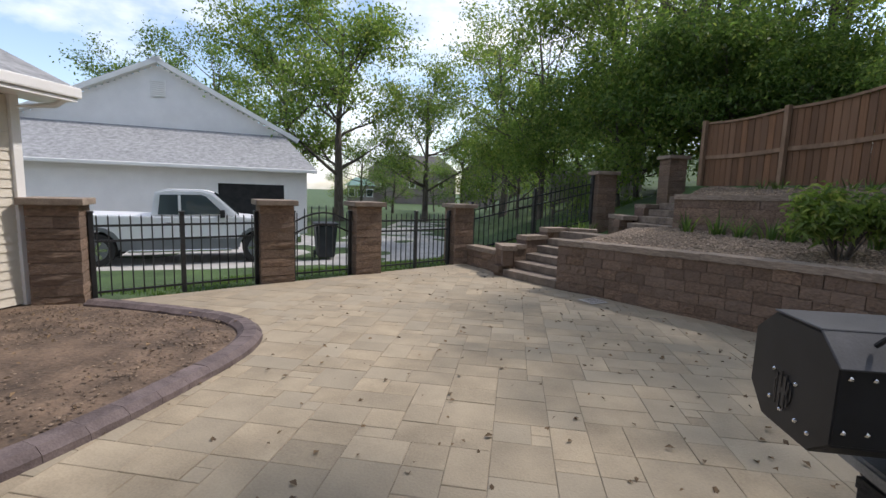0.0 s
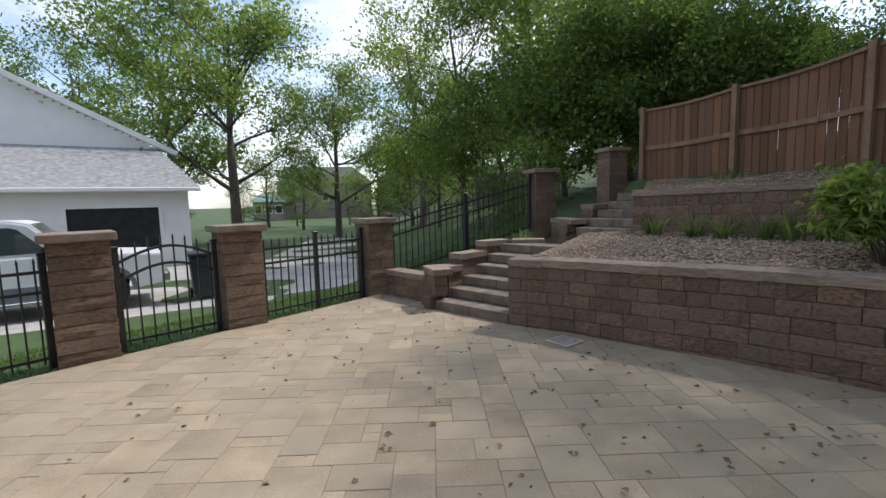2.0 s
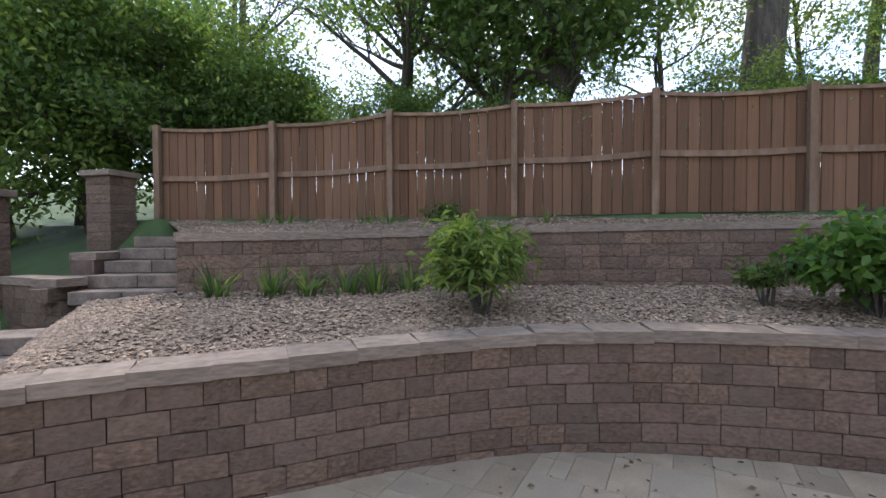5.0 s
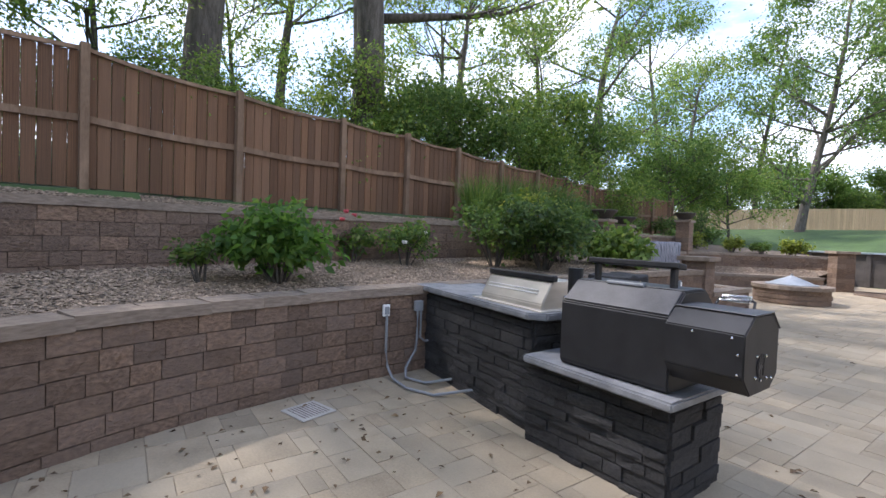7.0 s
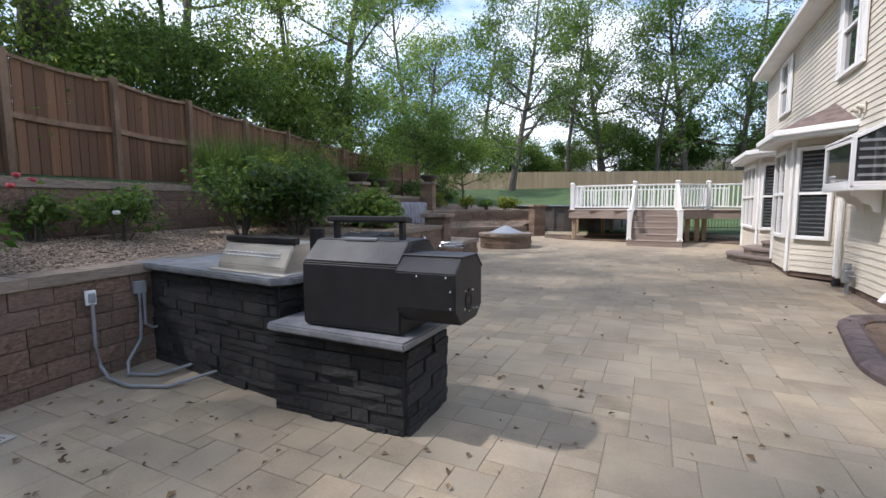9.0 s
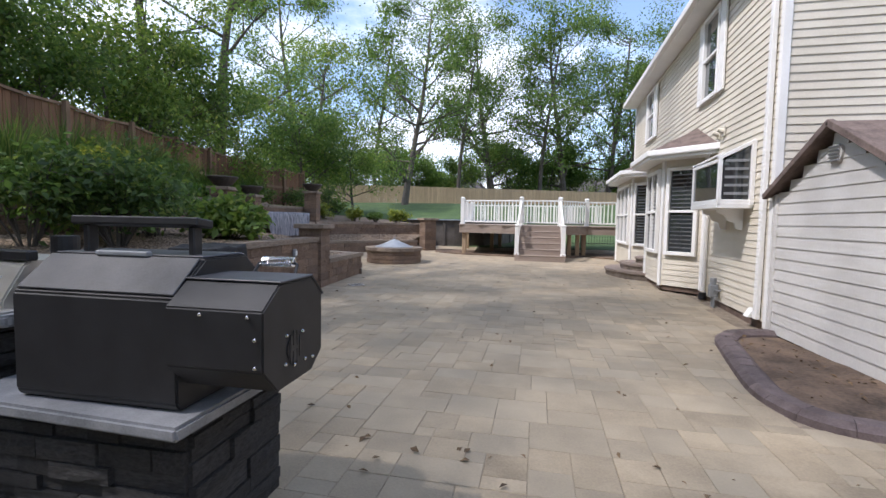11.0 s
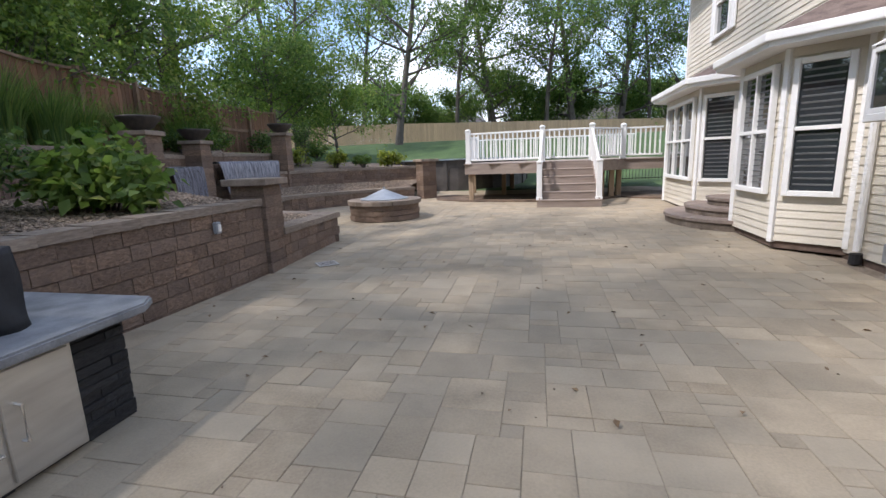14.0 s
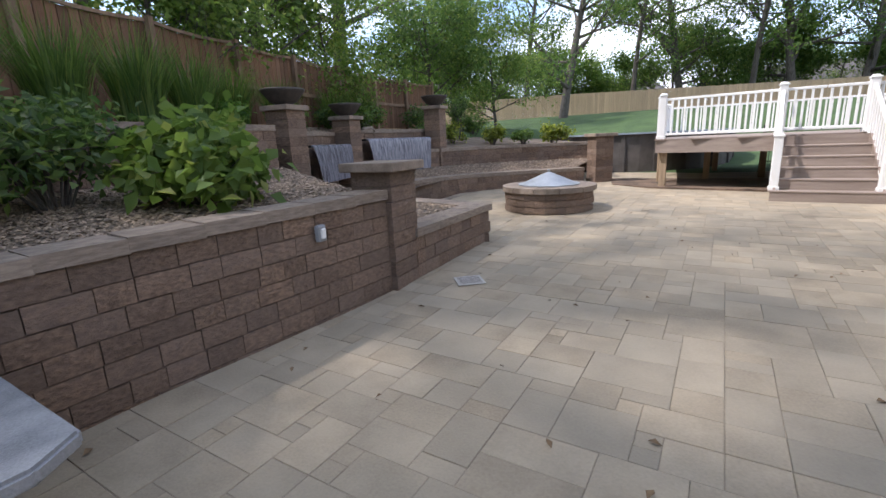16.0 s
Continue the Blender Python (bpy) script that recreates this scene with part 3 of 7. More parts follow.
# ---- steps ----
def steps(name, label, p0, p1, up, z0, rise, count, tread=.3, extra=.1):
    p0, p1, up = Vector((*p0, 0)), Vector((*p1, 0)), Vector((*up, 0)).normalized()
    w = (p1 - p0)
    root = empty(name, Matrix(), label, "steps", kind="structure")
    for k in range(count):
        c = (p0 + p1) / 2 + up * (k * tread + (tread + extra) / 2)
        bm = bmesh.new()
        nseg = max(2, int(w.length / .45))
        for i in range(nseg):
            sw = w.length / nseg
            add_box(bm, (sw - .006, tread + extra, rise * .96), pose((i + .5) * sw - w.length / 2, 0, 0), .012, 2)
        ob = part("step", bm, M["tread"], root)
        ob.matrix_world = at_dir(c.x, c.y, z0 + (k + .5) * rise, w.x, w.y)
        if k:
            base = part("step_base", box_bm((w.length, tread * .9, rise * k), None), M["mortar"], root)
            base.matrix_world = at_dir(c.x + up.x * .08, c.y + up.y * .08, z0 + rise * k / 2, w.x, w.y)
    return root


steps("steps_lower", "brown stone garden steps with rough treads", (2.02, 11.93), (2.90, 11.02), (.72, .69), 0, .137, 6)
steps("steps_upper", "second flight of brown stone steps up to the fence", (4.56, 13.42), (5.13, 12.53), (.84, .54), .88, .145, 5)
SW = Line([(1.24, 13.12, .43), (1.66, 12.62, .43), (1.87, 12.4, .43)], 0)
block_wall("wall_steps_low", "low stepped block wall beside the garden steps", SW, lambda x, y: -.03, side=1, cap_depth=.3)
SW2 = Line([(1.87, 12.4, .58), (2.0, 11.93, .58), (2.45, 12.36, .58)], 0)
block_wall("wall_steps_mid", "stepped block wall beside the garden steps", SW2, lambda x, y: -.03, side=1, cap_depth=.3)
SW3 = Line([(2.45, 12.36, .74), (2.88, 12.78, .74)], 0)
block_wall("wall_steps_high", "stepped block wall beside the upper treads", SW3, lambda x, y: .2, side=1, cap_depth=.3)
SW4 = Line([(2.88, 12.78, .88), (3.2, 13.0, .88), (3.85, 12.85, .88)], 0)
block_wall("wall_steps_top", "stepped block wall at the top of the steps", SW4, lambda x, y: .4, side=1, cap_depth=.3)


SW5 = Line([(4.42, 14.5, 1.16), (4.5, 13.47, 1.16), (4.98, 13.76, 1.16)], 0)
block_wall("wall_steps_side", "low stepped block wall beside the second flight", SW5, lambda x, y: .6, side=1, cap_depth=.3)
SW6 = Line([(4.98, 13.76, 1.42), (5.85, 14.32, 1.42)], 0)
block_wall("wall_steps_side_high", "stepped block wall beside the top treads", SW6, lambda x, y: .8, side=1, cap_depth=.3)
SW7 = Line([(6.4, 13.34, 1.64), (5.16, 12.54, 1.64)], 0)
block_wall("wall_steps_return", "block wall return along the second flight", SW7, lambda x, y: .8, side=1, cap_depth=.3)


# ---- wooden fence ----
def board_mesh():
    bm = bmesh.new()
    prism(bm, [(-.5, .5), (-.5, -.05), (-.45, -.5), (.45, -.5), (.5, -.05), (.5, .5)], -.5, .5)
    me = bpy.data.meshes.new("board")
    bm.to_mesh(me)
    bm.free()
    me.materials.append(M["fence"])
    return me


BOARD = board_mesh()


def wood_section(p, q, mat_post, seed, zb0, zb1, boards=True):
    rnd = random.Random(seed)
    a, b = Vector((p[0], p[1], 0)), Vector((q[0], q[1], 0))
    d = b - a
    L = d.length
    root = empty("fence_section", at_dir(a.x, a.y, 0, d.x, d.y), "brown stained cedar fence section with vertical boards", "wooden fence", "wooden fence sections")
    part("post", box_bm((.095, .1, p[2] - zb0 + .13), pose(0, .05 * 0 - .05, (p[2] + zb0) / 2 - .035), .006), M["rail"], root)
    n = max(4, round(L / .142))
    for i in range(n):
        t = (i + .5) / n
        zt = p[2] * (1 - t) + q[2] * t - .05
        zb = zb0 * (1 - t) + zb1 * t + .02
        sag = -.05 * math.sin(math.pi * t)
        h = zt - zb + sag
        m = pose(t * L, .035 + rnd.uniform(-.003, .003), zb + h / 2, 0, rnd.uniform(-.12, .12), rnd.uniform(-1.5, 1.5))
        share("board", BOARD, root, m @ Matrix.Diagonal((L / n - rnd.choice((.003, .004, .005, .005, .006, .009)), .02, h, 1)))
    for frac, w in ((.985, .05), (.50, .085)):
        bm = bmesh.new()

        def zz(t):
            top, bot = p[2] * (1 - t) + q[2] * t, zb0 * (1 - t) + zb1 * t
            return bot + (top - bot) * frac - .05 * math.sin(math.pi * t) * (1 if frac > .9 else .6)

        bent_bar(bm, [(L * i / 8, 0, zz(i / 8)) for i in range(9)], .04, w)
        part("rail", bm, M["rail"], root)
    return root


for i, (p, q) in enumerate(zip(FENCE, FENCE[1:])):
    wood_section(p, q, M["rail"], i, (1.74, 1.80, 1.84, 1.88)[min(i, 3)] if i < 4 else 1.9, (1.80, 1.84, 1.88, 1.9)[min(i, 3)])
part("post", box_bm((.1, .1, 1.8), pose(FENCE[-1][0], FENCE[-1][1], 2.7)), M["rail"], empty("fence_end_post", Matrix(), "end post of the brown wooden fence", "fence post"))


# ---- outdoor kitchen ----
def ledge_base(name, label, x0, x1, y0, y1, z0, z1, faces, category="kitchen base", yaw=0):
    """A stone veneer base; each face is covered with ledge stones of uneven size."""
    root = empty(name, pose((x0 + x1) / 2, (y0 + y1) / 2, z0, 0, 0, yaw), label, category)
    sx, sy, h = x1 - x0, y1 - y0, z1 - z0
    part("core", box_bm((sx - .06, sy - .06, h), pose(0, 0, h / 2)), M["mortar"], root)
    rnd = random.Random(name + label)
    for turn, length, off in faces:
        z = 0.0
        while z < h - .02:
            rh = min(rnd.choice((.05, .06, .075, .095)), h - z)
            s = 0.0
            while s < length - .02:
                rl = min(rnd.uniform(.12, .38), length - s)
                if length - s - rl < .07:
                    rl = length - s
                d = rnd.uniform(.035, .06)
                m = pose(0, 0, 0, 0, 0, turn) @ pose(s + rl / 2 - length / 2, -off + .02, z + rh / 2)
                share("ledge_stone", rnd.choice(LEDGE), root, m @ Matrix.Diagonal((rl - .004, d * 2, rh - .004, 1)))
                s += rl
            z += rh
    return root


LEDGE = block_meshes("ledge_stone", M["ledge"], 6, 4, 2, 0.03)


def slab(name, label, pts, z, thick=.055, mat="counter"):
    bm = bmesh.new()
    prism(bm, pts, z - thick, z)
    bmesh.ops.bevel(bm, geom=list(bm.edges), offset=.012, segments=2, affect="EDGES")
    return tagged(link(name, bm, M[mat]), label, "countertop")


ledge_base("kitchen_base", "low dark ledge-stone base under the black smoker", 3.39, 4.44, 4.66, 5.26, -.01, .60,
           [(180, 1.05, .30), (0, 1.05, .30), (270, .60, .525), (90, .60, .525)])
ledge_base("kitchen_base", "tall dark ledge-stone base under the steel grill", 4.44, 6.26, 4.34, 5.04, -.01, .88, [(180, 1.82, .35), (0, 1.82, .35), (270, .70, .91)], yaw=-8)
slab("countertop", "grey stone top under the black smoker with rough edges", [(3.29, 4.60), (4.42, 4.60), (4.42, 5.36), (3.31, 5.41)], .65)
slab("countertop", "high grey stone countertop reaching the block wall", [(4.3, 4.42), (6.42, 4.13), (6.48, 4.98), (4.5, 5.25), (4.38, 5.15)], .93)
ledge_base("kitchen_base", "dark ledge-stone cabinet base along the patio", 5.10, 6.28, 1.80, 3.14, .0, .61, [(270, 1.34, .59), (0, 1.18, .67), (180, 1.18, .67)])
slab("countertop", "grey stone countertop with rounded corners over steel cabinets", [(4.97, 1.72), (5.06, 1.58), (6.3, 1.55), (6.34, 3.34), (5.18, 3.34), (4.97, 3.1)], .66)


def bolt_row(bm, pts, r=.009):
    for p in pts:
        bmesh.ops.create_icosphere(bm, subdivisions=1, radius=r, matrix=Matrix.Translation(p))


def smoker():
    root = empty("pellet_smoker", pose(3.33, 5.02, .655), "black pellet smoker with side hopper and spring handles", "smoker")
    # main chamber, along x, with sloped shoulders
    prof = [(-.29, 0), (.27, 0), (.29, .03), (.29, .42), (.13, .56), (-.13, .56), (-.29, .42), (-.29, .03)]
    bm = bmesh.new()
    a = [bm.verts.new((.06, y, z)) for y, z in prof]
    b = [bm.verts.new((.80, y, z)) for y, z in prof]
    k = len(prof)
    bm.faces.new(a)
    bm.faces.new(b[::-1])
    for i in range(k):
        bm.faces.new((a[i], b[i], b[(i + 1) % k], a[(i + 1) % k]))
    bmesh.ops.recalc_face_normals(bm, faces=bm.faces)
    bmesh.ops.bevel(bm, geom=list(bm.edges), offset=.008, segments=2, affect="EDGES")
    part("chamber", bm, M["smoker"], root)
    # lid panels in a lighter grey-black than the chamber
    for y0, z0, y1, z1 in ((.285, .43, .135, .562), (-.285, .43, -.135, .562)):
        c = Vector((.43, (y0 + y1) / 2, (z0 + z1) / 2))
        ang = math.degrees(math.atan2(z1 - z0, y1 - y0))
        part("lid_panel", box_bm((.71, math.hypot(y1 - y0, z1 - z0) * .95, .008), Matrix.Translation(c) @ pose(0, 0, .003, ang, 0, 0), .003), M["smoker_top"], root, "grey-black sloped lid panel")
    part("lid_panel", box_bm((.71, .25, .008), pose(.43, 0, .565), .003), M["smoker_top"], root, "grey-black lid top")
    bm = box_bm((.62, .10, .035), pose(.43, .05, .70, 8), .006)
    part("top_handle", bm, M["smoker"], root)
    for x in (.17, .69):
        part("bracket", box_bm((.03, .05, .12), pose(x, .05, .625), .005), M["smoker"], root)
    part("hinge", box_bm((.25, .03, .02), pose(.43, .14, .572), .004), M["grey"], root)
    part("chimney", cyl_bm(.055, .055, .62, pose(.95, -.05, .315), 18), M["smoker"], root)
    # hopper at the low-x end: octagonal in section
    prof = [(-.23, .05), (-.13, -.02), (.15, -.02), (.25, .08), (.25, .30), (.13, .385), (-.13, .385), (-.23, .30)]
    bm = bmesh.new()
    a = [bm.verts.new((-.36, y, z)) for y, z in prof]
    b = [bm.verts.new((.06, y, z)) for y, z in prof]
    k = len(prof)
    bm.faces.new(a)
    bm.faces.new(b[::-1])
    for i in range(k):
        bm.faces.new((a[i], b[i], b[(i + 1) % k], a[(i + 1) % k]))
    bmesh.ops.recalc_face_normals(bm, faces=bm.faces)
    bmesh.ops.bevel(bm, geom=list(bm.edges), offset=.006, segments=2, affect="EDGES")
    hop = part("hopper", bm, M["smoker"], root)
    hop.matrix_local = pose(.015, .10, .115) @ Matrix.Diagonal((.92, .92, .97, 1))
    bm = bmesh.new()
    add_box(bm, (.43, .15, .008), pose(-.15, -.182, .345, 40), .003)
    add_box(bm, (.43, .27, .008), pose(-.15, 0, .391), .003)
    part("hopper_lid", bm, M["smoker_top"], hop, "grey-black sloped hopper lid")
    bm = bmesh.new()
    tube(bm, [(-.24, -.19, .365), (-.23, -.24, .42), (-.20, -.25, .43)], [.008] * 3, 6)
    tube(bm, [(-.02, -.19, .365), (-.03, -.24, .42), (-.06, -.25, .43)], [.008] * 3, 6)
    part("handle_arm", bm, M["smoker"], hop)
    bm = bmesh.new()
    pts = [(-.21 + .17 * i / 96, -.25 + .02 * math.cos(i * .78), .43 + .02 * math.sin(i * .78)) for i in range(97)]
    tube(bm, pts, [.0055] * 97, 5)
    part("spring_handle", bm, M["chrome"], hop, "coiled steel spring handle")
    bm = bmesh.new()
    bolt_row(bm, [(x, -.236, z) for x in (-.33, -.26) for z in (.10, .27)] + [(-.363, y, z) for y, z in ((.10, .07), (.09, .18), (.03, .05), (-.06, .05), (-.04, .17), (-.13, .04))] + [(x, .256, .28) for x in (-.3, -.1)] + [(-.33, .256, z) for z in (.1, .2)])
    part("bolts", bm, M["chrome"], hop)
    bm = bmesh.new()
    for i in range(9):
        a = i * .7
        add_box(bm, (.004, .006, .06), pose(-.366, .03 + .042 * math.cos(a), .12 + .042 * math.sin(a)))
    add_cyl(bm, .055, .055, .006, pose(-.362, .03, .12, 0, 90, 0), 20)
    part("fan_grille", bm, M["iron"], hop)
    part("control_panel", box_bm((.22, .008, .075), pose(-.10, -.238, .21), .003), M["truckgrey"], hop)
    part("display", box_bm((.07, .008, .028), pose(-.12, -.243, .205), .002), M["grey"], hop)
    part("strip", box_bm((.14, .006, .005), pose(-.11, -.243, .245)), M["gold"], hop)
    part("knob", cyl_bm(.014, .012, .02, pose(-.04, -.25, .205, 90), 14), M["chrome"], hop)
    bm = bmesh.new()
    prism(bm, [(-.055, -.012), (-.035, -.022), (.035, -.022), (.055, -.012), (.055, .012), (.035, .022), (-.035, .022), (-.055, .012)], 0, .003)
    plate = part("name_plate", bm, M["truckgrey"], hop)
    plate.matrix_local = pose(-.13, -.205, .335, 40)
    bm = bmesh.new()
    for i in range(8):
        add_box(bm, (.006, .022, .002), pose(-.035 + i * .01, 0, .004))
    ob = part("plate_bars", bm, M["chrome"], plate)


smoker()


def gas_grill():
    root = empty("gas_grill", pose(4.86, 4.84, .93, 0, 0, -6), "built-in brushed steel gas grill with louvred back", "grill")
    prof = [(-.28, .0), (.22, .0), (.22, .05), (.13, .205), (.10, .225), (-.20, .225), (-.28, .15)]
    bm = bmesh.new()
    a = [bm.verts.new((-.40, y, z)) for y, z in prof]
    b = [bm.verts.new((.40, y, z)) for y, z in prof]
    k = len(prof)
    bm.faces.new(a)
    bm.faces.new(b[::-1])
    for i in range(k):
        bm.faces.new((a[i], b[i], b[(i + 1) % k], a[(i + 1) % k]))
    bmesh.ops.recalc_face_normals(bm, faces=bm.faces)
    bmesh.ops.bevel(bm, geom=list(bm.edges), offset=.008, segments=2, affect="EDGES")
    part("hood", bm, M["steel"], root)
    part("flange", box_bm((.92, .6, .012), pose(0, -.02, .006), .003), M["steel"], root)
    bm = bmesh.new()
    for gx0 in (-.28, -.05, .16):
        for i in range(4):
            for z in (.125, .15):
                add_box(bm, (.045, .016, .009), pose(gx0 + i * .055, .222 - (z - .05) * .58, z, 30))
    part("vent_louvres", bm, M["white"], root)
    part("back_bar", box_bm((.84, .05, .05), pose(0, .10, .25), .008), M["smoker"], root)
    bm = bmesh.new()
    tube(bm, [(-.34, -.26, .15), (-.34, -.32, .17), (.34, -.32, .17), (.34, -.26, .15)], [.013] * 4, 8)
    part("handle", bm, M["chrome"], root)
    part("side_clip", box_bm((.02, .05, .05), pose(-.41, -.02, .09), .004), M["chrome"], root)


gas_grill()


def covered_griddle():
    root = empty("covered_griddle", pose(5.53, 2.42, .66, 0, 0, 274), "griddle under a black fabric cover with a round gold emblem", "grill cover")
    bm = bmesh.new()
    bmesh.ops.create_grid(bm, x_segments=22, y_segments=16, size=.5)
    geom = bmesh.ops.extrude_face_region(bm, geom=bm.faces[:])
    up = [v for v in geom["geom"] if isinstance(v, bmesh.types.BMVert)]
    bmesh.ops.translate(bm, vec=(0, 0, 1), verts=up)
    bmesh.ops.subdivide_edges(bm, edges=[e for e in bm.edges if abs(e.verts[0].co.z - e.verts[1].co.z) > .5], cuts=8, use_grid_fill=True)
    for v in bm.verts:
        x, y, z = v.co
        f = .94 + .06 * (1 - z)
        v.co = Vector((x * .60 * f, y * .55 * f, z * .42 - (.03 * abs(math.sin(x * 5 + .6)) * z if z > .9 else 0)))
        d = noise.noise(Vector((x * 3, y * 3, z * 2)))
        v.co += Vector((.0, -.012 * d if y < 0 else .012 * d, .012 * d * z))
        if y < -.4 and z < .9:
            v.co.y += .022 * math.sin(x * 14 + z * 5) * (1 - z)
    part("cover", bm, M["cloth"], root, "", True)
    bm = bmesh.new()
    bmesh.ops.create_cone(bm, cap_ends=False, segments=28, radius1=.042, radius2=.034, depth=.002)
    bmesh.ops.create_cone(bm, cap_ends=True, segments=20, radius1=.016, radius2=.012, depth=.004)
    em = part("emblem", bm, M["gold"], root)
    em.matrix_local = pose(.03, -.289, .305, 90 - 6, 0, 0)


covered_griddle()


def steel_cabinet():
    root = empty("steel_cabinet", pose(5.065, 2.475, .03, 0, 0, 270), "stainless cabinet with two drawers and one door", "cabinet")
    part("frame", box_bm((.70, .04, .57), pose(0, 0, .285), .004), M["steel"], root)
    for x, z, w, h, name in ((-.175, .435, .31, .235, "drawer"), (-.175, .16, .31, .285, "drawer"), (.16, .285, .33, .53, "door")):
        d = part(name, box_bm((w, .025, h), pose(x, -.025, z), .005), M["steel"], root)
        bm = bmesh.new()
        if name == "drawer":
            tube(bm, [(x - .12, -.04, z + .04), (x - .12, -.075, z + .04), (x + .12, -.075, z + .04), (x + .12, -.04, z + .04)], [.009] * 4, 8)
        else:
            tube(bm, [(x - .11, -.04, z - .08), (x - .11, -.075, z - .08), (x - .11, -.075, z + .1), (x - .11, -.04, z + .1)], [.009] * 4, 8)
        part("handle", bm, M["chrome"], d)


steel_cabinet()


def flex_pipe():
    root = empty("outlet_box", pose(6.205, 5.49, .0), "grey outlet box with conduit down the block wall", "outlet")
    part("box", box_bm((.03, .08, .12), pose(0, 0, .70), .006), M["white"], root)
    part("cover", box_bm((.02, .05, .08), pose(-.02, 0, .70), .006), M["grey"], root)
    bm = bmesh.new()
    tube(bm, [(-.02, 0, .65), (-.02, 0, .3), (-.03, -.02, .12), (-.14, -.02, .03), (-.42, .0, .02), (-.72, -.12, .02), (-.95, -.52, .08)], [.014] * 7, 8)
    part("conduit", bm, M["grey"], root)
    root = empty("junction_box", pose(6.225, 5.08, .0), "grey junction box with conduit pipes on the block wall", "outlet")
    part("box", box_bm((.05, .1, .11), pose(0, 0, .72), .006), M["grey"], root)
    bm = bmesh.new()
    tube(bm, [(-.02, .02, .67), (-.02, .02, .4), (-.03, .04, .25), (-.10, .2, .1), (-.2, .26, .03), (-.42, .16, .02), (-.62, -.2, .08)], [.014] * 7, 8)
    part("conduit", bm, M["grey"], root)
    bm = bmesh.new()
    tube(bm, [(-.02, -.02, .67), (-.02, -.02, .38), (-.02, -.08, .33), (-.02, -.45, .33)], [.014] * 4, 8)
    part("conduit", bm, M["grey"], root)
    for x, y, z, yaw in ((6.125, -.46, .775, 6),):
        root = empty("wall_outlet", pose(x, y, z, 0, 0, yaw), "grey weatherproof outlet on the block wall", "outlet")
        part("box", box_bm((.05, .09, .13), None, .01), M["grey"], root)
        part("cover", box_bm((.02, .05, .08), pose(-.03, 0, 0), .006), M["white"], root)


flex_pipe()


def grate(name, label, x, y, yaw, s, z):
    root = empty(name, pose(x, y, z, 0, 0, yaw), label, "drain")
    part("frame", box_bm((s, s, .012), pose(0, 0, 0), .004), M["grate"], root)
    for i in range(9):
        part("slot", box_bm((s * .8, .008, .006), pose(0, (i - 4) * s * .09, .004)), M["curb"], root)


grate("drain_cover", "square stone-grey drain cover in the patio", 5.74, 6.45, 15, .32, .008)
grate("drain_cover", "square grey drain cover near the garden steps", 3.37, 10.26, 35, .30, .008)
grate("drain_grate", "square white plastic drain grate beside the wall", 5.53, -1.82, 40, .28, floor_z(-1.9) + .008)

# ---- low seat wall, fire pit, terraces ----
fz = floor_z
block_wall("wall_seat_return", "low block seat wall beyond the pillar", Line([(6.07, -1.72, .58), (6.10, -3.56, .585), (6.8, -3.78, .585), (7.8, -3.95, .585)], 0), lambda x, y: fz(y) - .03, side=1, cap_depth=.36)
SEAT = Line([(9.0, -4.6, .6), (9.35, -5.8, .6), (9.25, -7.2, .6), (8.75, -8.3, .6), (8.0, -9.05, .6), (7.2, -9.75, .6), (6.42, -10.4, .6)])
block_wall("wall_seat_curved", "curved low block seat wall around the fire pit", SEAT, lambda x, y: fz(y) - .03, side=1, cap_depth=.42)
MID = Line([(10.1, -8.2, 1.26), (9.75, -9.1, 1.26), (9.0, -10.0, 1.26), (8.1, -10.75, 1.26), (7.2, -11.3, 1.26), (6.4, -11.6, 1.26)])
block_wall("wall_garden_middle", "middle garden wall of brown blocks behind the seat wall", MID, lambda x, y: .5, side=1)
pillar("stone_pillar", "block pillar at the end of the curved seat wall", 6.1, -10.75, .15, 1.47, 40, .5, .64)
seatbed = [(x + .35, y, .54) for x, y, z in [SEAT.at(s) for s in np.linspace(0, SEAT.length, 40)]]
midbed = [(x, y, .78) for x, y, z in [MID.at(s) for s in np.linspace(0, MID.length, 40)]]
_, A3, B3 = bed("bed_seat", seatbed, midbed, label="gravel strip between seat wall and garden wall")
stones("gravel", A3, B3, 5000, .024, "loose gravel behind the seat wall", M["gravel"], 6)
midin = [(x + .2, y - .2, 1.2) for x, y, z in [MID.at(s) for s in np.linspace(0, MID.length, 40)]]
midback = [(12.2, -6.5, 1.9), (12.4, -10, 1.9), (11.4, -13.5, 1.6), (7, -15.5, 1.2)]
_, A4, B4 = bed("bed_garden", midin, midback, label="planted garden bed above the middle wall")
lowbed = [(6.3, -1.75, .53), (6.32, -3.4, .53), (7.8, -3.6, .55)]
lowback = [(9.3, -1.6, .95), (9.3, -2.4, .9), (9.4, -3.2, .8)]
_, A5, B5 = bed("bed_corner", lowbed, lowback, label="gravel corner bed behind the pillar")
stones("gravel", A5, B5, 4000, .022, "loose gravel in the corner bed", M["gravel"], 7)


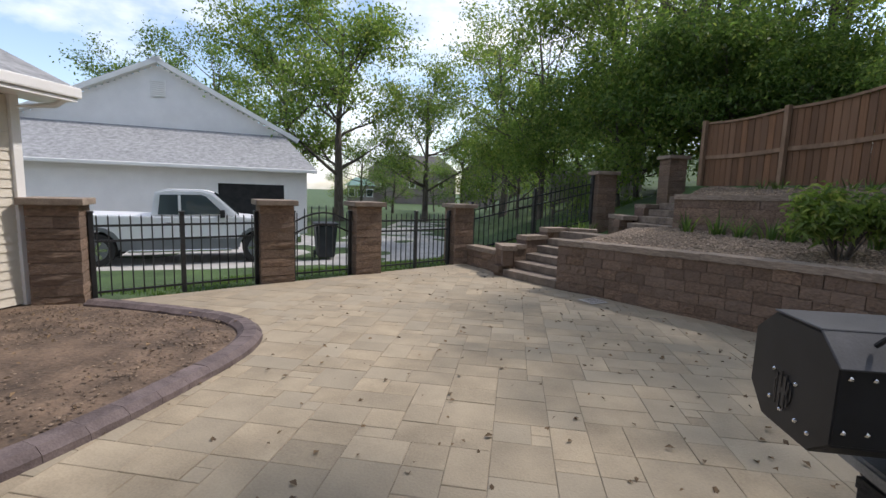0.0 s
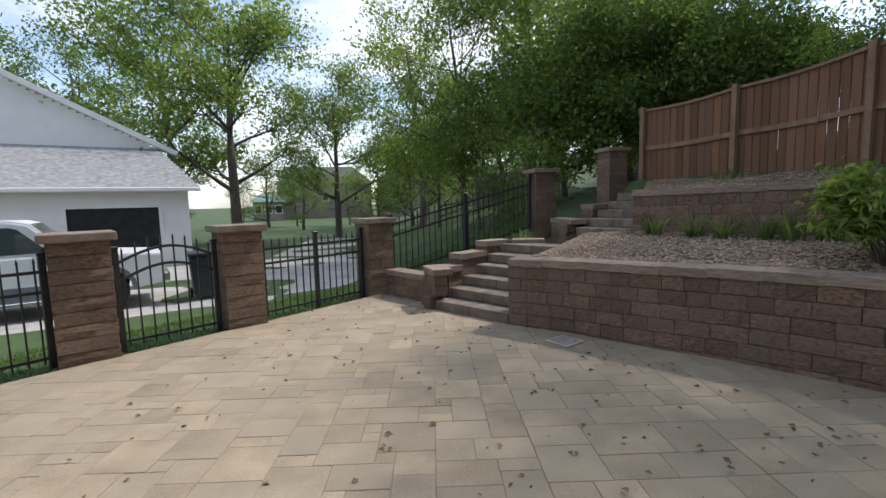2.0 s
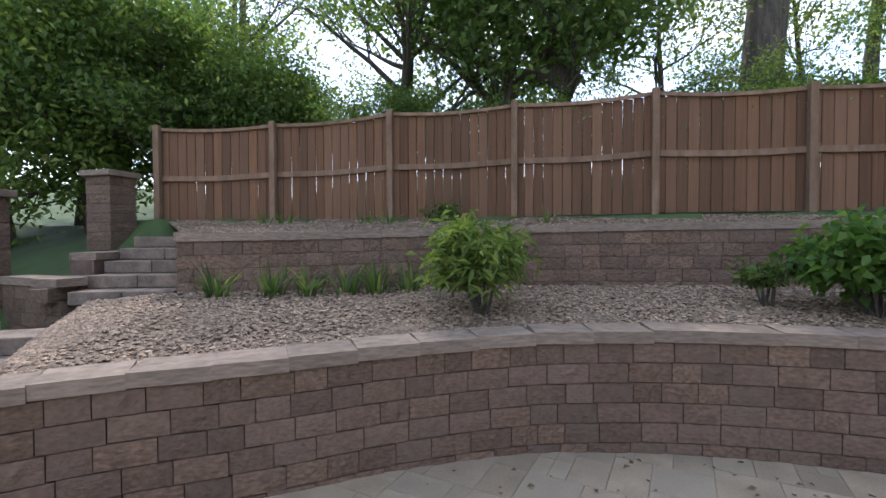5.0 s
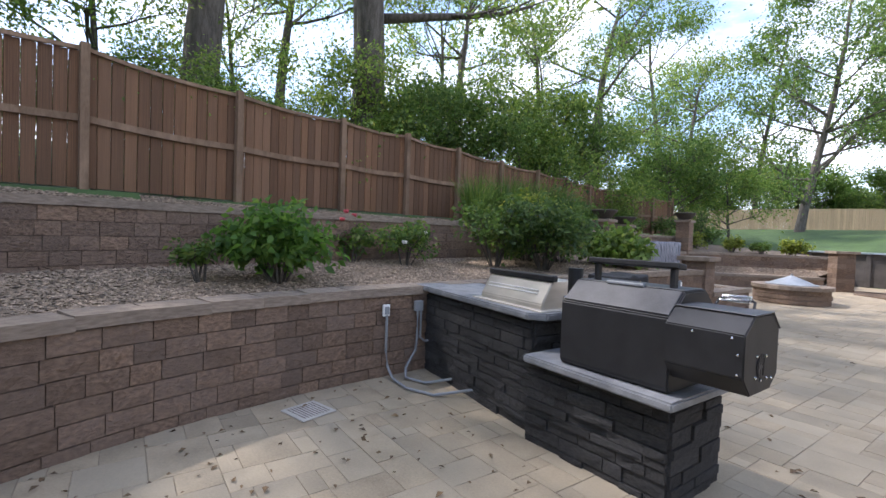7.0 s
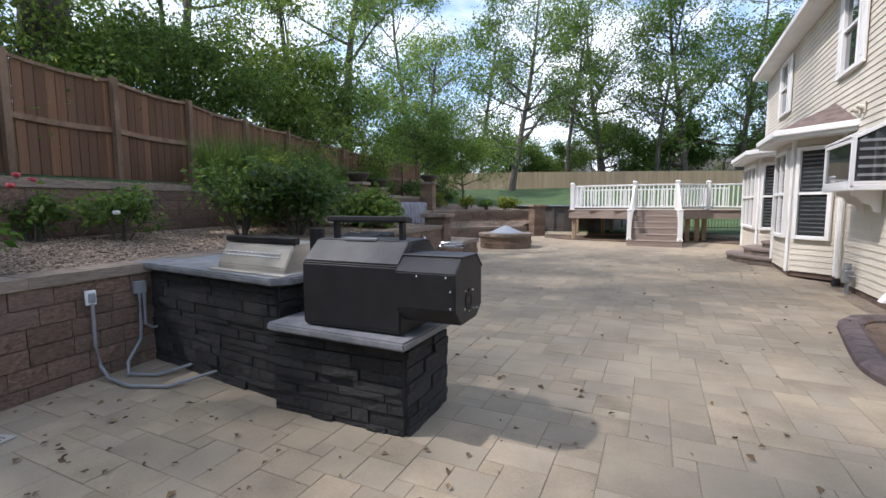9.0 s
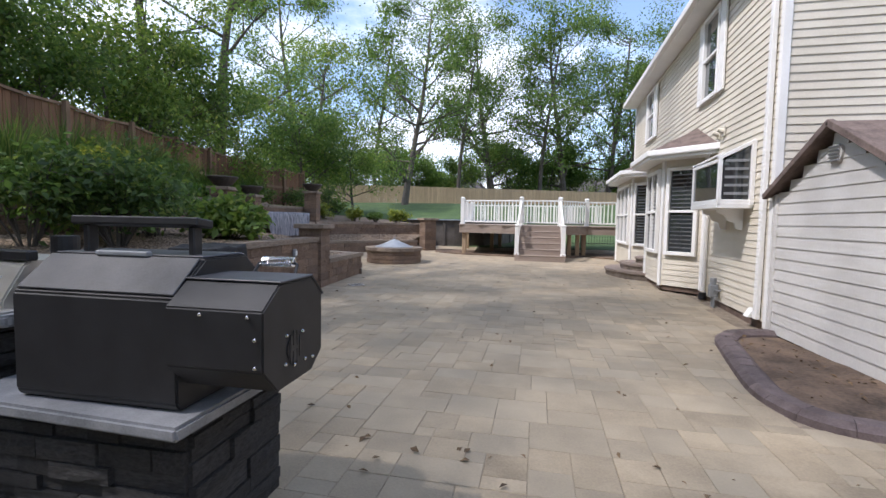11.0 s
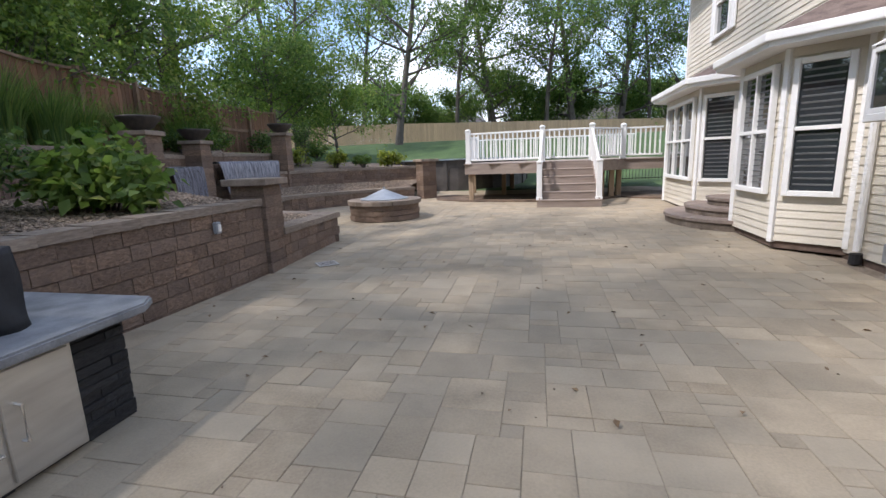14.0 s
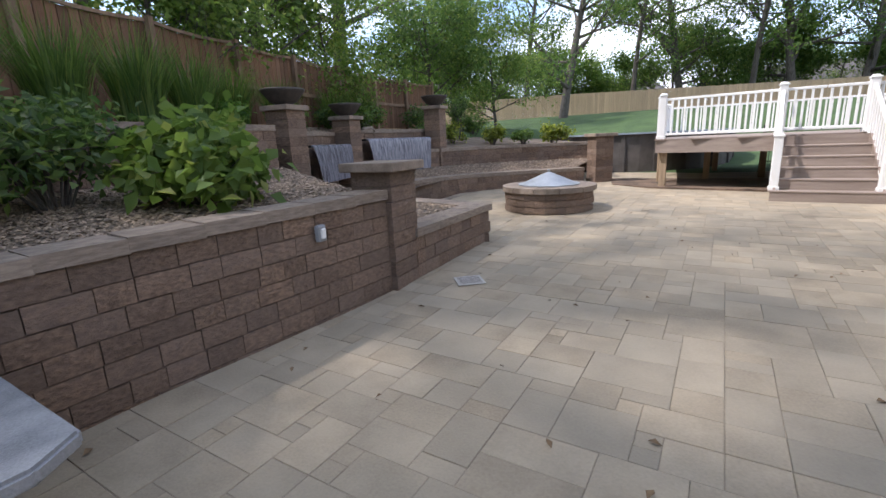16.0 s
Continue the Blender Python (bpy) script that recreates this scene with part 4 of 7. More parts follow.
def fire_pit(x, y, r, z0, h):
    root = empty("fire_pit", pose(x, y, z0), "round block fire pit with a grey conical screen lid", "fire pit")
    part("core", cyl_bm(r - .08, r - .08, h - .03, pose(0, 0, (h - .03) / 2), 32), M["mortar"], root)
    n = 14
    for k in range(3):
        ch = (h - .09) / 3
        for i in range(n):
            a = 2 * math.pi * (i + .5 * (k % 2)) / n
            m = pose(0, 0, (k + .5) * ch, 0, 0, math.degrees(a)) @ pose(0, -r + .09, 0)
            share("block", BLOCKS[(i * 5 + k) % len(BLOCKS)], root, m @ Matrix.Diagonal((2 * r * math.tan(math.pi / n) * 1.0, .18, ch - .003, 1)))
    for i in range(12):
        bm = bmesh.new()
        a0, a1 = 2 * math.pi * i / 12, 2 * math.pi * (i + 1) / 12 - .012
        ro, ri = r + .05, r - .3
        prism(bm, [(ri * math.cos(a0), ri * math.sin(a0)), (ro * math.cos(a0), ro * math.sin(a0)), (ro * math.cos((a0 + a1) / 2) * 1.01, ro * math.sin((a0 + a1) / 2) * 1.01), (ro * math.cos(a1), ro * math.sin(a1)), (ri * math.cos(a1), ri * math.sin(a1))], h - .09, h)
        part("cap_stone", bm, M["cap"], root)
    bm = bmesh.new()
    bmesh.ops.create_cone(bm, cap_ends=False, segments=28, radius1=r - .26, radius2=.03, depth=.22, matrix=Matrix.Translation((0, 0, h + .12)))
    part("screen_lid", bm, M["galv"], root, "grey metal conical screen")
    part("lid_rim", cyl_bm(r - .24, r - .24, .02, pose(0, 0, h + .012), 28), M["galv"], root)
    part("lid_knob", cyl_bm(.02, .03, .05, pose(0, 0, h + .25), 10), M["galv"], root)


fire_pit(6.1, -6.25, .80, fz(-6.25), .445)


def bowl(x, y, z, r=.36):
    root = empty("planter_bowl", pose(x, y, z), "dark shallow planter bowl on a block pillar", "planter", "planter bowls")
    bm = bmesh.new()
    prof = [(.12, 0), (.14, .02), (.22, .06), (r * .92, .2), (r, .235), (r, .26), (r * .92, .26), (r * .8, .2), (0.02, .17)]
    n = 28
    rings = [[bm.verts.new((q * math.cos(2 * math.pi * k / n), q * math.sin(2 * math.pi * k / n), h)) for k in range(n)] for q, h in prof]
    for a, b in zip(rings, rings[1:]):
        for k in range(n):
            bm.faces.new((a[k], a[(k + 1) % n], b[(k + 1) % n], b[k]))
    bm.faces.new(rings[0][::-1])
    bm.faces.new(rings[-1])
    part("bowl", bm, M["bowl"], root, "", True)


WP = [(9.6, -3.45, 2.13), (10.5, -5.95, 2.08), (9.95, -8.9, 2.38)]
for x, y, z in WP:
    pillar("stone_pillar", "tall block pillar carrying a planter bowl beside the waterfall", x + .15, y, .3, z, 8, .46, .56)
    bowl(x + .15, y, z, .36)


def waterfall(p, q, top, lip):
    a, b = Vector((p[0] + .25, p[1], 0)), Vector((q[0] + .25, q[1], 0))
    ln = Line([(a.x + .15, a.y, top), (b.x + .15, b.y, top)], 0)
    block_wall("wall_waterfall", "block wall of the garden waterfall between pillars", ln, lambda x, y: .3, side=1)
    d = (b - a).normalized()
    n = Vector((d.y, -d.x, 0))
    a2, b2 = a + d * .38, b - d * .38
    c = (a2 + b2) / 2
    w = (b2 - a2).length
    root = empty("waterfall", at_dir(c.x, c.y, 0, d.x, d.y), "thin sheet of water falling from a dark spillway lip", "waterfall")
    part("spillway", box_bm((w, .34, .04), pose(0, -.12, lip), .006), M["smoker"], root)
    bm = bmesh.new()
    nx_, nz_ = 24, 14
    g = [[None] * (nz_ + 1) for _ in range(nx_ + 1)]
    for i in range(nx_ + 1):
        for j in range(nz_ + 1):
            t = j / nz_
            x = (i / nx_ - .5) * w * (.96 - .12 * t)
            y = -.29 - .10 * math.sqrt(t) + .012 * noise.noise(Vector((x * 9, t * 2, 0)))
            g[i][j] = bm.verts.new((x, y, lip + .025 - (lip - .75) * t * t ** .2))
    for i in range(nx_):
        for j in range(nz_):
            bm.faces.new((g[i][j], g[i + 1][j], g[i + 1][j + 1], g[i][j + 1]))
    part("water_sheet", bm, M["falls"], root, "", True)


waterfall(WP[0], WP[1], 1.75, 1.45)
waterfall(WP[1], WP[2], 1.8, 1.55)


def rock(x, y, z, s, seed):
    bm = bmesh.new()
    bmesh.ops.create_icosphere(bm, subdivisions=2, radius=s)
    for v in bm.verts:
        k = 1 + .35 * noise.noise(v.co * (2.2 / s) + Vector((seed, 0, 0)))
        v.co = Vector((v.co.x * k * 1.3, v.co.y * k, v.co.z * k * .7))
    ob = link("rock", bm, M["cap"])
    ob.matrix_world = pose(x, y, z, 0, 0, seed * 40)
    tagged(ob, "rough brown garden rock in the gravel", "rock", "garden rocks")


for i, (x, y, z, s) in enumerate(((9.5, -6.4, .48, .14), (9.6, -7.0, .48, .17), (9.5, -7.5, .48, .13), (11.0, -6.4, 1.78, .16), (10.9, -7.0, 1.76, .18), (10.8, -7.5, 1.74, .12), (9.4, -5.4, .48, .12))):
    rock(x, y, z, s, i)
_, A6, B6 = bed("bed_fall", [(7.8, -3.7, .5), (8.9, -4.8, .45), (9.2, -6.2, .45), (9.1, -7.5, .5)], [(9.7, -3.2, .6), (10.3, -4.7, .5), (10.6, -6.4, .5), (10.2, -8.6, .6)], 20, 6, label="gravel basin below the waterfall")
stones("gravel", A6, B6, 2500, .025, "wet gravel below the waterfall", M["gravel"], 8)
_, A7, B7 = bed("bed_top", [(9.7, -2.8, 1.72), (10.5, -4.5, 1.7), (10.95, -6.3, 1.72), (10.6, -8.9, 1.6)], [(11.2, -2.2, 1.9), (11.6, -4, 1.9), (12.0, -6, 1.9), (12.4, -9, 1.9)], 24, 8, label="gravel bed above the waterfall")
stones("gravel", A7, B7, 6000, .025, "loose gravel above the waterfall", M["gravel"], 9)


# ---- deck ----
def deck():
    root = empty("deck", Matrix(), "raised composite deck with fascia on treated posts", "deck")
    zt = 1.27
    F = [(4.62, -9.35), (2.40, -8.98), (1.12, -8.98), (.12, -9.9), (-1.2, -9.9), (-1.2, -14.2), (4.9, -14.2)]
    bm = bmesh.new()
    prism(bm, F, zt - .3, zt - .03)
    part("fascia", bm, M["deckboard"], root)
    y = -14.2
    i = 0
    while y < -8.98:
        xs = []
        yc = y + .07
        k = len(F)
        for a in range(k):
            (xa, ya), (xb, yb) = F[a], F[(a + 1) % k]
            if (ya > yc) != (yb > yc):
                xs.append(xa + (xb - xa) * (yc - ya) / (yb - ya))
        xs.sort()
        if len(xs) >= 2:
            part("deck_board", box_bm((xs[-1] - xs[0] + .05, .135, .028), pose((xs[0] + xs[-1]) / 2, yc, zt - .014), .004), M["deckboard"], root)
        y += .14
    for x, yy in ((4.45, -9.5), (4.6, -10.6), (3.6, -11.4), (2.4, -11.8), (4.7, -12.2), (.75, -9.7), (.45, -9.9), (.2, -10.2), (3.4, -13.4)):
        part("support_post", box_bm((.14, .14, zt - .3 - fz(yy) + .02), pose(x, yy, (zt - .3 + fz(yy)) / 2), .008), M["post"], root)
    st = empty("deck_stairs", Matrix(), "composite deck stairs with closed risers", "stairs")
    p0, p1 = Vector((2.52, -7.74, 0)), Vector((1.08, -7.66, 0))
    q0, q1 = Vector((2.42, -8.97, 0)), Vector((1.13, -8.97, 0))
    n = 6
    z0 = fz(-7.7)
    rise = (zt - z0) / n
    for k in range(n):
        t = k / n * 1.05
        a, b = p0.lerp(q0, t), p1.lerp(q1, t)
        w = (b - a)
        c = (a + b) / 2
        back = ((q0 + q1) / 2 - (p0 + p1) / 2).normalized()
        hgt = (k + 1) * rise
        bm = box_bm((w.length + (.12 if k == 0 else 0), .02, rise - .02), pose(0, 0, 0))
        ob = part("riser", bm, M["deckboard"], st)
        ob.matrix_world = at_dir(c.x, c.y, z0 + hgt - rise / 2 - .015, w.x, w.y)
        if k < n - 1:
            bm = box_bm((w.length + (.16 if k == 0 else .03), .30, .03), None, .006)
            ob = part("tread", bm, M["deckboard"], st)
            ob.matrix_world = at_dir(c.x + back.x * .13, c.y + back.y * .13, z0 + hgt - .015, w.x, w.y)
    for a, b in ((p0, q0), (p1, q1)):
        d = b - a
        c = (a + b) / 2
        bm = bmesh.new()
        L = d.length
        prof = [(0, 0), (L, 0), (L, zt - z0 - .02)] + [(L * k / n, rise * (k + .9)) for k in range(n - 1, -1, -1)]
        lo = [bm.verts.new((x, -.02, z)) for x, z in prof]
        hi = [bm.verts.new((x, .02, z)) for x, z in prof]
        bm.faces.new(lo)
        bm.faces.new(hi[::-1])
        for i in range(len(prof)):
            bm.faces.new((lo[i], hi[i], hi[(i + 1) % len(prof)], lo[(i + 1) % len(prof)]))
        bmesh.ops.recalc_face_normals(bm, faces=bm.faces)
        ob = part("stringer", bm, M["deckboard"], st)
        ob.matrix_world = at_dir(a.x, a.y, z0, d.x, d.y)

    def post(parent, x, y, zb, h):
        bm = box_bm((.13, .13, h), pose(0, 0, h / 2), .008)
        add_box(bm, (.16, .16, .03), pose(0, 0, h + .005), .006)
        add_cyl(bm, .075, .05, .03, pose(0, 0, h + .035), 4)
        add_box(bm, (.16, .16, .06), pose(0, 0, .03), .006)
        ob = part("post", bm, M["white"], parent)
        ob.matrix_world = pose(x, y, zb)

    def railing(a, b, za=zt, zb=None, label="white vinyl deck railing with square balusters", h=.84, ends=(True, True), gate=False):
        zb = za if zb is None else zb
        a, b = Vector((*a, 0)), Vector((*b, 0))
        d = b - a
        L = d.length
        r = empty("deck_gate" if gate else "deck_railing", at_dir(a.x, a.y, za, d.x, d.y), label, "railing", "deck railings")
        dz = zb - za
        tilt = -math.degrees(math.atan2(dz, L))
        LL = math.hypot(L, dz)
        for z, hh in ((h, .05), (.10, .05)):
            part("rail", box_bm((LL, .055, hh), pose(L / 2, 0, dz / 2 + z, 0, tilt, 0), .006), M["white"], r)
        n = max(2, int(L / .125))
        me = None
        for i in range(n):
            t = (i + .5) / n
            m = pose(t * L, 0, dz * t + (h + .1) / 2)
            if me is None:
                ob = part("baluster", box_bm((.038, .038, h - .1), None, .003), M["white"], r)
                me = ob.data
                ob.matrix_local = m
            else:
                share("baluster", me, r, m)
        if ends[0]:
            post(r, a.x, a.y, za, .93)
        if ends[1]:
            post(r, b.x, b.y, zb, .93)
        return r

    c1, c2, c3, c4 = (4.52, -9.45), (2.42, -9.08), (1.12, -9.08), (.15, -10.0)
    railing(c1, c2)
    railing(c3, c4, ends=(True, True))
    railing(c4, (-.9, -10.0), ends=(False, False))
    railing(c1, (4.62, -10.2), ends=(False, True))
    railing((4.62, -10.2), (4.75, -13.9), ends=(False, True))
    railing((4.7, -14.05), (-1.0, -14.05), ends=(False, False))
    railing(c2, ((c2[0] + c3[0]) / 2 + .01, -9.08), ends=(False, False), gate=True, label="white vinyl gate at the top of the deck stairs")
    railing(((c2[0] + c3[0]) / 2 - .01, -9.08), c3, ends=(False, False), gate=True, label="white vinyl gate at the top of the deck stairs")
    for p, q in ((p0, c2), (p1, c3)):
        railing((p.x, p.y - .15), q, z0 + rise, zt, "white vinyl stair railing", .84, (True, False))


deck()
bm = bmesh.new()
prism(bm, [(-1.6, -8.9), (-.3, -9.3), (.2, -9.75), (1.1, -8.95), (2.45, -8.95), (4.65, -9.3), (5.6, -9.9), (5.9, -11.2), (5.4, -14.6), (-1.6, -14.6)], -.2, .215)
tagged(link("soil_bed_deck", bm, M["soil"]), "bare dark soil below the raised deck", "soil", kind="structure")
iron_panel(2.2, -14.75, .35, -2.6, -14.75, .4, 1.03, label="black wrought-iron fence panel behind the deck", posts=(0, .5, 1))


def pool():
    root = empty("pool", pose(5.9, -16.2, .25), "round above-ground pool with brown wall panels", "pool")
    r = 3.0
    bm = bmesh.new()
    bmesh.ops.create_cone(bm, cap_ends=True, segments=40, radius1=r, radius2=r, depth=1.15, matrix=Matrix.Translation((0, 0, .57)))
    part("wall", bm, M["pool"], root)
    bm = bmesh.new()
    bmesh.ops.create_cone(bm, cap_ends=True, segments=40, radius1=r + .1, radius2=r + .1, depth=.05, matrix=Matrix.Translation((0, 0, 1.17)))
    part("rim", bm, M["poolrim"], root)
    for i in range(20):
        a = 2 * math.pi * i / 20
        part("upright", box_bm((.05, .14, 1.15), pose((r + .02) * math.cos(a), (r + .02) * math.sin(a), .575, 0, 0, math.degrees(a)), .01), M["pool"], root)


pool()


# ---- house ----
def siding(bm, a, b, z0, z1, pitch=.105, proud=.014, top=None):
    """Lapped boards on a wall from a to b, facing right of a to b; top(t): a gable's upper edge."""
    a, b = Vector((*a, 0)), Vector((*b, 0))
    d = (b - a).normalized()
    n = Vector((d.y, -d.x, 0))
    z = z0
    under = None
    while z < z1 - .005:
        zz = min(z + pitch, z1)
        ta, tb = 0.0, 1.0
        if top:
            ta, tb = top(zz)
            if tb - ta < .02:
                break
        p, q = a.lerp(b, ta), a.lerp(b, tb)
        vs = [p + n * proud + Vector((0, 0, z)), q + n * proud + Vector((0, 0, z)), q + n * .002 + Vector((0, 0, zz)), p + n * .002 + Vector((0, 0, zz)), p + Vector((0, 0, z)), q + Vector((0, 0, z))]
        v = [bm.verts.new(c) for c in vs[:4]]
        bm.faces.new((v[0], v[1], v[2], v[3]))
        if under:
            bm.faces.new((under[0], under[1], v[1], v[0]))
        under = (v[3], v[2])
        z = zz


def window(name, parent_label, a, b, z0, z1, shutters=False, blinds=True, mull=True, cols=1):
    """A window set on the wall line a to b, facing right of a to b."""
    a, b = Vector((*a, 0)), Vector((*b, 0))
    d = (b - a)
    w, h = d.length, z1 - z0
    c = (a + b) / 2
    root = tagged(empty(name, at_dir(c.x, c.y, z0, d.x, d.y), parent_label, "window"), kind="structure")
    for sx in (-1, 1):
        part("window_frame", box_bm((.07, .07, h), pose(sx * (w / 2 - .035), -.03, h / 2), .006), M["white"], root)
    for z in (.035, h - .035):
        part("window_frame", box_bm((w - .14, .07, .07), pose(0, -.03, z), .006), M["white"], root)
    if mull:
        part("meeting_rail", box_bm((w - .14, .05, .05), pose(0, -.03, h / 2), .004), M["white"], root)
    for k in range(1, cols):
        part("mullion", box_bm((.05, .06, h - .14), pose(-w / 2 + w * k / cols, -.03, h / 2), .004), M["white"], root)
    bm = box_bm((w - .13, .01, h - .13), pose(0, -.002, h / 2))
    part("pane", bm, M["glass"], root)
    if blinds:
        n = int((h - .2) / .075)
        for i in range(n):
            if mull and abs((i + .5) / n - .5) < .04:
                continue
            part("shutter_slat", box_bm((w - .20, .006, .022), pose(0, -.012, .11 + (i + .5) * (h - .22) / n, 25)), M["blind"], root)
    if shutters:
        for sx in (-1, 1):
            s = part("shutter", box_bm((.24, .035, h), pose(sx * (w / 2 + .13), -.03, h / 2), .006), M["white"], root)
            for z in (h * .27, h * .73):
                part("shutter_panel", box_bm((.15, .02, h * .38), pose(sx * (w / 2 + .13), -.042, z), .008), M["white"], s)
    return root


def house():
    root = empty("house", Matrix(), "two-storey house with cream vinyl siding and white trim", "house")
    hx, y1, y0, top = -.9, .30, -9.72, 5.30
    bm = bmesh.new()
    add_box(bm, (8, y1 - y0 - .02, top + .1), pose(hx - 4.01, (y0 + y1) / 2, top / 2 + .0))
    part("wall_core", bm, M["mortar"], root)
    bm = bmesh.new()
    siding(bm, (hx, y0), (hx, y1), .14, top)
    part("wall", bm, M["siding"], root)
    bm = bmesh.new()
    siding(bm, (hx, y1), (hx - 8, y1), .14, top + 0.0)
    part("wall", bm, M["siding"], root)
    bm = box_bm((.09, .09, top), pose(hx - .02, y1 - .02, top / 2 + .06), .004)
    part("corner_trim", bm, M["white"], root)
    part("corner_trim", box_bm((.09, .09, top), pose(hx - .02, y0 + .02, top / 2 + .06), .004), M["white"], root)
    # eave, gutter and roof
    bm = bmesh.new()
    add_box(bm, (.38, y1 - y0 + .3, .04), pose(hx + .15, (y0 + y1) / 2, top + .02))
    part("soffit", bm, M["white"], root)
    part("gutter", box_bm((.13, y1 - y0 + .36, .13), pose(hx + .36, (y0 + y1) / 2, top + .09), .02, 2), M["white"], root)
    bm = bmesh.new()
    pr = [(hx + .40, top + .12), (hx - 4.2, top + 2.4), (hx - 8.6, top + .12)]
    lo = [bm.verts.new((x, y0 - .3, z)) for x, z in pr]
    hi = [bm.verts.new((x, y1 + .3, z)) for x, z in pr]
    for i in range(2):
        bm.faces.new((lo[i], lo[i + 1], hi[i + 1], hi[i]))
    bm.faces.new(lo)
    bm.faces.new(hi[::-1])
    bm.faces.new((lo[0], hi[0], hi[2], lo[2]))
    part("roof", bm, M["shingle_brown"], root)
    # bays
    for pts in (((-.9, -2.29), (-.30, -2.80), (-.30, -4.18), (-.9, -4.7)), ((-.9, -5.7), (-.30, -6.2), (-.30, -8.75), (-.9, -9.25))):
        bay = empty("house_bay", Matrix(), "cream-sided bay with white windows and a small hip roof", "bay window")
        pts = list(pts)
        bm = bmesh.new()
        ins = [(x - .03, y) for x, y in pts]
        prism(bm, ins + [(-3.0, ins[-1][1]), (-3.0, ins[0][1])], .1, 2.64)
        part("core", bm, M["mortar"], bay)
        zb = .20
        for a, b in zip(pts, pts[1:]):
            bm = bmesh.new()
            siding(bm, b, a, zb, 2.64)
            part("wall", bm, M["siding"], bay)
        for x, y in pts:
            part("corner_trim", box_bm((.07, .07, 2.46), pose(x, y, 1.41, 0, 0, 26), .004), M["white"], bay)
        out = [(-.9, pts[0][1] + .55), (pts[1][0] + .33, pts[1][1] + .22), (pts[2][0] + .33, pts[2][1] - .22), (-.9, pts[3][1] - .55)]
        bm = bmesh.new()
        prism(bm, out, 2.62, 2.68)
        part("soffit", bm, M["white"], bay)
        for a, b in zip(out, out[1:]):
            a, b = Vector((*a, 0)), Vector((*b, 0))
            c, d = (a + b) / 2, b - a
            ob = part("gutter", box_bm((d.length + .06, .10, .11), None, .02, 2), M["white"], bay)
            ob.matrix_world = at_dir(c.x, c.y, 2.735, d.x, d.y)
        bm = bmesh.new()
        lo = [bm.verts.new((x, y, 2.78)) for x, y in out]
        hi = [bm.verts.new((-.89, y, 3.26)) for y in (pts[1][1] - .15, pts[2][1] + .15)]
        bm.faces.new((lo[0], lo[1], hi[0]))
        bm.faces.new((lo[1], lo[2], hi[1], hi[0]))
        bm.faces.new((lo[2], lo[3], hi[1]))
        part("roof", bm, M["shingle_brown"], bay)


house()


def lerp2(a, b, t):
    return (a[0] + (b[0] - a[0]) * t, a[1] + (b[1] - a[1]) * t)


def put_window(n, label, a, b, t0, t1, z0, z1, **kw):
    window(f"window_{n}", label, lerp2(a, b, t1), lerp2(a, b, t0), z0, z1, **kw)


put_window(1, "tall white bay window with plantation shutters", (-.88, -2.29), (-.28, -2.80), .12, .88, .80, 2.48)
put_window(2, "tall white front bay window of the house", (-.28, -2.80), (-.28, -4.18), .12, .88, .80, 2.48, cols=2)
put_window(3, "white bay window facing the patio steps", (-.88, -5.7), (-.28, -6.2), .10, .90, .80, 2.48)
put_window(4, "triple white bay window near the deck", (-.28, -6.2), (-.28, -8.75), .08, .92, .80, 2.48, cols=3, blinds=False)
put_window(5, "upper white sash window with panelled shutters", (-.885, -1.84), (-.885, -2.68), 0, 1, 3.64, 5.16, shutters=True, blinds=False)
put_window(6, "upper white sash window with shutters at the far end", (-.885, -6.68), (-.885, -7.58), 0, 1, 3.76, 5.16, shutters=True, blinds=False)


